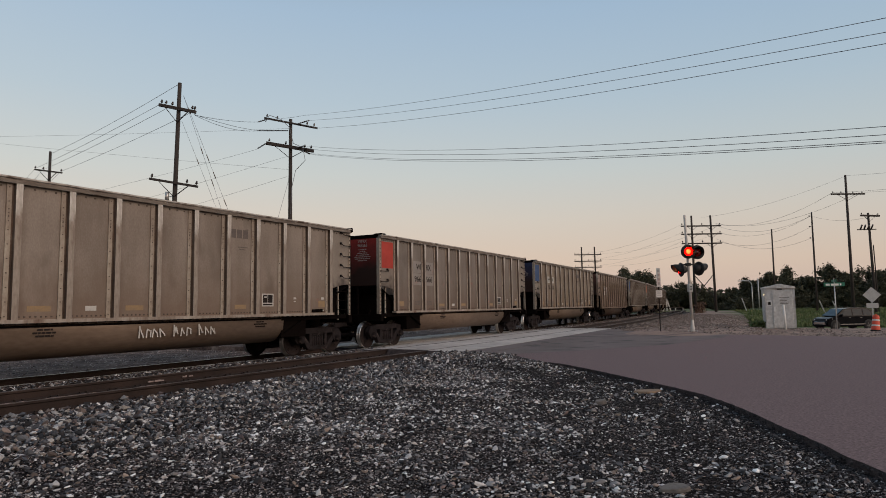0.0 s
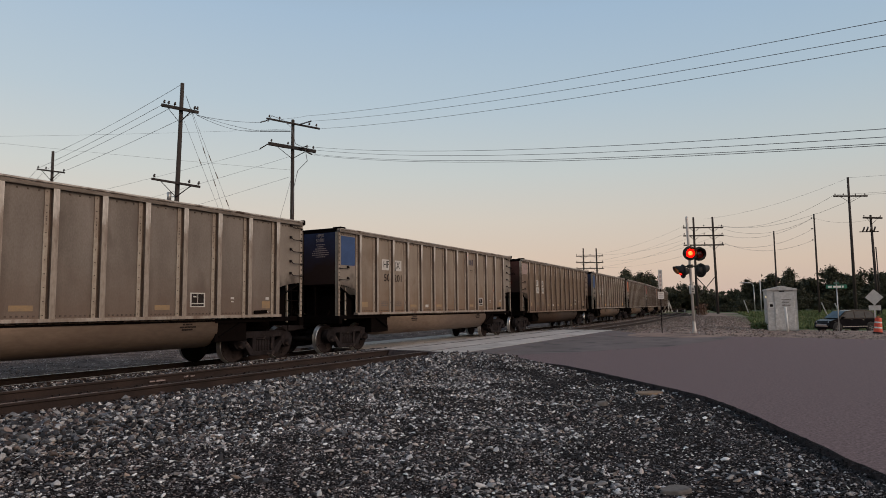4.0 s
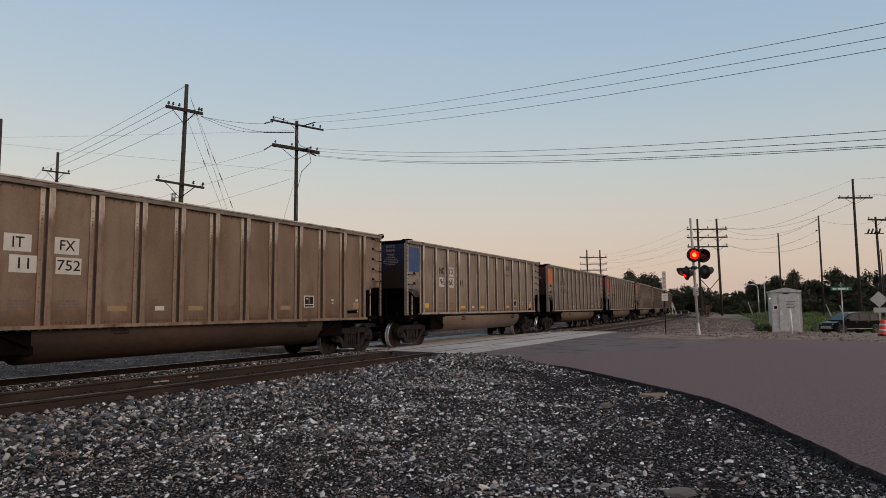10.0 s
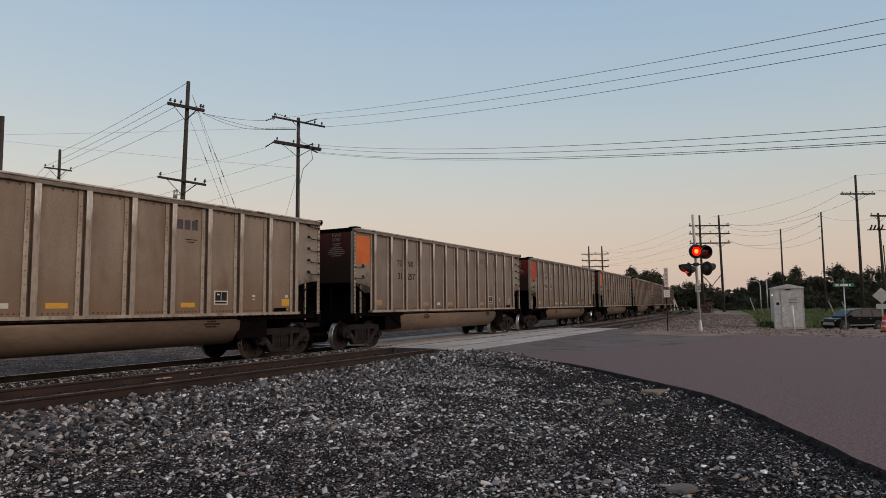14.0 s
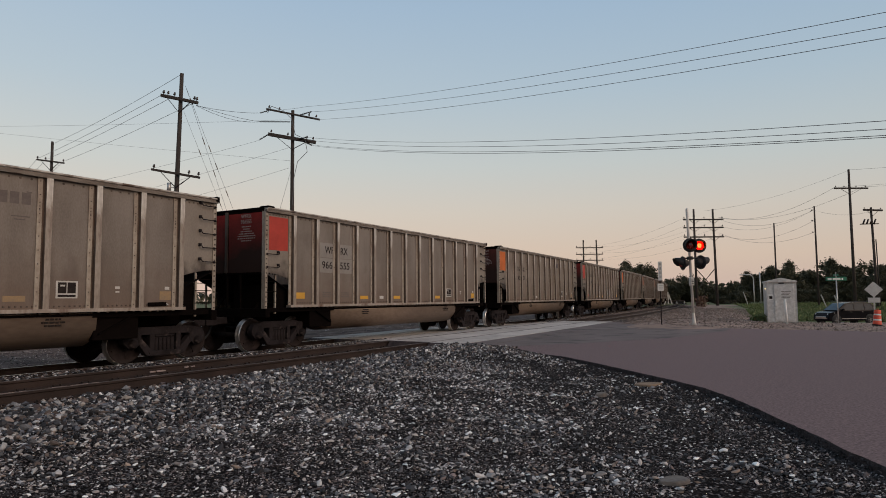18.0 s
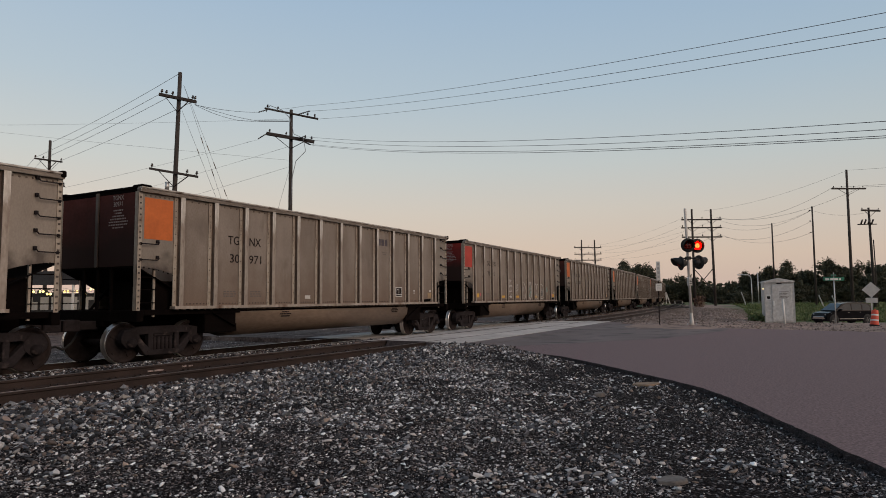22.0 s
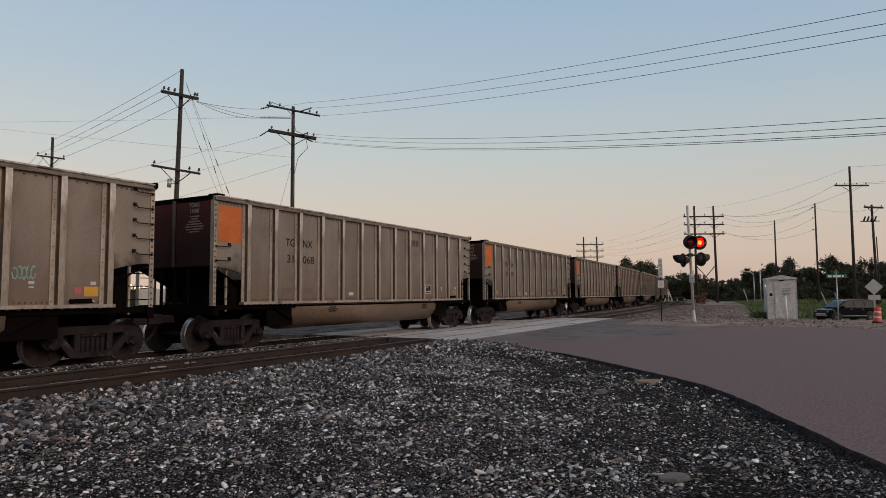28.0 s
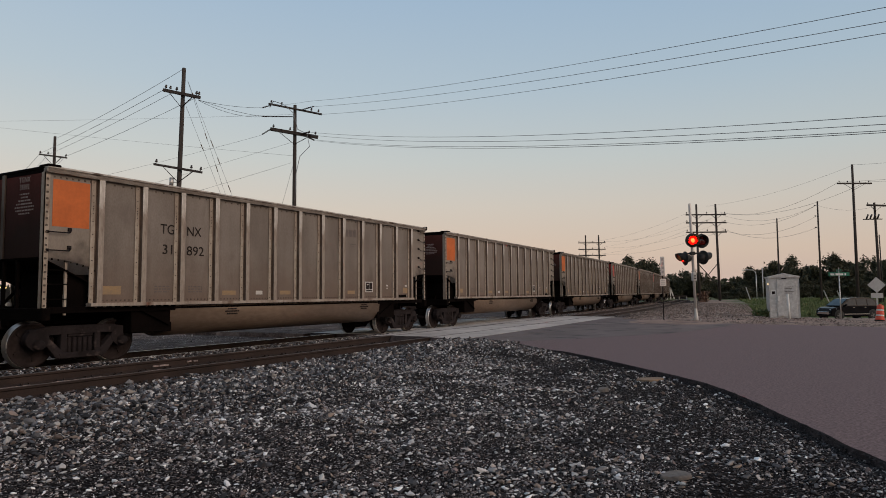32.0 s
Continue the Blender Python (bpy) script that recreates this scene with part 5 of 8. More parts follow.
def truck_shared():
    M = {}
    for side in (-1, 1):
        bm = bmesh.new()
        y0, y1 = sorted((side * 0.90, side * 1.06))

        def plate(o, proud=0.0):
            prism(bm, o, lambda u, v, k: (u, k, v), y0 - proud, y1 + proud)
        # cast frame: arched top bar, columns, sloping legs, spring seat, rounded pedestals over the bearings
        plate(((-1.10, 0.60), (-1.04, 0.76), (-0.62, 0.82), (0.62, 0.82), (1.04, 0.76), (1.10, 0.60), (1.02, 0.55), (0.62, 0.66), (-0.62, 0.66), (-1.02, 0.55)))
        for e in (-1, 1):
            leg = [(e * 0.84, 0.58), (e * 0.66, 0.58), (e * 0.34, 0.25), (e * 0.44, 0.15), (e * 0.52, 0.17)]
            plate(leg if e > 0 else leg[::-1], .008)
            plate(((e * 0.36 - .065, 0.68), (e * 0.36 + .065, 0.68), (e * 0.36 + .065, 0.24), (e * 0.36 - .065, 0.24)), -.006)
            plate([(e * 0.89 + .235 * math.cos(a) * (1.0 if math.sin(a) > -.4 else .8), 0.55 + .225 * math.sin(a)) for a in (k * math.pi / 8 for k in range(16))], .016)
        plate(((-0.48, 0.27), (0.48, 0.27), (0.42, 0.15), (-0.42, 0.15)), .014)
        M["frame", side] = mesh_of(bm, "side_frame", TRUCK, bevel=0.012)
        bm = bmesh.new()
        lathe(bm, [(0.0, side * 1.20), (0.075, side * 1.19), (0.105, side * 1.15), (0.115, side * 0.98), (0.115, side * 0.88)], "Y", 14)
        M["bearing", side] = mesh_of(bm, "bearing_cap", TRUCK)
        bm = bmesh.new()
        prof = []
        for i in range(19):
            prof.append((0.042 + (0.016 if i % 2 else 0), 0.26 + i * 0.0175))
        lathe(bm, prof, "Z", 8)
        M["spring"] = mesh_of(bm, "spring", TRUCK)
    bm = bmesh.new()
    box(bm, -0.27, 0.27, -1.04, 1.04, 0.58, 0.655)
    box(bm, -0.25, 0.25, -0.5, 0.5, 0.55, 0.75)
    M["bolster"] = mesh_of(bm, "bolster", TRUCK, bevel=0.02)
    # a pair of wheels on its axle, with rim, dished plate, hub and flange; chalk-free plain steel
    bm = bmesh.new()
    R = 0.4572
    lathe(bm, [(0.075, -1.05), (0.075, 1.05)], "Y", 12)
    for s in (-1, 1):
        prof = [(0.12, s * 0.78), (0.13, s * 0.83), (0.22, s * 0.79), (R - .075, s * 0.77), (R - .06, s * 0.82), (R - .006, s * 0.825), (R, s * 0.76), (R + .008, s * 0.715), (R + .028, s * 0.70),
                (R + .026, s * 0.685), (R - .05, s * 0.68), (R - .07, s * 0.73), (0.22, s * 0.75), (0.12, s * 0.70)]
        lathe(bm, prof, "Y", 30)
    bm.faces.ensure_lookup_table()
    for f in bm.faces:
        c = f.calc_center_median()
        rr = math.hypot(c.x, c.z)
        f.material_index = 1 if rr > R - 0.012 else 0
    for k in range(5):                       # balance holes and cast marks so that the turning shows
        a = k * 1.2566
        for s in (-1, 1):
            box(bm, -.02, .02, *sorted((s * .775, s * .80)), .22, .34, Matrix.Rotation(a, 4, "Y"))
    M["wheelset"] = mesh_of(bm, "wheelset", [WHEEL, TREAD])
    return M


TRUCKS = truck_shared()


def build_truck(parent, x):
    t = new("truck")
    t.empty_display_size = 0.2
    t.parent = parent
    t.matrix_basis = Matrix.Translation((x, 0, 0))
    part("bolster", TRUCKS["bolster"], None, t)
    for side in (-1, 1):
        part("side_frame", TRUCKS["frame", side], None, t)
        for bx in (-0.89, 0.89):
            part("bearing_cap", TRUCKS["bearing", side], None, t, at=(bx, 0, 0.4572))
        for k in (-0.22, -0.11, 0.0, 0.11, 0.22):
            part("spring", TRUCKS["spring"], None, t, at=(k, side * 0.98, 0))
    for bx in (-0.89, 0.89):
        part("wheelset", TRUCKS["wheelset"], None, t, "worn steel wheels with bright treads", at=(bx, 0, 0.4572))
    return t


def build_car(paint, tub, label, end_sheet=ALU_END, rib=RIB, strip=STRIP, drop=0.0):
    """A gondola: origin on the rail heads under its middle, +x to its rear end, -y to the camera's side."""
    M = car_shared(paint, tub, end_sheet, rib, strip, drop)
    car = thing("coal_gondola", label, "rail wagon", "cars of the coal train")
    for side in (-1, 1):
        part("side_sheet", M["side", side], None, car)
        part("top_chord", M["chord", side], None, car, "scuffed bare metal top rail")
        part("side_sill", M["sill", side], None, car)
        tagged(part("rivet_row", M["rivets", side], None, car), kind="stuff")
        part("tub", M["tub", side], None, car, "rounded belly tub")
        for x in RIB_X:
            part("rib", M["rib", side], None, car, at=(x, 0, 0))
            part("rivet_strip", M["strip", side], None, car, at=(x, 0, 0))
            part("rusty_seam", M["seam", side], None, car, at=(x, 0, 0))
        for end in (-1, 1):
            part("corner_post", M["corner", side, end], None, car)
            part("corner_cap", M["cap", side, end], None, car)
            for z in (0.12, 0.42, 0.70):
                part("rung", M["rung", side, end], None, car, at=(0, 0, SILL + z))
            tagged(part("corner_rim", M["rim", side, end], None, car, "sooty bolted rim"), kind="stuff")
            part("upright", M["upright", side, end], None, car, "pale upright under the cut-off corner")
            part("stub_sill", M["stub", side, end], None, car)
    for side in (-1, 1):
        for z in (2.69, 2.33):
            part("grab_iron", M["grab", side, 1], None, car, at=(-HALF + .08, 0, z))
        for k in range(5):
            part("grab_iron", M["grab", side, -1], None, car, at=(HALF - .46, 0, TOP - 0.23 - 0.345 * k))
    for end in (-1, 1):
        for name, key in (("end_chord", "end_chord"), ("end_sheet", "end"), ("slope_sheet", "slope"), ("end_sill", "end_sill"), ("end_brace", "end_brace"), ("end_rib", "end_rib"), ("coupler", "coupler"), ("air_hose", "hose")):
            part(name, M[key, end], None, car)
    part("floor", M["floor"], None, car)
    part("center_sill", M["center_sill"], None, car)
    part("brake_wheel", M["brake"], None, car, at=(HALF + .08, -0.75, 2.3))
    for x in (-6.17, 6.17):
        build_truck(car, x)
    return car


def patch_mesh(w, h, material, name="decal"):
    bm = bmesh.new()
    box(bm, -w / 2, w / 2, 0, 0.003, -h / 2, h / 2)
    return mesh_of(bm, name, material)


def bay(i):
    """Middle of the bay behind rib i (0 is the front bay)."""
    return -6.73 if i == 0 else RIB_X[i - 1] + 0.53


Y_NEAR = y_side(-1, 0.004)


def bars(name, material, parent, x, z, rows, w, h, label=""):
    """Lines of writing too small to be read."""
    bm = bmesh.new()
    rng = random.Random(int(x * 100) + rows)
    for r in range(rows):
        a = -w / 2
        end = w / 2 * rng.uniform(0.5, 1.0)
        while a < end:
            l = rng.uniform(0.04, 0.11)
            box(bm, a, min(end, a + l), 0, 0.002, -r * h * 1.7, -r * h * 1.7 + h)
            a += l + 0.03
    return tagged(part(name, bm, material, parent, label, (x, Y_NEAR, z)), kind="stuff")


def scrawl(name, material, parent, x, z, w, h, seed, loops=5, thick=0.02):
    """A sprayed scribble that spells nothing."""
    rng = random.Random(seed)
    bm = bmesh.new()
    for k in range(loops):
        cx, r = -w / 2 + (k + .5) * w / loops, w / loops * 0.55
        a0 = rng.uniform(0, 6.28)
        pts = []
        for i in range(15):
            a = a0 + i * rng.uniform(0.34, 0.44)
            pts.append(Vector((cx + r * math.cos(a) * rng.uniform(.75, 1.15), 0, h / 2 * math.sin(a) * rng.uniform(.7, 1.1))))
        for p, q in zip(pts, pts[1:]):
            if (q - p).length > 0.003:
                beam(bm, p, q, thick, 0.002, up=(0, 1, 0))
    return part(name, bm, material, parent, "sprayed white scribble", (x, Y_NEAR - 0.002, z))


def strokes(parent, x, z, w, h, n, seed):
    """A row of sprayed strokes that spell nothing."""
    rng = random.Random(seed)
    bm = bmesh.new()
    cell = w / n
    for k in range(n):
        if k in (4, 8):
            continue
        x0 = -w / 2 + k * cell
        tall = h if k in (0, 5, 9) else h * .72
        pts = [Vector((x0 + rng.uniform(0, .25) * cell, 0, -h / 2)), Vector((x0 + rng.uniform(0, .3) * cell, 0, -h / 2 + tall))]
        pts += [Vector((x0 + rng.uniform(.4, .8) * cell, 0, -h / 2 + tall * rng.uniform(.2, .9))) for _ in range(rng.choice((1, 2, 2)))]
        pts.append(Vector((x0 + .75 * cell, 0, -h / 2 + tall * rng.uniform(0, .3))))
        for p, q in zip(pts, pts[1:]):
            beam(bm, p, q, 0.03, 0.002, up=(0, 1, 0))
    return part("graffiti", bm, CHALK, parent, "sprayed white scribble", (x, Y_NEAR + 0.02, z))


def ring_mark(parent, x, z, w, h, a0, a1, seed, rounds):
    """Sprayed ring strokes, gone over several times."""
    rng = random.Random(seed)
    bm = bmesh.new()
    for r in range(rounds):
        k = 1 - 0.09 * r * rng.uniform(.6, 1.2)
        pts = []
        for i in range(23):
            a = radians(a0 + (a1 - a0) * i / 22)
            pts.append(Vector((w / 2 * k * math.cos(a) + rng.uniform(-.012, .012), 0, h / 2 * k * math.sin(a) + rng.uniform(-.012, .012))))
        for p, q in zip(pts, pts[1:]):
            beam(bm, p, q, 0.034 if r == 0 else 0.012, 0.002, up=(0, 1, 0))
    return part("graffiti", bm, CHALK, parent, "sprayed white ring", (x, Y_NEAR - 0.002, z))


def haze(parent, x, z, w, h, seed, material):
    """Thin sprayed strokes that fill a shape unevenly."""
    rng = random.Random(seed)
    bm = bmesh.new()
    for k in range(26):
        a = rng.uniform(0, 6.28)
        r = rng.uniform(0, 1) ** .6
        px, pz = w / 2 * r * math.cos(a), h / 2 * r * math.sin(a)
        t = rng.gauss(1.1, .5)
        l = rng.uniform(.05, .14)
        beam(bm, (px - l * math.cos(t), 0, pz - l * math.sin(t)), (px + l * math.cos(t), 0, pz + l * math.sin(t)), rng.uniform(.008, .02), 0.002, up=(0, 1, 0))
    return part("graffiti", bm, material, parent, "thin hazy spray fill", (x, Y_NEAR - 0.001, z))


def release_mesh():
    bm = bmesh.new()
    beam(bm, (-.26, -.03, 0), (.2, -.03, .01), .05, .09)
    beam(bm, (.14, -.03, .03), (.26, -.03, -.01), .04, .05)
    bmesh.ops.bevel(bm, geom=bm.edges[:], offset=.012, segments=1, affect="EDGES")
    n = len(bm.faces)
    box(bm, -.10, .10, -.066, -.056, -.028, .036)
    bm.faces.ensure_lookup_table()
    for f in bm.faces[n:]:
        f.material_index = 1
    return mesh_of(bm, "door_release", [SOOT, DECAL])


RELEASE = release_mesh()
PATCHES = {}


def patch(parent, name, material, x, z, w, h, label="", lift=0.0):
    key = (material.name, round(w, 3), round(h, 3))
    if key not in PATCHES:
        PATCHES[key] = patch_mesh(w, h, material, name)
    return part(name, PATCHES[key], None, parent, label, (x, Y_NEAR - lift, z))


def mark_car(car, colour, rows, yellow="faded", white=False, brand=True, seed=1):
    """Paint panel, end paint, road numbers and reflectors of one car."""
    rng = random.Random(seed)
    if colour:
        patch(car, "paint_panel", PANELS[colour], -6.72, 3.28 if colour != "pink" else 3.47, 0.76, 0.94 if colour != "pink" else 0.58, colour + " paint square")
        if colour == "pink":
            patch(car, "pale_bar", PALE, -6.70, 3.57, 0.60, 0.30, "pale worn block", lift=0.004)
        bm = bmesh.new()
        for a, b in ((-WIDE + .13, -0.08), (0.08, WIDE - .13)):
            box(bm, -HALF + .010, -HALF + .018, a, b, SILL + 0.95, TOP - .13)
        part("end_paint", bm, ENDS[colour], car, colour + " end paint with soot and painted shade")
        bm = bmesh.new()
        for r, w in enumerate((0.34, 0.24, 0.42, 0.56, 0.68, 0.66, 0.38)):
            h = 0.030
            z = TOP - .52 - r * 0.066
            a = -w / 2
            while a < w / 2:
                q = rng.uniform(.03, .08)
                box(bm, -HALF + .006, -HALF + .009, -0.75 + a, -0.75 + min(a + q, w / 2), z, z + h)
                a += q + .02
        tagged(part("end_lettering", bm, PALE if colour != "pink" else SOOT, car, "small pale stencilled lines"), kind="stuff")
        marks = ["".join(r[0] for r in rows[:2]), "".join(r[0] for r in rows[2:])] if rows else []
        for k, text in enumerate(marks if colour != "pink" else ()):
            word("end_mark", text, 0.155, PALE, car, Matrix.Translation((-HALF + .004, -0.75, TOP - .22 - k * .15)) @ Matrix.Rotation(radians(-90), 4, "Z"), "pale stencilled car number", squeeze=0.9)
    for text, size, i, dx, z, ink, back in rows:
        x = bay(i) + dx
        if back:
            patch(car, "number_patch", CLEANED if back[1] > 0.45 else DECAL, x if back[1] < 0.45 else bay(i) + (0.08 if i == 2 else -0.06), z, back[0], back[1] - (0.05 if back[1] > .45 else 0), "pale patch behind the lettering", lift=0.001)
        word("reporting_mark", text, size, ink, car, (x, Y_NEAR - .005, z), squeeze=1.1 if text.isdigit() else 0.92)
    mat_y = {"faded": FADED_YELLOW, "bright": YELLOW}.get(yellow)
    if mat_y:
        for i, w, h in ((1, 0.42, 0.18), (4, 0.46, 0.11), (6, 0.44, 0.11), (9, 0.40, 0.11)):
            patch(car, "reflector", mat_y, bay(i) - (0.16 if i == 1 else 0), SILL + 0.30 - (0 if i == 1 else .06), w, h, "yellow reflective patch")
    patch(car, "reflector", YELLOW if yellow == "bright" else FADED_YELLOW, bay(12) + 0.18, SILL + 0.30, 0.30, 0.20, "yellow reflective patch")
    patch(car, "label_plate", DECAL, bay(5) + 0.02, SILL + 0.24, 0.24, 0.10, "small white label")
    # consolidated stencil: white frame round a black field
    patch(car, "stencil_frame", DECAL, bay(10) - .04, SILL + 0.42, 0.44, 0.35, "white stencil box")
    for dx in (-.095, .095):
        patch(car, "stencil_field", LETTER, bay(10) - .04 + dx, SILL + 0.455, 0.17, 0.22, "black stencil field", lift=.003)
    patch(car, "stencil_line", LETTER, bay(10) - .04, SILL + 0.295, 0.36, 0.045, lift=.003)
    patch(car, "stencil_mark", DECAL, bay(10) - .13, SILL + 0.50, 0.09, 0.035, lift=.006)
    # small plates and the door release in the last bays
    patch(car, "label_plate", DECAL, bay(11) + .02, SILL + 0.47, 0.11, 0.055, "small white label")
    patch(car, "label_plate", DECAL, bay(11) + .02, SILL + 0.38, 0.09, 0.03, "small white label")
    patch(car, "label_plate", DECAL, bay(12) + .22, SILL + 0.47, 0.12, 0.07, "small white label")
    part("door_release", RELEASE, None, car, "black door release with a pale plate", (bay(12) - .02, Y_NEAR, SILL + .10))
    bars("capacity_data", FAINT, car, bay(2) + .1, SILL + 0.37, 3, 0.5, 0.035, "faded dark stencilled lines")
    bars("capacity_data", FAINT, car, bay(3) + .0, SILL + 0.37, 3, 0.5, 0.035, "faded dark stencilled lines")
    tub_y = -1.405
    bm = bmesh.new()
    for x0 in (-2.4, 3.35):
        for r, w in enumerate((.42, .30, .46, .34)):
            a = x0 - w / 2
            while a < x0 + w / 2 - .03:
                q = min(rng.uniform(.04, .12), x0 + w / 2 - a)
                box(bm, a, a + q, tub_y - 0.012, tub_y + .06, SILL - 0.125 - r * 0.062, SILL - 0.09 - r * 0.062)
                a += q + .02
    tagged(part("tub_stencil", bm, LETTER, car, "faded dark stencilled lines"), kind="stuff")
    if brand:
        ink = LETTER if seed in (3, 5) else FAINT
        for k in range(3):
            patch(car, "old_emblem", PURPLE if seed in (3, 5, 8, 10) else ink, bay(9) - .27 + k * .21, TOP - 0.58, 0.165, 0.23, "faded dark emblem block")
        patch(car, "old_emblem", ink, bay(9) + .20, TOP - 0.45, 0.10, 0.025)
        patch(car, "old_emblem", ink, bay(9) + .06, TOP - 0.93, 0.34, 0.022)
        patch(car, "old_emblem", ink, bay(9) + .04, TOP - 0.99, 0.20, 0.022)


def number(left, right, n_left, n_right, ink=LETTER, size=0.32, back=None, nback=None, z=2.95, dz=0.47, i=2, dl=0.17, dn=0.47):
    return [(left, size, i, dl, z, ink, back), (right, size, i + 1, -0.11, z, ink, back), (n_left, size, i, dn - 0.135 * len(n_left), z - dz, ink, nback), (n_right, size, i + 1, -0.36 + 0.10 * len(n_right), z - dz, ink, nback)]


def make_train():
    kinds = {"grey": build_car(ALU, TUB, "grey-brown grimy aluminium coal gondola with upright ribs"),
             "warm": build_car(ALU_WARM, TUB, "warm grey grimy aluminium coal gondola with upright ribs"),
             "tan": build_car(ALU_TAN, TUB, "tan grimy aluminium coal gondola with upright ribs"),
             "brown": build_car(ALU_BROWN, TUB_DARK, "dirty brown coal gondola with upright ribs", ALU_BROWN_END, RIB_BROWN, RIB_BROWN, drop=0.12)}
    used = set()
    cars = []
    for i in range(CARS):
        kind, colour, rows, yellow, extra, note = CAR_LIST[i] if i < len(CAR_LIST) else CAR_LIST[5 + i % 6]
        if i >= len(CAR_LIST):
            rows = []
        if kind in used:
            car = copy_thing(kinds[kind], Matrix.Identity(4))
        else:
            car, _ = kinds[kind], used.add(kind)
        tagged(car, note)
        cars.append((car, colour, rows, yellow, extra, i))
    for car, colour, rows, yellow, extra, i in cars:
        mark_car(car, colour, rows, yellow, seed=i + 1, brand=i in (0, 2, 4, 5, 7, 9, 10))
        if extra == "tub_scrawl":
            strokes(car, 0.72, SILL - 0.30, 2.2, 0.27, 12, 35)
        if extra == "side_scrawl":
            for dz, k in ((.95, 41), (.66, 42), (.36, 43)):
                scrawl("graffiti", CHALK, car, bay(5) - .02, SILL + dz, 0.46, 0.36, k, 3, 0.024)
            scrawl("graffiti", CHALK, car, bay(6) - .08, SILL + 0.74, 0.36, 0.34, 44, 3, 0.022)
            scrawl("graffiti", CHALK, car, bay(6) - .12, SILL + 0.48, 0.30, 0.24, 45, 2, 0.022)
            ring_mark(car, bay(7) - .32, SILL + 0.52, 1.30, 1.05, -82, 84, 71, 1)
            haze(car, bay(7) - .04, SILL + 0.44, 0.50, 0.62, 81, DULL_CHALK)
            ring_mark(car, bay(8), SILL + 0.56, 0.52, 0.98, 0, 360, 72, 2)
            haze(car, bay(8), SILL + 0.54, 0.34, 0.66, 82, TEAL)
            ring_mark(car, bay(9) - .12, SILL + 0.50, 0.50, 0.92, 20, 172, 74, 1)
            ring_mark(car, bay(9) + .24, SILL + 0.42, 0.46, 1.05, 60, 200, 75, 1)
            ring_mark(car, bay(9) + .02, SILL + 0.24, 0.72, 0.30, 180, 360, 77, 1)
            haze(car, bay(9) + .02, SILL + 0.32, 0.60, 0.42, 83, DULL_CHALK)
            ring_mark(car, bay(10) - .03, SILL + 0.52, 0.74, 0.84, -30, 210, 76, 1)
            ring_mark(car, bay(10) + .02, SILL + 0.22, 0.62, 0.24, 190, 350, 78, 1)
            haze(car, bay(10) - .05, SILL + 0.52, 0.56, 0.46, 84, DULL_CHALK)
            scrawl("graffiti", TEAL, car, bay(11) - .12, SILL + 0.66, 0.42, 0.26, 61, 5, 0.022)
            patch(car, "pink_mark", PINK_MARK, bay(1) + .2, SILL + 0.34, 0.12, 0.12, "small pinkish red mark")
            patch(car, "pink_mark", PINK_MARK, bay(12) - .10, SILL + 0.32, 0.14, 0.14, "small pinkish red mark")
    return [c[0] for c in cars]


GREY_NOTE = "grey-brown grimy coal gondola, %s"
TAN_NOTE = "tan grimy coal gondola, %s"
CAR_LIST = [
    ("warm", "orange", [], "faded", "tub_scrawl", GREY_NOTE % "white scribble sprayed on its tub"),
    ("grey", "red", number("WF", "RX", "966", "566", back=(0.74, 0.5), nback=(0.74, 0.5)), "faded", "", GREY_NOTE % "red paint square at its front"),
    ("tan", "blue", number("HP", "JX", "50", "201", back=(0.56, 0.38), size=0.36), "faded", "", TAN_NOTE % "blue paint square and white number patch"),
    ("brown", "pink", number("IT", "FX", "11", "752", back=(0.50, 0.335), nback=(0.52, 0.335), z=2.74, dz=0.40, size=0.30, dl=-0.02, dn=0.37), "faded", "", "dirty brown coal gondola with faded pink paint square"),
    ("tan", "blue", [("ND", .36, 2, .15, 2.95, LETTER, None), ("YX", .39, 3, -.08, 2.95, LETTER, (0.52, 0.38)), ("96", .36, 2, .15, 2.50, LETTER, (0.5, 0.38)), ("60", .38, 3, -.08, 2.50, LETTER, (0.54, 0.4)),
                      ("41", .38, 4, -.15, 2.50, LETTER, None)], "bright", "", TAN_NOTE % "blue paint square and bright yellow reflectors"),
    ("grey", "orange", number("TG", "NX", "31", "257"), "faded", "", GREY_NOTE % "orange paint square at its front"),
    ("grey", "red", number("WF", "RX", "966", "555", back=(0.74, 0.5), nback=(0.74, 0.5)), "bright", "", GREY_NOTE % "red paint square and bright yellow reflectors"),
    ("warm", "orange", number("TG", "NX", "30", "971"), "none", "", GREY_NOTE % "orange paint square and reddish end"),
    ("warm", "red", number("GG", "PX", "70", "21", z=3.06, dz=0.48, size=0.29), "bright", "side_scrawl", GREY_NOTE % "red paint square and white scribbles"),
    ("grey", "orange", number("TG", "NX", "31", "068"), "none", "", GREY_NOTE % "orange paint square at its front"),
    ("grey", "orange", number("TG", "NX", "31", "892"), "faded", "", GREY_NOTE % "orange paint square at its front"),
]


# ------------------------------------------------------------------ what moves
def car_pose(i, t):
    """Car i at t seconds: its trucks ride on the line of the track."""
    s = CAR_0 + i * CAR_PITCH - run(t)
    ax, ay, _ = on_line(s - 6.17)
    bx, by, _ = on_line(s + 6.17)
    return pose(float(ax + bx) / 2, float(ay + by) / 2, 0.0, 0, 0, math.degrees(math.atan2(by - ay, bx - ax)))


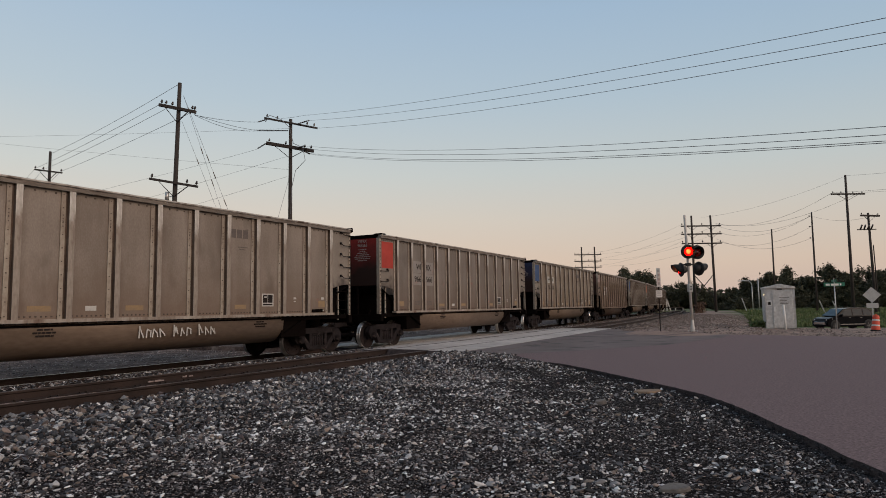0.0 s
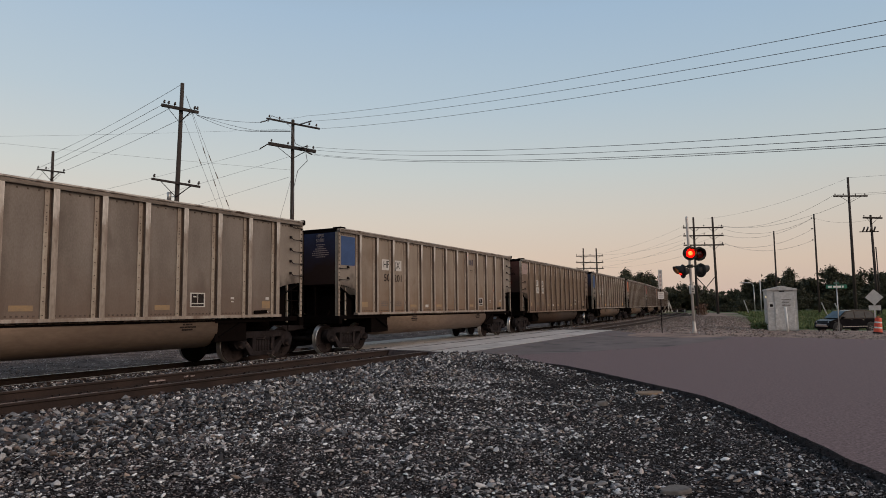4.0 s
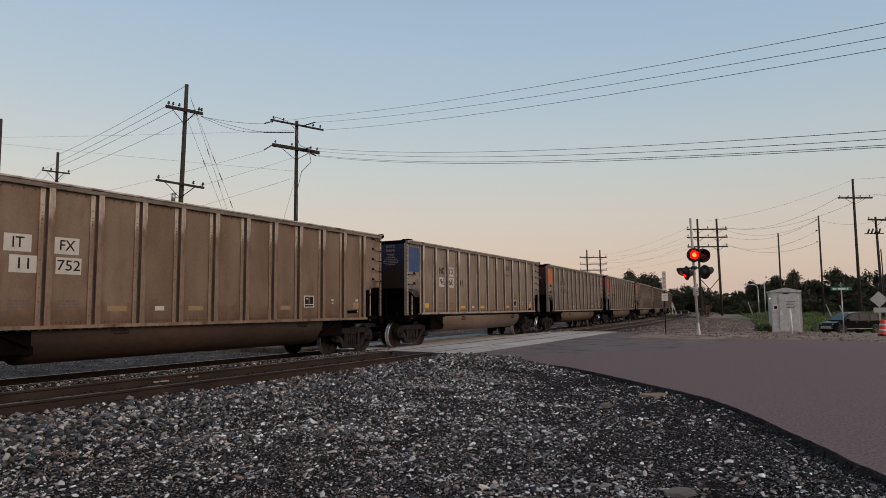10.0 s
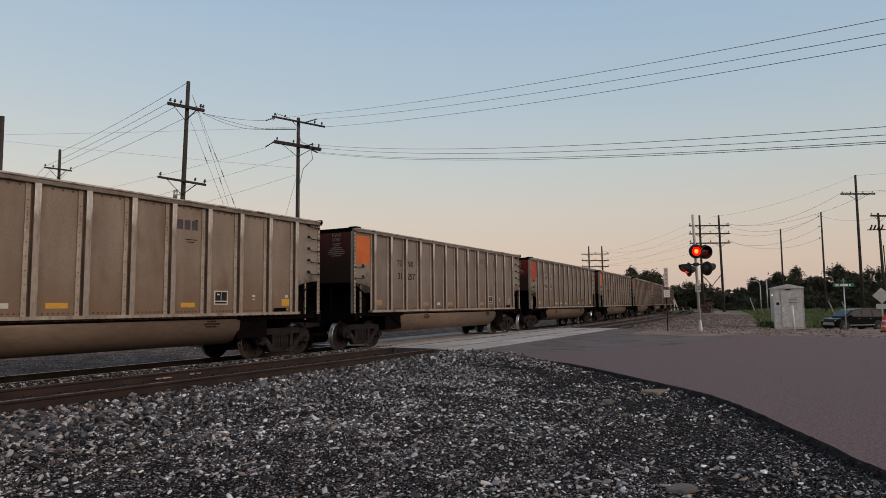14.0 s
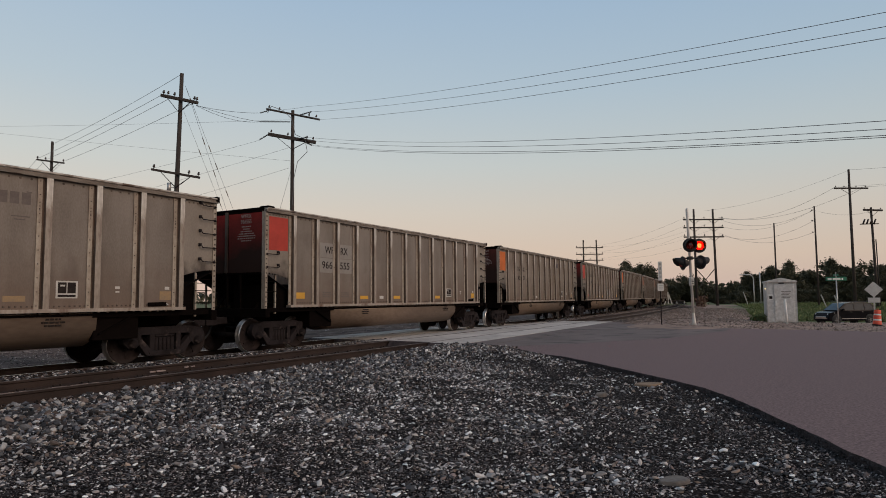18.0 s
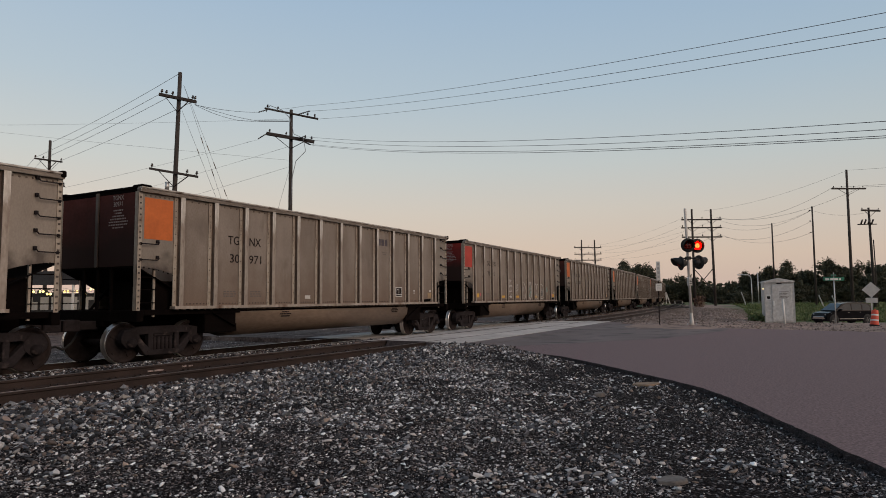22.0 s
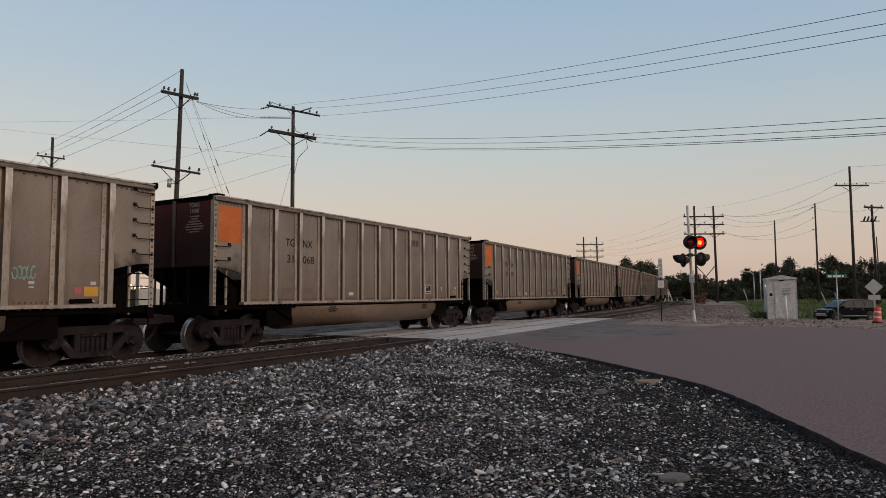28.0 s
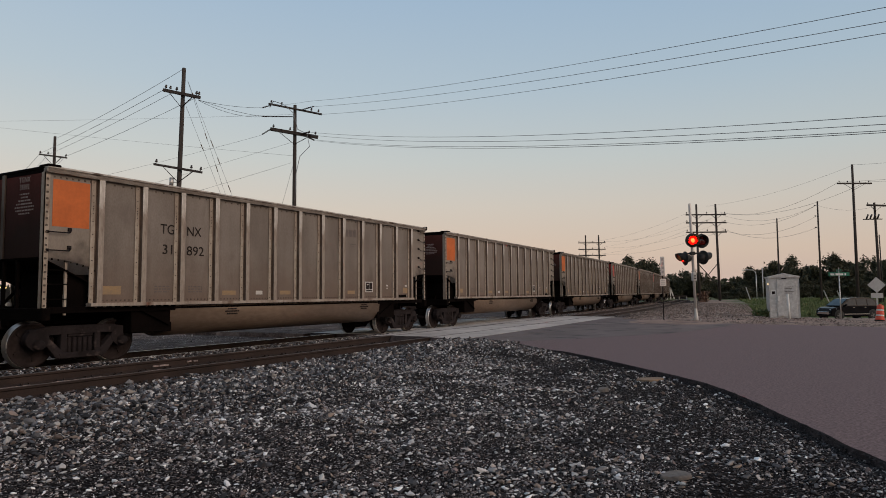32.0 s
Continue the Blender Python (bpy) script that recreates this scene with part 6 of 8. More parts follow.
def motions():
    ticks = [k * 0.5 for k in range(65)]
    turns = [k * 0.1 for k in range(321)]
    for i, car in enumerate(TRAIN):
        walk(car, [(t, car_pose(i, t)) for t in ticks])
        for truck in [c for c in car.children if c.name.startswith("truck")]:
            x = truck.location.x
            rows = []
            for t in ticks[::4]:
                s = CAR_0 + i * CAR_PITCH - run(t) + x
                h = math.degrees(float(np.interp(s, S, TH))) - math.degrees(car_pose(i, t).to_euler().z)
                rows.append((t, pose(x, 0, 0, 0, 0, (h + 180) % 360 - 180)))
            walk(truck, rows)
            for k, axle in enumerate(c for c in truck.children if c.name.startswith("wheelset")):
                ax = axle.location.x
                walk(axle, [(t, pose(ax, 0, 0.4572) @ Matrix.Rotation(-run(t) / 0.4572 + i + k, 4, "Y")) for t in turns])
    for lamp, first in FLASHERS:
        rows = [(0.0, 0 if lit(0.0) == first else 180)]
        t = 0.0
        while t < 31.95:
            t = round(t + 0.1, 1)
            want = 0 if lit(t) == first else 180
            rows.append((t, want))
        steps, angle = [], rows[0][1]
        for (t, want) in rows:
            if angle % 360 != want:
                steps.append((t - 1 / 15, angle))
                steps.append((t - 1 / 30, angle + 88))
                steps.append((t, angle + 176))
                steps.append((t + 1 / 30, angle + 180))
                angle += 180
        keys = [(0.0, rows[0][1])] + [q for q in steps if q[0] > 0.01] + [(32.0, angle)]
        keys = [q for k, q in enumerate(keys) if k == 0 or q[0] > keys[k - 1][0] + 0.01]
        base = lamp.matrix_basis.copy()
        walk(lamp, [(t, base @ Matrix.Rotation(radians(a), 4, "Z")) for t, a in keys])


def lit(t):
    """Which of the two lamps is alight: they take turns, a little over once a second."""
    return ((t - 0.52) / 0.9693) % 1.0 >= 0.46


# ------------------------------------------------------------------ poles and wires
def insulator_mesh():
    bm = bmesh.new()
    lathe(bm, [(0.02, 0.0), (0.02, 0.06), (0.075, 0.07), (0.08, 0.13), (0.045, 0.15), (0.06, 0.17), (0.055, 0.21), (0.02, 0.23)], "Z", 10)
    return mesh_of(bm, "insulator", INSUL)


INSULATOR = insulator_mesh()


def make_pole(x, y, top, base, r, arms, label, turn=0.0, lean=(0, 0), extras=()):
    """A timber pole: arms are (height, left reach, right reach, tilt, thickness, insulator places, braced)."""
    root = thing("utility_pole", label, "utility pole", "poles along the line", at=pose(x, y, base, lean[0], lean[1], turn))
    h = top - base
    bm = bmesh.new()
    rod(bm, (0, 0, -0.4), (0, 0, h), r * 1.15, 12, r * 0.74)
    part("shaft", bm, POLE, root)
    for z, a, b, tilt, thick, spots, braced in arms:
        z -= base
        bm = bmesh.new()
        m = Matrix.Translation((0, -r - 0.03, z)) @ Matrix.Rotation(radians(tilt), 4, "Y")
        box(bm, -a, b, -thick * .45, thick * .45, -thick / 2, thick / 2, m)
        part("crossarm", bm, POLE, root, bevel=0.01)
        for k in spots:
            part("insulator", INSULATOR, None, root, at=m @ Matrix.Translation((k, 0, thick / 2)) @ Matrix.Diagonal((0.8, 0.8, 0.95, 1)))
        if braced:
            for e in (-1, 1):
                bm = bmesh.new()
                q = m @ Vector((e * min(a, b) * 0.62, -thick * .5, -thick / 2))
                beam(bm, (0, -r, z - 0.7), q, 0.045, 0.03)
                part("arm_brace", bm, TRUCK, root)
    for fn in extras:
        fn(root)
    return root


def wire(p, q, sag=0.6, r=0.014, label="thin dark overhead wire", n=20, group="overhead wires"):
    """A hanging conductor between two points."""
    p, q = Vector(p), Vector(q)
    bm = bmesh.new()
    pts = [p.lerp(q, i / n) - Vector((0, 0, sag * 4 * (i / n) * (1 - i / n))) for i in range(n + 1)]
    rings = []
    for i, v in enumerate(pts):
        d = (pts[min(i + 1, n)] - pts[max(i - 1, 0)]).normalized()
        a = d.cross(Vector((0, 0, 1)))
        a = a.normalized() if a.length > 1e-3 else Vector((1, 0, 0))
        b = d.cross(a)
        rings.append([bm.verts.new(v + (a * math.cos(k * 2.0944) + b * math.sin(k * 2.0944)) * r) for k in range(3)])
    for u, w in zip(rings, rings[1:]):
        for k in range(3):
            bm.faces.new((u[k], u[(k + 1) % 3], w[(k + 1) % 3], w[k]))
    return solid("wire", bm, WIRE, label, "wire", group)


def strain(root, p, q):
    bm = bmesh.new()
    rod(bm, p, q, 0.02, 6)
    p, q = Vector(p), Vector(q)
    for i in range(6):
        a, b = p.lerp(q, i / 6), p.lerp(q, (i + .75) / 6)
        rod(bm, a, b, 0.055, 8, 0.03)
    part("strain_insulator", bm, INSUL, root)


def make_poles():
    def can(root):
        bm = bmesh.new()
        rod(bm, (-0.34, -0.1, 7.2), (-0.34, -0.1, 7.62), 0.10, 12)
        beam(bm, (-.34, -.1, 7.4), (0, -.05, 7.4), .04, .04)
        part("junction_can", bm, GALV, root)

    def tops_b(root):
        for a, b in (((-1.3, -.3, 13.38), (-1.95, -.4, 13.16)), ((.55, -.3, 13.05), (1.26, -.35, 13.24)), ((1.0, -.3, 12.9), (1.62, -.35, 12.74)),
                     ((-1.4, -.3, 11.86), (-1.98, -.3, 11.5)), ((.45, -.3, 11.5), (.93, -.35, 11.63)), ((.7, -.3, 11.4), (1.1, -.35, 11.42)), ((.9, -.3, 11.3), (1.3, -.35, 11.1))):
            strain(root, (a[0], a[1], a[2] + 0.2), (b[0], b[1], b[2] + 0.2))
        bm = bmesh.new()
        pts = [Vector((-1.5, -.3, 13.4)), Vector((-1.2, -.5, 13.75)), Vector((-.5, -.4, 13.5)), Vector((.0, -.35, 13.0)), Vector((.25, -.35, 12.0)), Vector((.85, -.4, 11.7)), Vector((1.0, -.4, 10.9)), Vector((.4, -.35, 10.3)), Vector((.15, -.3, 9.2)), Vector((.1, -.3, 7.6))]
        for p, q in zip(pts, pts[1:]):
            rod(bm, p, q, 0.018, 5)
        part("jumper", bm, WIRE, root)
        bm = bmesh.new()
        beam(bm, (-1.95, -.4, 12.81), (-.1, -.2, 12.84), .05, .05)
        part("strain_bar", bm, TRUCK, root)

    far_side = -0.36
    make_pole(-13.30, 32, 12.84, far_side, 0.125, [(11.48, 0.95, 0.95, 11, 0.15, (-.85, -.62, -.3, .72, .85), True), (7.72, 1.25, 1.2, 9, 0.11, (-1.15, .62, 1.1), True)],
              "tall dark timber pole with two crossarms", lean=(0, 1.35), extras=(can,))
    make_pole(-9.25, 40, 13.26, far_side, 0.135, [(12.98, 1.65, 1.75, 12, 0.11, (-1.5, -.85, 1.05, 1.5), False), (11.45, 1.5, 1.5, 10.5, 0.2, (-1.35, -.3, .9, 1.3), True)],
              "tall dark timber pole with many strain insulators", extras=(tops_b,))
    make_pole(-29.05, 48, 13.42, far_side, 0.13, [(11.9, 1.05, 1.05, 8, 0.11, (-1.0, -.4, .95), True), (10.05, 1.3, 1.3, 5, 0.11, (-1.2, -.3, .3, 1.2), True)], "dark timber pole with two crossarms beyond the tracks")
    make_pole(-16.70, 23.9, 8.69, far_side, 0.105, [], "short dark timber pole beside the tracks")
    # beyond the crossing
    make_pole(44.2, 70, 15.06, -0.2, 0.15, [(12.95, 1.8, 1.9, 0, 0.16, (-1.6, -.7, .6, 1.6), True)], "tall timber pole with one crossarm at the road", lean=(0, 0.4))
    make_pole(48.95, 85, 13.13, -0.2, 0.125, [], "timber pole with side insulators", lean=(0, .2), extras=(lambda r: [part("insulator", INSULATOR, None, r, at=Matrix.Translation((-.22, 0, z)) @ Matrix.Rotation(radians(-90), 4, "Y")) for z in (12.8, 11.4, 9.9)],))
    make_pole(53.8, 105, 13.18, -0.2, 0.14, [], "bare dark timber pole among trees", lean=(0, .2))

    def cutouts(root):
        for k in range(4):
            bm = bmesh.new()
            rod(bm, (-1.2 + k * .42, -.2, 9.75), (-1.05 + k * .42, -.4, 10.35), 0.09, 8)
            part("cutout_fuse", bm, INSUL, root)
        bm = bmesh.new()
        beam(bm, (-1.5, -.15, 9.8), (.7, -.15, 9.8), .09, .1)
        part("fuse_arm", bm, POLE, root)
        bm = bmesh.new()
        rod(bm, (.25, -.1, -0.3), (.25, -.1, 8.0), 0.06, 8)
        part("conduit", bm, POLE, root)
    make_pole(49.95, 75, 11.55, -0.2, 0.155, [(11.2, 1.0, 1.2, 3, 0.2, (-.9, 1.0), True)], "timber pole with fuses and a riser", lean=(0, -.7), extras=(cutouts,))
    # two-legged line poles
    for (xa, xb, y, top, levels, r, name) in ((38.95, 41.9, 100, 14.9, (13.25, 12.0, 10.55), 0.2, "near"), (32.64, 35.64, 150, 14.7, (12.9, 11.4, 10.0), 0.22, "far")):
        root = thing("twin_pole", "two-legged timber line pole with three crossarms", "utility pole", "poles along the line", at=(xa, y, -0.3))
        for dx in (0, xb - xa):
            bm = bmesh.new()
            rod(bm, (dx * 1.06, 0, -0.2), (dx, 0, top + .3), r * 1.05, 10, r * .7)
            part("shaft", bm, POLE, root)
        for z in levels:
            bm = bmesh.new()
            box(bm, -1.75, xb - xa + 1.5, -.3, -.16, z + .3 - .1, z + .3 + .1)
            part("crossarm", bm, POLE, root)
            for k in (-1.6, (xb - xa) / 2, xb - xa + 1.3):
                part("insulator", INSULATOR, None, root, at=Matrix.Translation((k, -.23, z + .4)) @ Matrix.Diagonal((1.2, 1.2, 1.5, 1)))
            for dx in (0, xb - xa):
                for e in (-1, 1):
                    bm = bmesh.new()
                    beam(bm, (dx, -.22, z - .35), (dx + e * .75, -.22, z + .22), .07, .05)
                    part("arm_brace", bm, POLE, root)
        if name == "near":
            for a, b in (((0, 0, 2.6), (xb - xa, 0, 6.0)), ((xb - xa, 0, 2.6), (0, 0, 6.0))):
                bm = bmesh.new()
                beam(bm, a, b, .1, .1)
                part("cross_brace", bm, POLE, root)
    # stubs and guys by the grass
    for x, y, dx, h in ((46.0, 78, .8, 1.5), (49.9, 82, .7, 1.4), (52.3, 74, .8, 1.3), (43.2, 92, .8, 2.0)):
        bm = bmesh.new()
        rod(bm, (x, y, -.5), (x - dx, y, h), .07, 6)
        solid("guy_guard", bm, GALV, "slanting pale guy guard in the grass", "guy guard", "guy guards")


def make_wires():
    # up to the near span over the road
    wire((-9.79, 39.7, 13.23), (-8.34, 39.7, 13.41), 0.02, 0.0085)
    for a, z, sag in (((-8.34, 39.7, 13.41), 7.21, .26), ((-7.99, 39.7, 13.08), 6.91, .28), ((-7.63, 39.7, 12.58), 6.67, .27), ((-8.32, 39.7, 11.47), 4.93, .37), ((-8.22, 39.7, 11.29), 4.76, .39), ((-8.04, 39.7, 11.0), 4.63, .39), ((-7.9, 39.7, 10.93), 4.59, .40)):
        # carried on past the road in the same line
        p, q = Vector(a), Vector((9.2 if z > 6 else 9.03, 13.0, z))
        end = p + (q - p) * 1.5
        end.z += sag * 4 * 1.5 * 0.5 + (z - q.z)
        wire(p, end, sag * 1.5 ** 2, 0.0085, n=30)
    # between the two tall poles
    for a, b, sag in (((-12.15, 31.8, 11.12), (-11.2, 39.6, 13.0), .10), ((-12.18, 31.8, 11.16), (-11.2, 39.6, 12.46), .10), ((-12.15, 31.8, 11.12), (-11.2, 39.6, 12.44), .26)):
        wire(a, b, sag, 0.012)
    # away to the left from the first pole
    for a, b, sag in (((-13.0, 32, 12.8), (-28.9, 48, 13.3), .15), ((-13.85, 31.8, 11.7), (-30.0, 47.8, 12.1), .1), ((-13.3, 31.8, 11.6), (-29.4, 47.8, 12.0), .1), ((-12.2, 31.8, 11.3), (-28.1, 47.8, 11.85), .1),
                      ((-30.0, 47.8, 12.1), (-60, 82, 12.0), .6), ((-29.4, 47.8, 12.0), (-59, 82, 12.0), .6), ((-28.1, 47.8, 11.85), (-58, 82, 11.8), .6)):
        wire(a, b, sag, 0.014)
    # two lines that cross behind
    wire((-9.3, 39.8, 12.62), (-52, 48.5, 15.0), 0.25, 0.007)
    wire((-9.3, 39.8, 10.02), (-52, 48.5, 16.6), 0.2, 0.007)
    wire((-11.23, 39.8, 11.34), (-30.14, 52, 10.58), 0.1, 0.009)
    wire((-9.4, 39.8, 10.86), (-30.1, 52, 8.75), 0.1, 0.009)
    wire((-9.4, 39.8, 9.58), (-30.0, 52, 7.07), 0.1, 0.009)
    # guys of the first pole, with their links
    for x0, z0, x1, links in ((-12.86, 10.9, -8.6, (.17, .40, .62)), (-12.8, 12.2, -8.8, (.21, .34, .50, .68)), (-12.8, 12.2, -8.1, (.05, .24, .31, .42, .56))):
        p, q = Vector((x0, 32, z0)), Vector((x1, 33, -.3))
        wire(p, q, 0.0, 0.008, "thin guy wire with dark strain links")
        for k in links:
            bm = bmesh.new()
            rod(bm, p.lerp(q, k), p.lerp(q, k + .026), 0.024, 6)
            solid("guy_link", bm, INSUL, "dark strain link on a guy wire", "insulator", "guy links")
    wire((-9.3, 40, 9.6), (-12.2, 41, 0), 0.0, 0.011, "thin dark guy wire of the pole")
    # along the twin poles and on to the right-hand poles
    for z1, z2, k in ((13.2, 12.9, -1.6), (12.0, 11.4, -1.6), (10.6, 10.0, -1.6), (13.2, 12.9, 4.3), (12.0, 11.4, 4.3), (10.6, 10.0, 4.3)):
        wire((38.95 + k, 99.8, z1 + .3), (32.64 + k, 149.8, z2 + .3), 1.2, 0.012)
    for z1, (x2, y2, z2) in ((13.6, (42.6, 69.8, 13.1)), (13.5, (45.6, 69.8, 13.1)), (12.3, (48.75, 84.8, 12.6)), (10.9, (48.75, 84.8, 11.2)), (13.3, (48.75, 84.8, 12.6)), (11.2, (48.75, 84.8, 9.7))):
        wire((42.6, 99.8, z1), (x2, y2, z2), 1.5, 0.016)
    for a, b in (((42.6, 69.8, 13.1), (60, 50, 13.6)), ((45.8, 69.8, 13.1), (64, 50, 13.5)), ((44.2, 70, 15.0), (62, 50, 15.2)), ((44.2, 70, 14.9), (40.5, 100, 14.6)), ((48.75, 84.8, 12.6), (51, 75, 11.4))):
        wire(a, b, 0.7, 0.012)


# ------------------------------------------------------------------ the crossing signal
FLASHERS = []


def light_head(mast, m):
    """One flashing lamp on the mast: round backing, hood, red lens, turning lamp."""
    bm = bmesh.new()
    lathe(bm, [(0.0, 0.035), (0.29, 0.03), (0.305, 0.0), (0.29, -0.012), (0.0, -0.012)], "Y", 28)
    head = part("signal_head", bm, BLACK, mast, "black round signal backing", m)
    bm = bmesh.new()
    lathe(bm, [(0.05, 0.26), (0.12, 0.24), (0.175, 0.12), (0.18, 0.0)], "Y", 20)
    part("lamp_case", bm, BLACK, head)
    bm = bmesh.new()                      # long cut-away hood
    n = 22
    rows = []
    for i in range(n + 1):
        a = radians(-35) + radians(250) * i / n
        reach = 0.36 * math.sin(math.pi * i / n) ** 0.5 + 0.04
        c, s = math.cos(a), math.sin(a)
        rows.append([bm.verts.new((c * .213, -.012, s * .213)), bm.verts.new((c * .217, -reach, s * .217)), bm.verts.new((c * .225, -reach, s * .225)), bm.verts.new((c * .225, -.012, s * .225))])
    for p, q in zip(rows, rows[1:]):
        for k in range(3):
            f = bm.faces.new((p[k], q[k], q[k + 1], p[k + 1]))
            f.smooth = True
    part("hood", bm, BLACK, head)
    bm = bmesh.new()
    lathe(bm, [(0.0, -0.098), (0.10, -0.088), (0.188, -0.066)], "Y", 26)
    ring = bmesh.new()
    lathe(ring, [(0.212, -0.012), (0.212, -0.066), (0.186, -0.066), (0.186, -0.050), (0.205, -0.045), (0.205, -0.012)], "Y", 26)
    part("bezel", ring, BLACK, head)
    lens = part("lens", bm, RED_LENS, head, "red glass lens")
    lens.visible_shadow = False
    return head


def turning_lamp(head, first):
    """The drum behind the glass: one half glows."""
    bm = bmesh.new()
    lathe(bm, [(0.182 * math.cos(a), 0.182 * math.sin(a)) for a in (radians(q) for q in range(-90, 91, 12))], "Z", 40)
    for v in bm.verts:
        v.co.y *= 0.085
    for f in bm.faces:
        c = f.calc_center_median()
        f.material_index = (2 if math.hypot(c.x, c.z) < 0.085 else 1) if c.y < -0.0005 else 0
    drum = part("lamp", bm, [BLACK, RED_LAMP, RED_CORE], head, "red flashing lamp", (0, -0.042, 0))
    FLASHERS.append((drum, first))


def make_signal():
    bx, by, bz = 10.74, 28.0, 0.13
    root = thing("crossing_signal", "silver railway crossing signal mast with red flashing lamps", "crossing signal", at=pose(bx, by, bz, 0, -1.4, 0))
    bm = bmesh.new()
    lathe(bm, [(0.056, 0.3), (0.056, 5.05), (0.05, 5.08), (0.0, 5.1)], "Z", 16)
    part("mast", bm, SILVER, root)
    bm = bmesh.new()
    box(bm, -0.17, 0.17, -0.17, 0.17, 0, 0.06)
    lathe(bm, [(0.10, 0.06), (0.095, 0.22), (0.075, 0.36), (0.066, 0.55), (0.058, 0.57)], "Z", 8)
    part("base", bm, SILVER, root, bevel=0.008)
    for dx in (-0.135, 0.135):
        for dy in (-0.135, 0.135):
            bm = bmesh.new()
            rod(bm, (dx, dy, 0.07), (dx, dy, 0.13), 0.025, 6)
            part("bolt", bm, GALV, root)
    bm = bmesh.new()
    box(bm, -.075, .075, -.13, .10, 1.75, 2.1)
    part("junction_box", bm, SILVER, root, bevel=0.01)
    bm = bmesh.new()
    box(bm, -.06, .06, -.14, -.132, 1.80, 2.05)
    part("notice", bm, DECAL, root, "small pale notice with dark lines")
    bm = bmesh.new()
    for k in range(3):
        box(bm, -.045, .045, -.146, -.141, 1.83 + k * .07, 1.86 + k * .07)
    part("notice_lines", bm, LETTER, root)
    # crossarms of the two pairs
    bm = bmesh.new()
    rod(bm, (-.02, .09, 3.46), (.62, .09, 3.43), .03, 10)
    rod(bm, (-.62, .02, 2.93), (.62, .02, 2.93), .035, 10)
    box(bm, -.09, .09, -.1, .1, 2.86, 3.0)
    box(bm, -.09, .09, -.1, .1, 3.38, 3.52)
    part("light_arm", bm, BLACK, root)
    heads = []
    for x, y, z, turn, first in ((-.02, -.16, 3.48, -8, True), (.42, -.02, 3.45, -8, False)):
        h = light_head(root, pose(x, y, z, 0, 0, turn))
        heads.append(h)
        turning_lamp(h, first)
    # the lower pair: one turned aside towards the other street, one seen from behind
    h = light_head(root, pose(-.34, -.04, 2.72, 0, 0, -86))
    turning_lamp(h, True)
    light_head(root, pose(.46, .02, 2.74, 0, 0, 118))
    # narrow upright board on its own thin post
    s = thing("track_sign", "narrow white upright sign on a thin post", "sign", at=pose(9.70, 29.0, 0.08, 0, 0, 8))
    bm = bmesh.new()
    rod(bm, (0, .03, -.2), (0.0, .03, 2.75), .022, 6)
    part("post", bm, TRUCK, s)
    bm = bmesh.new()
    box(bm, -.09, .09, -.012, .012, 2.06, 2.90)
    part("board", bm, WHITE, s)
    bm = bmesh.new()
    for k in range(4):
        box(bm, -.05, .05, -.018, -.013, 2.16 + k * .19, 2.27 + k * .19)
    part("board_marks", bm, GALV, s, "grey unreadable characters")
    bm = bmesh.new()
    box(bm, -.14, .14, -.012, .012, 1.60, 1.92)
    part("lower_board", bm, WHITE, s)
    bm = bmesh.new()
    for k in range(3):
        box(bm, -.09, .09, -.018, -.013, 1.66 + k * .08, 1.70 + k * .08)
    part("board_marks", bm, GALV, s, "grey unreadable lines")


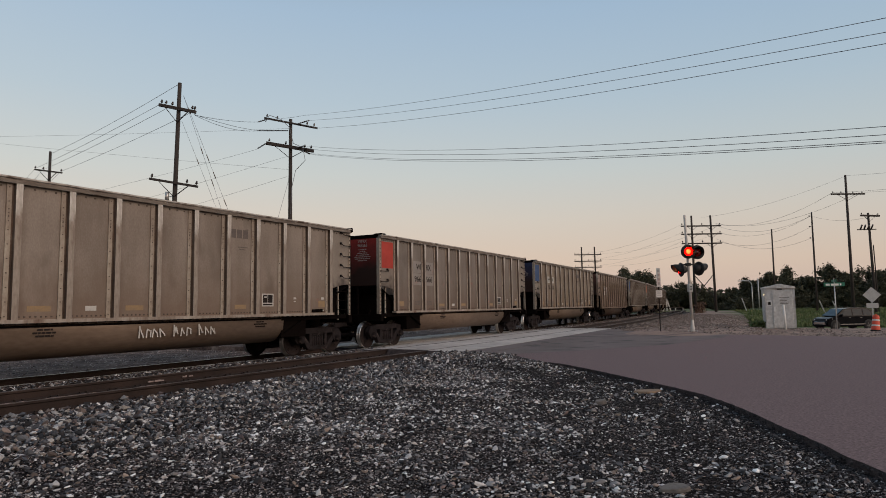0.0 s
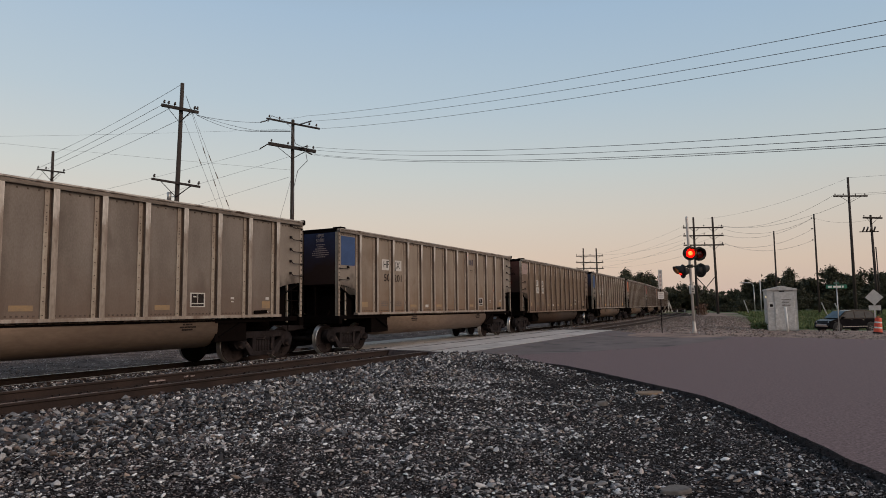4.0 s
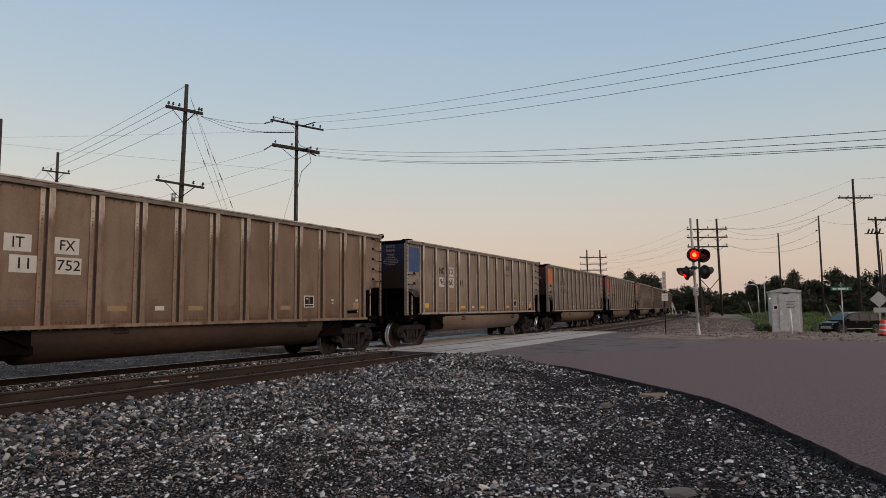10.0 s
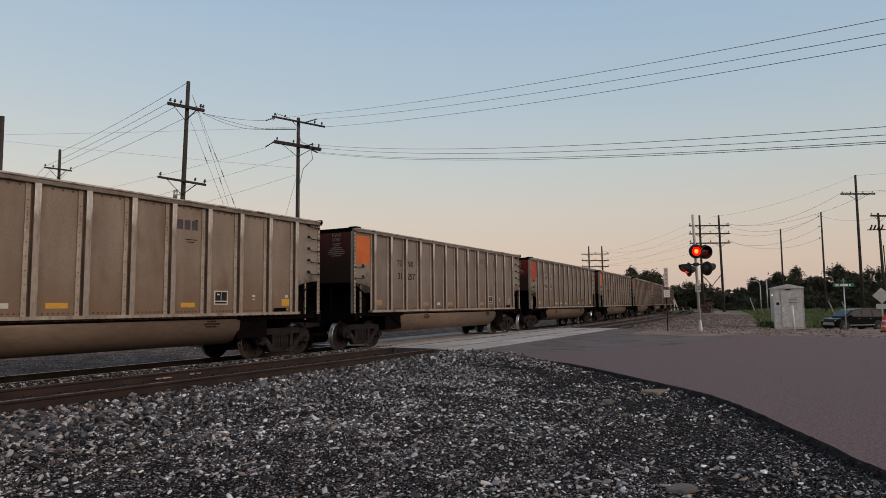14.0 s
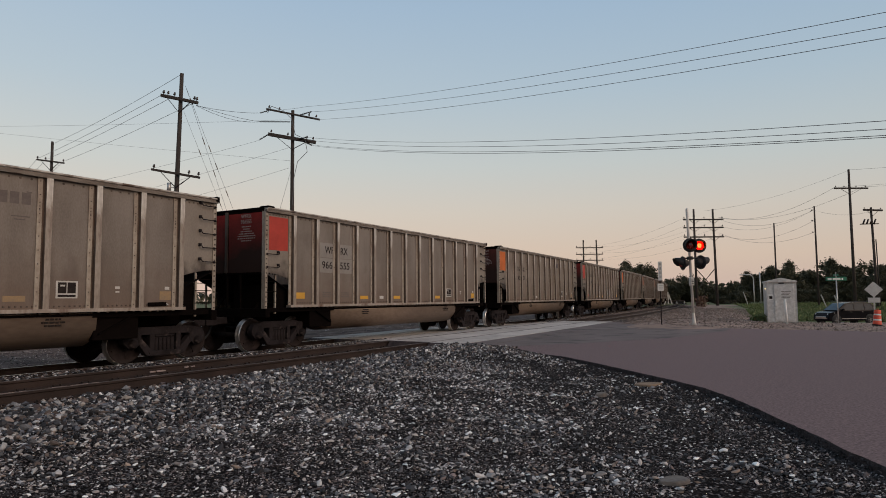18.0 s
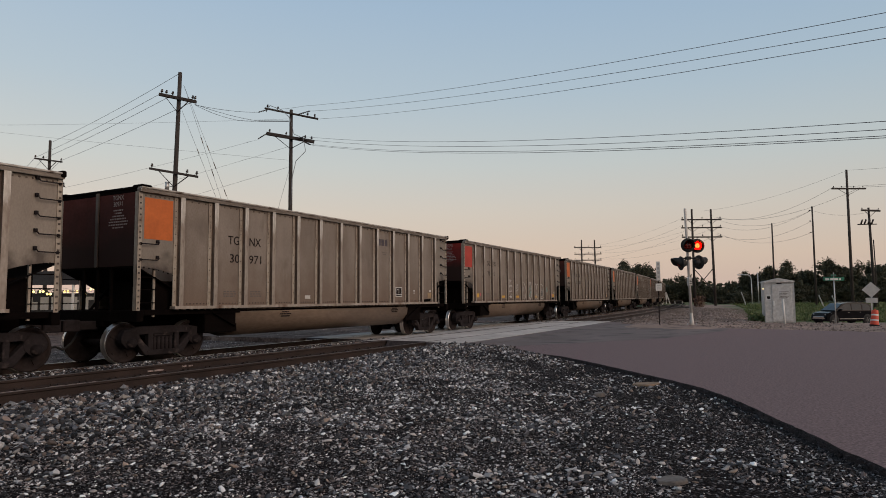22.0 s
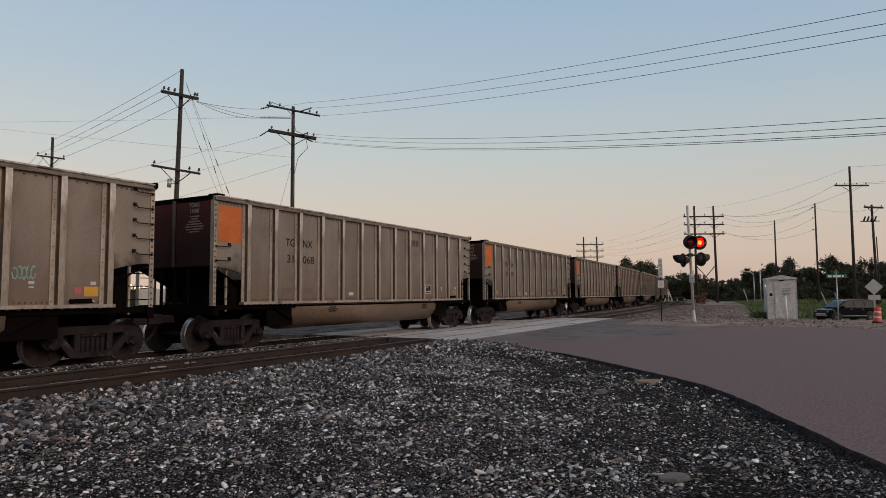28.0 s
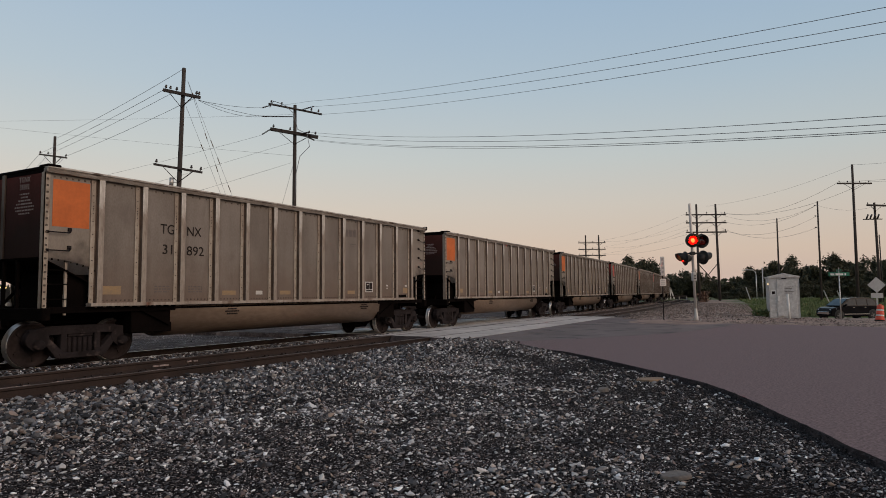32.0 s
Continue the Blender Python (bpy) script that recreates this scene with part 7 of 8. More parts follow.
# ------------------------------------------------------------------ by the verge
def make_cabin():
    root = thing("signal_cabin", "silver sheet-metal signal cabin with a low gable roof", "equipment cabin", at=pose(17.34, 33.6, 0.0, 0, 0, -20))
    w, d, h = 0.67, 0.72, 2.1
    bm = bmesh.new()
    box(bm, -w, w, -d, d, 0.06, h)
    part("body", bm, CABIN, root, bevel=0.015)
    bm = bmesh.new()
    o = ((-w - .04, h - .02), (w + .04, h - .02), (w + .04, h + .05), (0, h + .21), (-w - .04, h + .05))
    prism(bm, o, lambda u, v, k: (u, k, v), -d - .08, d + .08)
    part("roof", bm, CABIN, root, bevel=0.01)
    bm = bmesh.new()
    box(bm, -.34, .56, -d - .03, -d - .004, .14, h - .12)
    part("door", bm, CABIN, root, bevel=0.01)
    bm = bmesh.new()
    box(bm, -.30, -.22, -d - .08, -d - .03, .92, 1.16)
    part("latch", bm, WHITE, root, "pale door latch")
    bm = bmesh.new()
    box(bm, -w - .02, w + .02, -d - .02, d + .02, 0, .06)
    part("skid", bm, TRUCK, root)
    bm = bmesh.new()
    for k in range(5):
        box(bm, -.02 + .03 * (k % 2), .42 - .05 * (k % 3), -d - .036, -d - .031, 1.60 - k * .075, 1.625 - k * .075)
    part("door_lettering", bm, FAINT, root, "dark unreadable lines of lettering")
    bm = bmesh.new()
    box(bm, -.60, -.38, -d - .014, -d - .004, 1.20, 1.48)
    part("notice", bm, WHITE, root, "white notice plate")
    bm = bmesh.new()
    box(bm, -.56, -.42, -d - .02, -d - .015, 1.25, 1.40)
    part("notice_mark", bm, LETTER, root)
    bm = bmesh.new()
    box(bm, -.12, .12, -d - .05, -d - .003, h - .09, h - .04)
    part("vent", bm, TRUCK, root)
    for x in (-w - .005, w + .005):
        bm = bmesh.new()
        box(bm, x - .012, x + .012, -d - .01, -d + .05, .06, h - .03)
        part("corner_trim", bm, GALV, root)
    bm = bmesh.new()
    lathe(bm, [(0.0, -.03), (.025, -.025), (.03, .02), (.015, .03)], "Z", 10)
    part("side_lamp", bm, glow("warm_lamp", (1.0, 0.72, 0.35), 1.6), root, "small lit warm lamp", (-w - .05, -d + .08, h - .33))
    # white marker post in front
    bm = bmesh.new()
    rod(bm, (0, 0, -.2), (-.05, 0, 1.12), .05, 10)
    solid("marker_post", bm, WHITE, "slim white plastic marker post", "post", at=(16.30, 31.0, 0.13))


def make_signs():
    root = thing("street_sign", "green street name sign on a thin steel post", "street sign", at=pose(21.75, 36, -0.12, 0, 0, -8))
    bm = bmesh.new()
    rod(bm, (0, 0, -.3), (0, 0, 2.42), .032, 8)
    part("post", bm, GALV, root)
    bm = bmesh.new()
    box(bm, -.54, .54, -.008, .008, 2.33, 2.54)
    part("name_board", bm, GREEN, root, bevel=0.006)
    bm = bmesh.new()
    for a, b in ((-.44, -.24), (-.18, .22), (.28, .36)):
        box(bm, a, b, -.014, -.009, 2.37, 2.48)
    part("name_bars", bm, WHITE, root, "white unreadable lettering")
    bm = bmesh.new()
    box(bm, -.008, .008, -.30, .30, 2.58, 2.70)
    part("cross_board", bm, GREEN, root)
    bm = bmesh.new()
    rod(bm, (0, 0, 2.42), (0, 0, 2.80), .02, 6)
    part("bracket", bm, GALV, root)
    root = thing("diamond_sign", "grey back of a diamond road sign on a post", "road sign", at=pose(26.42, 40, -.06, 0, 0, -20))
    bm = bmesh.new()
    box(bm, -.04, .04, -.02, .02, -.2, 2.2)
    part("post", bm, GALV, root)
    bm = bmesh.new()
    box(bm, -.345, .345, -.004, .004, -.345, .345, Matrix.Translation((0, -.03, 1.80)) @ Matrix.Rotation(radians(45), 4, "Y"))
    part("plate", bm, GALV, root)
    bm = bmesh.new()
    box(bm, -.32, .32, -.034, -.026, 1.0, 1.30)
    part("lower_plate", bm, GALV, root)
    # traffic drum
    root = thing("traffic_drum", "orange and white plastic traffic channeliser", "traffic drum", at=pose(19.42, 29.3, float(ground_z(19.42, 29.3)[0]), 0, 5, 0))
    root.scale = (0.60, 0.60, 0.76)
    bm = bmesh.new()
    lathe(bm, [(0.34, 0.0), (0.34, 0.07), (0.30, 0.08)], "Z", 18)
    part("rubber_base", bm, RUBBER, root)
    for k in range(5):
        bm = bmesh.new()
        z0, z1 = (.08, .30, .39, .61, .70, .93)[k:k + 2]
        r0, r1 = .29 - (z0 - .08) * .094, .29 - (z1 - .08) * .094 + .004
        lathe(bm, [(r0, z0), (r0, z0 + .02), (r1, z1 - .015), (r1 - .012, z1)], "Z", 18)
        part("band", bm, WHITE if k % 2 else ORANGE_PLASTIC, root, "white reflective band" if k % 2 else "orange band")
    bm = bmesh.new()
    beam(bm, (-.08, 0, .98), (.08, 0, .98), .03, .03)
    part("grip", bm, ORANGE_PLASTIC, root)
    # street lamp far off
    root = thing("street_lamp", "grey curved-arm street lamp among the trees", "street lamp", at=(52.5, 110, 0))
    bm = bmesh.new()
    pts = [Vector((0, 0, -.3)), Vector((0, 0, 4.2)), Vector((-.12, 0, 4.7)), Vector((-.5, 0, 5.0)), Vector((-1.7, 0, 5.05))]
    for p, q in zip(pts, pts[1:]):
        rod(bm, p, q, .08, 8)
    part("pole", bm, GALV, root)
    bm = bmesh.new()
    box(bm, -2.3, -1.65, -.14, .14, 4.93, 5.1)
    part("lamp_head", bm, GALV, root, bevel=0.03)
    bm = bmesh.new()
    rod(bm, (0, 0, -.3), (0, 0, 5.4), .09, 8)
    solid("thin_pole", bm, GALV, "slim grey pole among the trees", "pole", at=(53.6, 110, 0))


def make_trestle():
    root = thing("barrier", "pale timber trestle and low rail beside the far track", "barrier", at=(45.0, 130, float(ground_z(45.0, 130)[0])))
    for a, b in (((-.9, 0, -.2), (-.1, 0, 2.3)), ((.7, 0, -.2), (-.1, 0, 2.3)), ((-.1, 0, -.2), (-.1, 0, 2.2))):
        bm = bmesh.new()
        beam(bm, a, b, .2, .2)
        part("leg", bm, SILVER, root)
    bm = bmesh.new()
    box(bm, -1.2, 3.2, -.1, .1, .50, .68)
    part("rail", bm, POLE, root)
    for x in (1.6, 3.1):
        bm = bmesh.new()
        box(bm, x - .08, x + .08, -.08, .08, -.2, .55)
        part("post", bm, GALV, root)


def make_suv():
    """A dark sport utility car, side on, waiting beyond the verge. Local x runs to its nose."""
    root = thing("parked_suv", "glossy black sport utility car with roof rails", "car", at=pose(32.02, 52.0, float(ground_z(32.02, 52.0)[0]) - 0.01, 0, 0, 188))
    root.scale = (0.93, 0.96, 1.03)
    L, W = 2.33, 0.90
    low = [(-L, .48), (-L - .02, .72), (-L + .05, 1.02), (-1.9, 1.06), (.75, 1.06), (1.75, 1.01), (2.2, .90), (2.34, .66), (2.34, .42), (2.2, .30), (-2.2, .30)]
    bm = bmesh.new()
    prism(bm, low, lambda u, v, k: (u, k, v), -W, W)
    bmesh.ops.bevel(bm, geom=bm.edges[:], offset=.05, segments=2, affect="EDGES", clamp_overlap=True)
    part("body", bm, CAR_BLACK, root)
    bm = bmesh.new()
    cab = [(-2.18, 1.03), (-2.06, 1.40), (-1.80, 1.62), (-1.2, 1.70), (0.1, 1.69), (.66, 1.61), (1.48, 1.05)]
    n = len(cab)
    va = [bm.verts.new((u, -W + .03 + (v - 1.03) * .22, v)) for u, v in cab]
    vb = [bm.verts.new((u, W - .03 - (v - 1.03) * .22, v)) for u, v in cab]
    for i in range(n):
        bm.faces.new((va[i], va[(i + 1) % n], vb[(i + 1) % n], vb[i]))
    bm.faces.new(va[::-1])
    bm.faces.new(vb)
    part("cabin", bm, CAR_BLACK, root, bevel=.02)
    for s in (-1, 1):
        for o in (((-1.92, 1.12), (-1.78, 1.40), (-1.58, 1.56), (-1.10, 1.60), (-1.10, 1.12)), ((-1.0, 1.12), (-1.0, 1.60), (-.12, 1.60), (-.12, 1.12)), ((-.02, 1.12), (-.02, 1.60), (.54, 1.55), (1.18, 1.12))):
            bm = bmesh.new()
            vs = []
            for u, v in o:
                vs.append((u, s * (W - .02 - (v - 1.03) * .22), v))
            a = [bm.verts.new(p) for p in vs]
            b = [bm.verts.new((p[0], p[1] + s * .012, p[2])) for p in vs]
            for i in range(len(a)):
                bm.faces.new((a[i], a[(i + 1) % len(a)], b[(i + 1) % len(a)], b[i]))
            bm.faces.new(b)
            part("side_window", bm, CAR_GLASS, root)
        bm = bmesh.new()
        rod(bm, (-1.8, s * .68, 1.73), (.2, s * .68, 1.73), .022, 6)
        part("roof_rail", bm, BLACK, root)
        bm = bmesh.new()
        box(bm, -1.25, 1.15, s * (W + .008) - .014, s * (W + .008) + .014, .44, .50)
        part("chrome_strip", bm, CHROME, root, "bright chrome strip along the sill")
        bm = bmesh.new()
        beam(bm, (1.80, s * .86, .88), (2.27, s * .66, .80), .10, .09)
        part("headlight", bm, HEADLAMP, root, "clear headlight")
        bm = bmesh.new()
        beam(bm, (2.27, s * .78, .70), (2.33, s * .70, .50), .05, .04)
        beam(bm, (2.33, s * .70, .50), (2.36, s * .46, .46), .05, .04)
        part("bumper_trim", bm, CHROME, root, "bright angled bumper trim")
        bm = bmesh.new()
        beam(bm, (-2.30, s * .78, .92), (-2.1, s * .86, .98), .10, .22)
        part("tail_light", bm, PANELS["red"], root, "red tail light")
        bm = bmesh.new()
        box(bm, .92, 1.10, s * .98 - .10, s * .98 + .06, 1.08, 1.22)
        part("mirror", bm, CAR_BLACK, root, bevel=.03)
        for k in (-.9, .15):
            bm = bmesh.new()
            box(bm, k, k + .16, s * (W + .01) - .015, s * (W + .01) + .015, .95, .98)
            part("door_handle", bm, CHROME, root)
    bm = bmesh.new()
    vs = [(.66, 1.60), (1.42, 1.10)]
    q = [bm.verts.new((u, k * (W - .12 - (v - 1.03) * .22), v + .012)) for (u, v), k in ((vs[0], -1), (vs[1], -1), (vs[1], 1), (vs[0], 1))]
    r = [bm.verts.new(v.co + Vector((.01, 0, .012))) for v in q]
    for i in range(4):
        bm.faces.new((q[i], q[(i + 1) % 4], r[(i + 1) % 4], r[i]))
    bm.faces.new(r)
    part("windscreen", bm, SCREEN, root)
    bm = bmesh.new()
    box(bm, 2.30, 2.37, -.6, .6, .46, .66)
    part("grille", bm, CHROME, root, "chrome-edged grille", bevel=.02)
    for x in (-1.50, 1.62):
        for s in (-1, 1):
            bm = bmesh.new()
            lathe(bm, [(0.24, s * -.11), (.34, s * -.11), (.36, s * -.06), (.36, s * .06), (.34, s * .11), (.24, s * .11)], "Y", 20)
            wheel = part("wheel", bm, RUBBER, root, "black tyre", (x, s * .83, .36))
            bm = bmesh.new()
            lathe(bm, [(.37, s * .895), (.43, s * .90), (.43, s * .915), (.37, s * .92)], "Y", 20, at=(x, 0, .38))
            part("wheel_arch", bm, BLACK, root, "black wheel arch")
            bm = bmesh.new()
            lathe(bm, [(.06, s * .095), (.24, s * .10), (.25, s * .06)], "Y", 16)
            for k in range(5):
                beam(bm, (0, s * .10, 0), (.22 * math.cos(k * 1.2566), s * .10, .22 * math.sin(k * 1.2566)), .03, .05)
            part("rim", bm, CAR_RIM, wheel, "grey alloy rim")


def make_patio():
    """A low building with a lit yard, seen through the gaps of the train."""
    y = 42.0
    root = thing("yard_wall", "dark boarded yard wall with pale sign marks and posts", "yard wall", at=(0, y, -0.36))
    bm = bmesh.new()
    box(bm, -46, -20.2, 2.6, 2.8, 0, 2.28)
    part("wall", bm, DARKWALL, root)
    bm = bmesh.new()
    box(bm, -46, -20.2, 2.55, 2.85, 2.28, 2.34)
    part("coping", bm, DARKWALL, root)
    # added board: covers bright sky where the wagons' own structure looks dark
    bm = bmesh.new()
    box(bm, -45.8, -20.4, 0.12, 0.28, 2.86, 3.75)
    part("awning_board", bm, DARKWALL, root, "added dark board that hides the sky above the wall")
    bm = bmesh.new()
    box(bm, -20.1, -19.1, 1.0, 3.0, 0, 2.35)
    part("annex", bm, SILVER, root, "pale sheet-metal annex")
    for k in range(9):
        bm = bmesh.new()
        beam(bm, (-44 + k * 2.9, 0.2, 0), (-44 + k * 2.9, 0.2, 2.88), .12, .12)
        part("post", bm, WHITE if k % 2 else DARKWALL, root)
    x = -31.0
    rng = random.Random(6)
    while x < -22:
        w = rng.uniform(.45, .6)
        bm = bmesh.new()
        box(bm, x, x + w * .28, 2.52, 2.59, 1.22, 2.1)
        box(bm, x + w * .28, x + w, 2.52, 2.59, 1.22 + rng.choice((0, .33, .66)), 1.44 + rng.choice((0, .33, .66)))
        part("sign_bar", bm, DECAL, root, "pale unreadable sign mark")
        x += w + .22
    for k in range(3):
        bm = bmesh.new()
        box(bm, -36 + k * 1.6, -35 + k * 1.6, 2.55, 2.59, .9, 1.9)
        part("window", bm, PALE, root, "pale lit window")
    # a string of bulbs along the eave
    bulb = bmesh.new()
    lathe(bulb, [(0.0, -.09), (.058, -.065), (.07, 0), (.04, .065), (.0, .08)], "Z", 8)
    bulb = mesh_of(bulb, "bulb", WARM_BULB)
    string = thing("string_lights", "string of small lit warm bulbs under the eave", "string lights", at=(0, y, 2.1))
    bm = bmesh.new()
    for row in (0, 1):
        for k in range(62):
            x = -33 + k * .22 + row * .1
            hang = [.05 + row * .16 - .16 * math.sin((k + j) * .31 + row * 1.1) ** 2 for j in (0, 1)]
            rod(bm, (x, 0.1 + row * .5, hang[0]), (x + .22, 0.1 + row * .5, hang[1]), .01, 4)
            if (k * 7 + row * 3) % 5 in (0, 2):
                part("bulb", bulb, None, string, "warm lit bulb", (x, .1 + row * .5, hang[0] - .07))
    part("cord", bm, BLACK, string)


# ------------------------------------------------------------------ trees and grass
def tree_meshes(seed, tall, wide, leaves):
    """Trunk with limbs, and a crown of many small leaf sprays."""
    rng = random.Random(seed)
    nr = np.random.default_rng(seed)
    bm = bmesh.new()
    rod(bm, (0, 0, -.3), (rng.uniform(-.1, .1), rng.uniform(-.1, .1), tall * .45), tall * .028, 8, tall * .018)
    lobes = []
    for k in range(11):
        a = rng.uniform(0, 6.28)
        reach = wide * rng.uniform(.35, .95)
        z = tall * rng.uniform(.30, .93)
        base = Vector((0, 0, tall * rng.uniform(.15, .42)))
        c = Vector((math.cos(a) * reach * (1.15 - z / tall * .6), math.sin(a) * reach * (1.15 - z / tall * .6), z))
        rod(bm, base, c, tall * .012, 5, tall * .004)
        for j in range(9):               # sprays along the limb and its twigs
            p = base.lerp(c, rng.uniform(.35, 1.08)) + Vector([rng.gauss(0, wide * .13) for _ in range(3)])
            lobes.append((p, wide * rng.uniform(.13, .30), tall * rng.uniform(.05, .12)))
    trunk = mesh_of(bm, "trunk", BARK)
    per = leaves // len(lobes)
    P = []
    for c, r, h in lobes:
        d = nr.normal(0, 1, (per, 3))
        d /= np.linalg.norm(d, axis=1)[:, None]
        rad = np.abs(nr.normal(.62, .36, per))
        P.append(np.array(c)[None] + d * rad[:, None] * np.array([r, r, h])[None])
    P = np.concatenate(P)
    n = len(P)
    size = nr.uniform(.15, .38, n)
    a = nr.normal(0, 1, (n, 3))
    b = nr.normal(0, 1, (n, 3))
    a /= np.linalg.norm(a, axis=1)[:, None]
    b -= (a * b).sum(1)[:, None] * a
    b /= np.linalg.norm(b, axis=1)[:, None]
    q = np.stack([P - a * size[:, None], P + b * size[:, None] * .9, P + a * size[:, None]], 1)
    return trunk, heap("crown", q.reshape(-1, 3), np.arange(n * 3).reshape(n, 3), LEAF)


TREE_TALL, TREE_WIDE = (9.5, 8.2, 10.5, 7.0, 8.8), (4.2, 4.6, 3.8, 4.0, 5.0)


def make_trees():
    kinds = [tree_meshes(100 + k, t, w, 6600) for k, (t, w) in enumerate(zip(TREE_TALL, TREE_WIDE))]
    models = []
    for k, (trunk, crown) in enumerate(kinds):
        root = thing("tree", "dark green leafy roadside tree", "tree", "trees along the horizon", at=(0, 400, -50))
        part("trunk", trunk, None, root)
        part("crown", crown, None, root, "dark green foliage")
        models.append(root)
    rng = random.Random(77)
    spots = []
    # how high the woods stand against the sky, by bearing (x / y): a clump at the bend of the track, a dip, then the long row
    bearing = (0.19, 0.26, 0.285, 0.315, 0.33, 0.35, 0.39, 0.41, 0.445, 0.46, 0.52, 0.60, 0.70, 1.0)
    rise = (0.024, 0.036, 0.050, 0.044, 0.024, 0.032, 0.034, 0.015, 0.013, 0.040, 0.050, 0.050, 0.054, 0.056)

    def grow(x, y, share):
        spots.append((x, y, (1.9 + float(np.interp(x / y, bearing, rise)) * y) * share))
    for k in range(52):
        y = 142 + rng.uniform(-10, 14) - k * 0.3
        grow(y * (0.476 + k * 0.0125) + rng.uniform(-1.2, 1.2), y, rng.uniform(.80, 1.02))
    for k in range(30):
        y = 170 + rng.uniform(-8, 8)
        grow(y * (0.235 + k * 0.0076) + rng.uniform(-.6, .6), y, rng.uniform(.80, 1.0))
    for k in range(9):
        y = 188 + rng.uniform(-5, 5)
        grow(y * (0.27 + k * 0.0065), y, rng.uniform(.92, 1.05))
    for k in range(34):                  # low growth in front of the trunks
        y = 126 + rng.uniform(-6, 8)
        grow(y * (0.43 + k * 0.021) + rng.uniform(-1, 1), y, rng.uniform(.34, .55))
    for i, (x, y, k) in enumerate(spots):
        model = models[i % len(models)]
        k /= TREE_TALL[i % len(models)]
        wide = max(k, 0.62) * rng.uniform(.9, 1.1)
        m = pose(x, y, -0.4, 0, 0, rng.uniform(0, 360)) @ Matrix.Diagonal((wide, wide, k, 1))
        if i < len(models):
            ob = model
            ob.matrix_basis = m
        else:
            ob = copy_thing(model, m)
            ob.scale = m.to_scale()
    # undergrowth between the trunks
    nw = np.random.default_rng(8)
    n = 30000
    x = nw.uniform(34, 190, n)
    y = 176 - 0.12 * (x - 34) + nw.uniform(-7, 7, n)
    top = np.minimum(6.2 + 2.2 * patchy(x, y, 22, 31) + 1.2 * patchy(x, y, 6, 32), 1.2 + np.interp(x / y, (0.19, 0.33, 0.40, 0.45, 0.47), (0.037, 0.025, 0.018, 0.016, 0.032)) * y)
    P = np.stack([x, y, nw.uniform(0, 1, n) ** .8 * top - 0.4], 1)
    u, v = nw.normal(0, 1, (n, 3)), nw.normal(0, 1, (n, 3))
    size = nw.uniform(.35, .8, n)[:, None]
    u /= np.linalg.norm(u, axis=1)[:, None]
    v /= np.linalg.norm(v, axis=1)[:, None]
    q = np.stack([P - u * size, P + v * size, P + u * size], 1)
    solid("undergrowth", heap("undergrowth", q.reshape(-1, 3), np.arange(n * 3).reshape(n, 3), LEAF), None, "dark thicket between the trees beyond the grass", "bushes", kind="stuff")
    # woods on the horizon all round
    nr = np.random.default_rng(5)
    n = 26000
    a = nr.uniform(0, 2 * np.pi, n)
    r = nr.uniform(330, 420, n)
    top = 7 + 3.0 * patchy(np.cos(a) * 300, np.sin(a) * 300, 60, 9) + 1.5 * patchy(np.cos(a) * 300, np.sin(a) * 300, 17, 10)
    x, y, z = np.cos(a) * r, np.sin(a) * r, nr.uniform(0, 1, n) ** .7 * top
    size = nr.uniform(.9, 2.2, n)
    u, v = nr.normal(0, 1, (n, 3)), nr.normal(0, 1, (n, 3))
    u /= np.linalg.norm(u, axis=1)[:, None]
    v /= np.linalg.norm(v, axis=1)[:, None]
    P = np.stack([x, y, z], 1)
    q = np.stack([P - u * size[:, None], P + v * size[:, None], P + u * size[:, None]], 1)
    solid("far_woods", heap("far_woods", q.reshape(-1, 3), np.arange(n * 3).reshape(n, 3), LEAF), None, "dark distant woods along the horizon", "woods", kind="stuff")


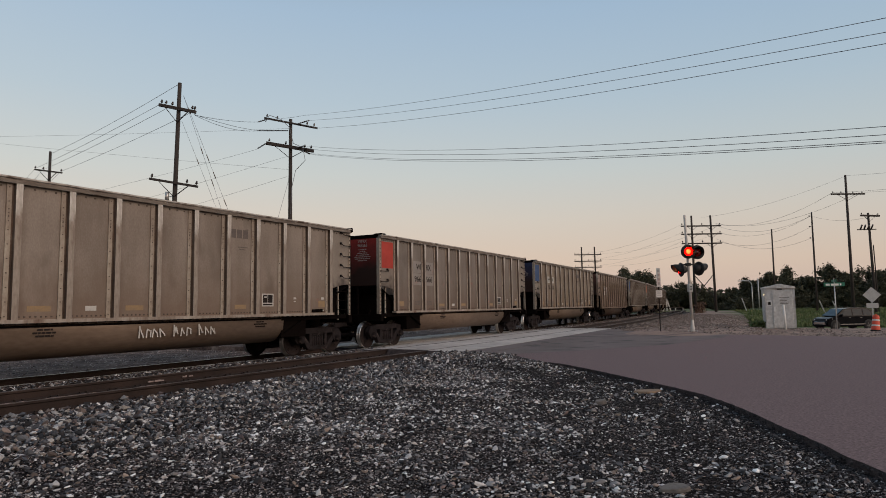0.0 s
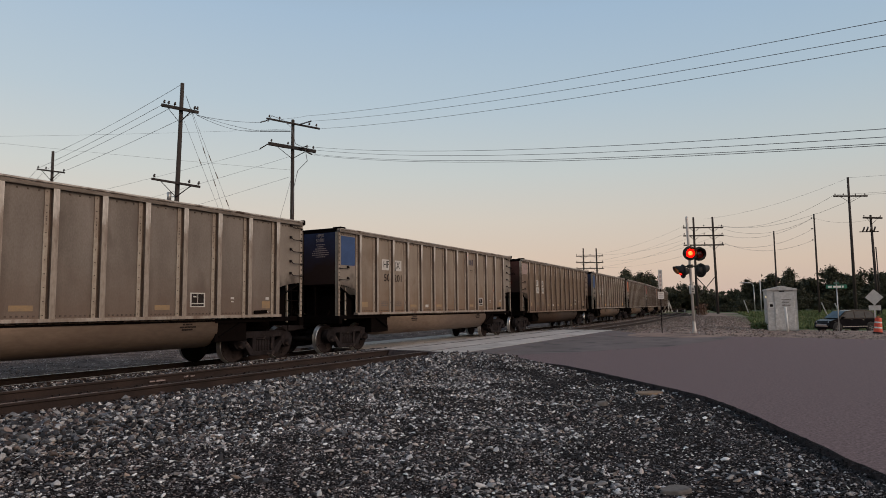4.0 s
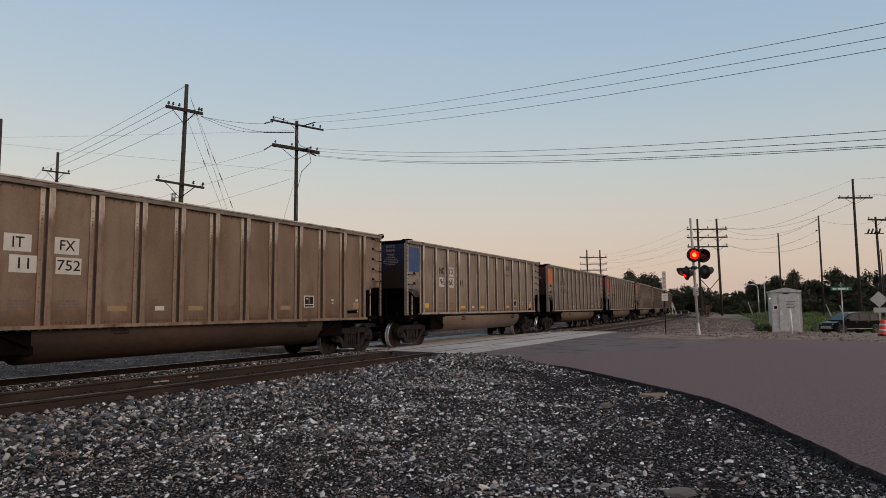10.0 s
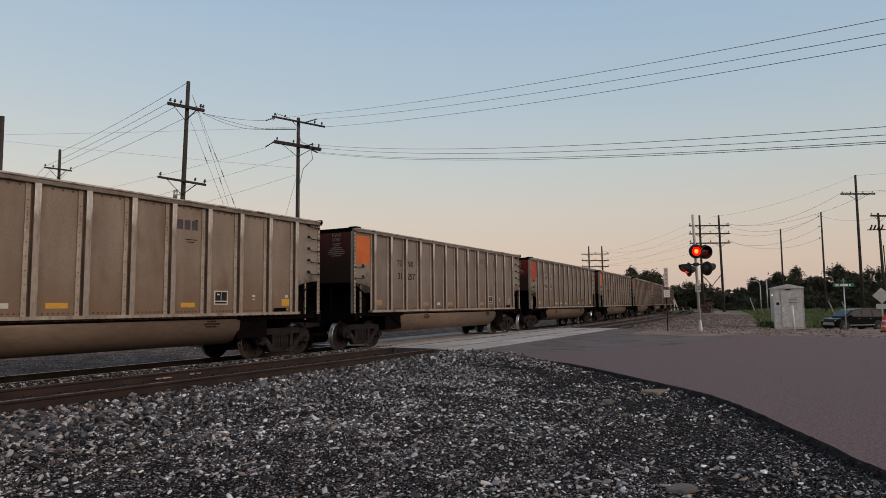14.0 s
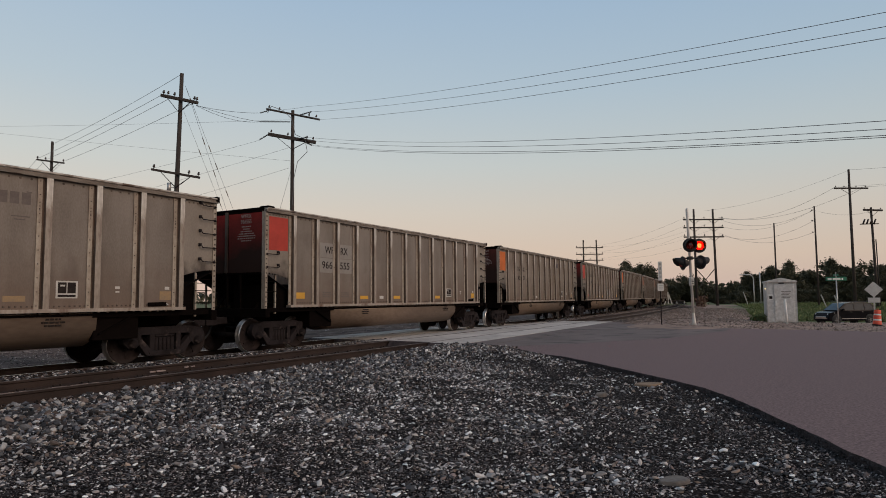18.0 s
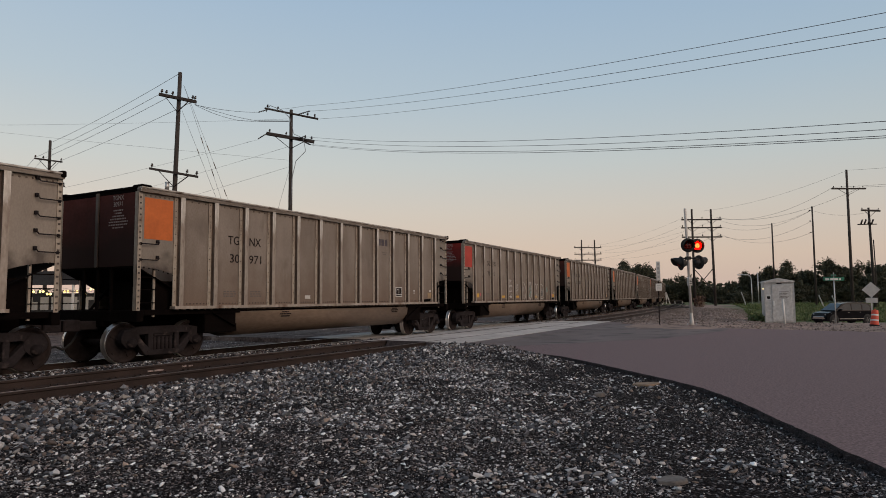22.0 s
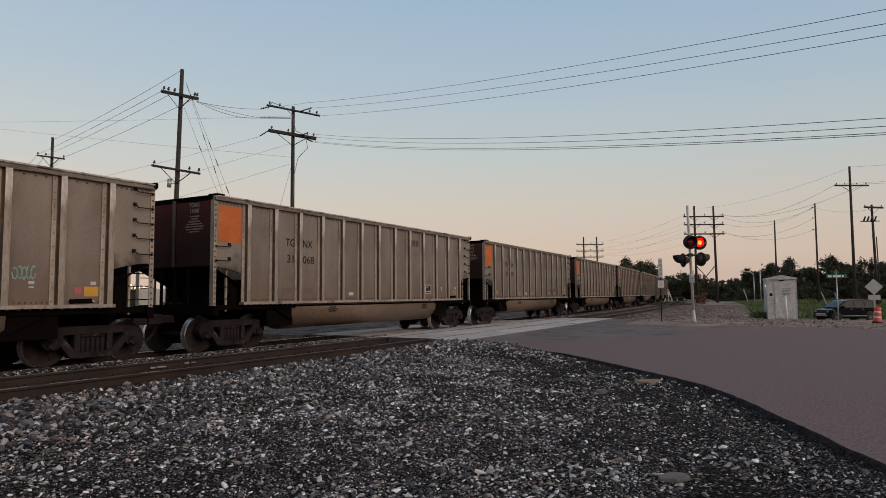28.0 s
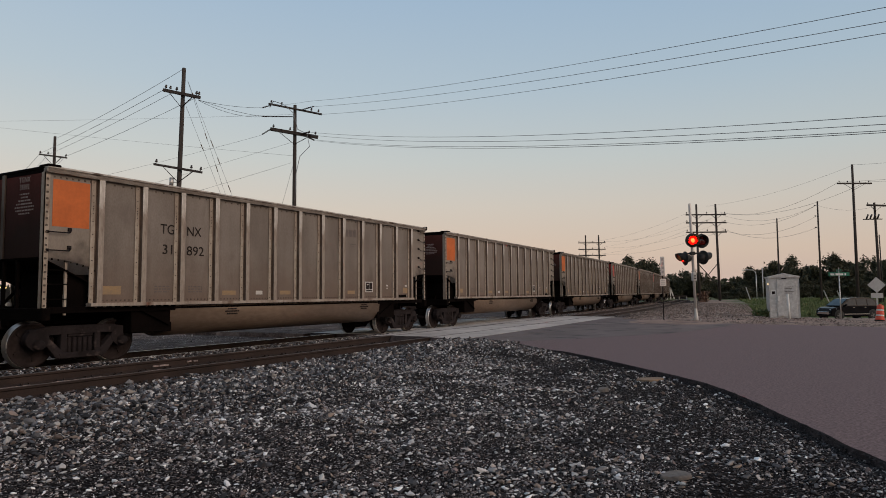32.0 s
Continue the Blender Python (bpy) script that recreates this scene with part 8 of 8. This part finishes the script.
def make_grass():
    nr = np.random.default_rng(15)
    n = 130000
    d = nr.uniform(0, 1, n)
    y = 44 + 62 * d ** 1.3
    x = y * nr.uniform(0.40, 0.80, n) + nr.normal(0, 2, n)
    s, lat = line_coords(x, y)
    keep = (lat > 12.5) & (patchy(x, y, 9, 3) > -0.42) & ~((x > 21.5) & (np.hypot(x, y) < 67)) & (np.hypot(x, y) > np.where(x / y > 0.50, 63, 56))
    x, y = x[keep], y[keep]
    z = ground_z(x, y)
    h = nr.lognormal(math.log(.15), .4, len(x)).clip(.06, .45) * (1 + .7 * np.clip(patchy(x, y, 14, 4), 0, 1))
    w = nr.uniform(.04, .11, len(x))
    a = nr.uniform(0, 6.28, len(x))
    lx, ly = nr.normal(0, .16, len(x)), nr.normal(0, .16, len(x))
    q = np.stack([np.stack([x - w * np.cos(a), y - w * np.sin(a), z - .02], 1), np.stack([x + w * np.cos(a), y + w * np.sin(a), z - .02], 1), np.stack([x + lx, y + ly, z + h], 1)], 1)
    solid("grass", heap("grass", q.reshape(-1, 3), np.arange(len(x) * 3).reshape(-1, 3), BLADE), None, "rough green and straw-coloured grass", "grass", kind="stuff")
    r = np.random.default_rng(9)
    m = 420
    P = np.stack([r.normal(0, .38, m), r.normal(0, .35, m), r.uniform(0, 1, m) ** .9 * 1.7 * r.uniform(.5, 1, m)], 1)
    u, v = r.normal(0, .11, (m, 3)), r.normal(0, .09, (m, 3))
    t = np.stack([P - u, P + v, P + u], 1)
    solid("dry_shrub", heap("dry_shrub", t.reshape(-1, 3), np.arange(m * 3).reshape(-1, 3), DRY_LEAF), None, "brown dried-out shrub near the line poles", "bush", at=(35.6, 90, float(ground_z(35.6, 90)[0])))
    # a few weeds beside the cabin
    for k, (wx, wy, tall, seed) in enumerate(((16.5, 34.0, 0.3, 1), (18.9, 36.2, 0.6, 2), (22.6, 43.5, .5, 4))):
        r = np.random.default_rng(seed)
        m = 420
        P = np.stack([r.normal(0, .22, m), r.normal(0, .22, m), r.uniform(0, 1, m) ** .8 * tall], 1)
        u = r.normal(0, .07, (m, 3))
        v = r.normal(0, .05, (m, 3))
        t = np.stack([P - u, P + v, P + u], 1)
        ob = solid("weed_bush", heap("weed_bush", t.reshape(-1, 3), np.arange(m * 3).reshape(-1, 3), BLADE), None, "low green weed bush beside the verge", "bush", "weed bushes", at=(wx, wy, float(ground_z(wx, wy)[0])))


# ------------------------------------------------------------------ build
make_ground()
make_road()
make_tracks()
make_crossing()
TRAIN = make_train()
make_signal()
make_cabin()
make_signs()
make_suv()
make_trestle()
make_patio()
make_poles()
make_wires()
make_trees()
make_grass()
flat_stone("flat_stone", 1.78, 5.15, 0.27, 0.17, 0.045, 10, STONE, "grey flat stone lying on the gravel", 3)
flat_stone("flat_stone", 3.2, 10.3, 0.5, 0.38, 0.035, 20, TANSTONE, "tan flat stone beside the road edge", 4)
flat_stone("flat_stone", 2.3, 9.6, 0.20, 0.16, 0.06, 40, STONE, "small white stone on dark gravel", 5)
make_gravel()
motions()
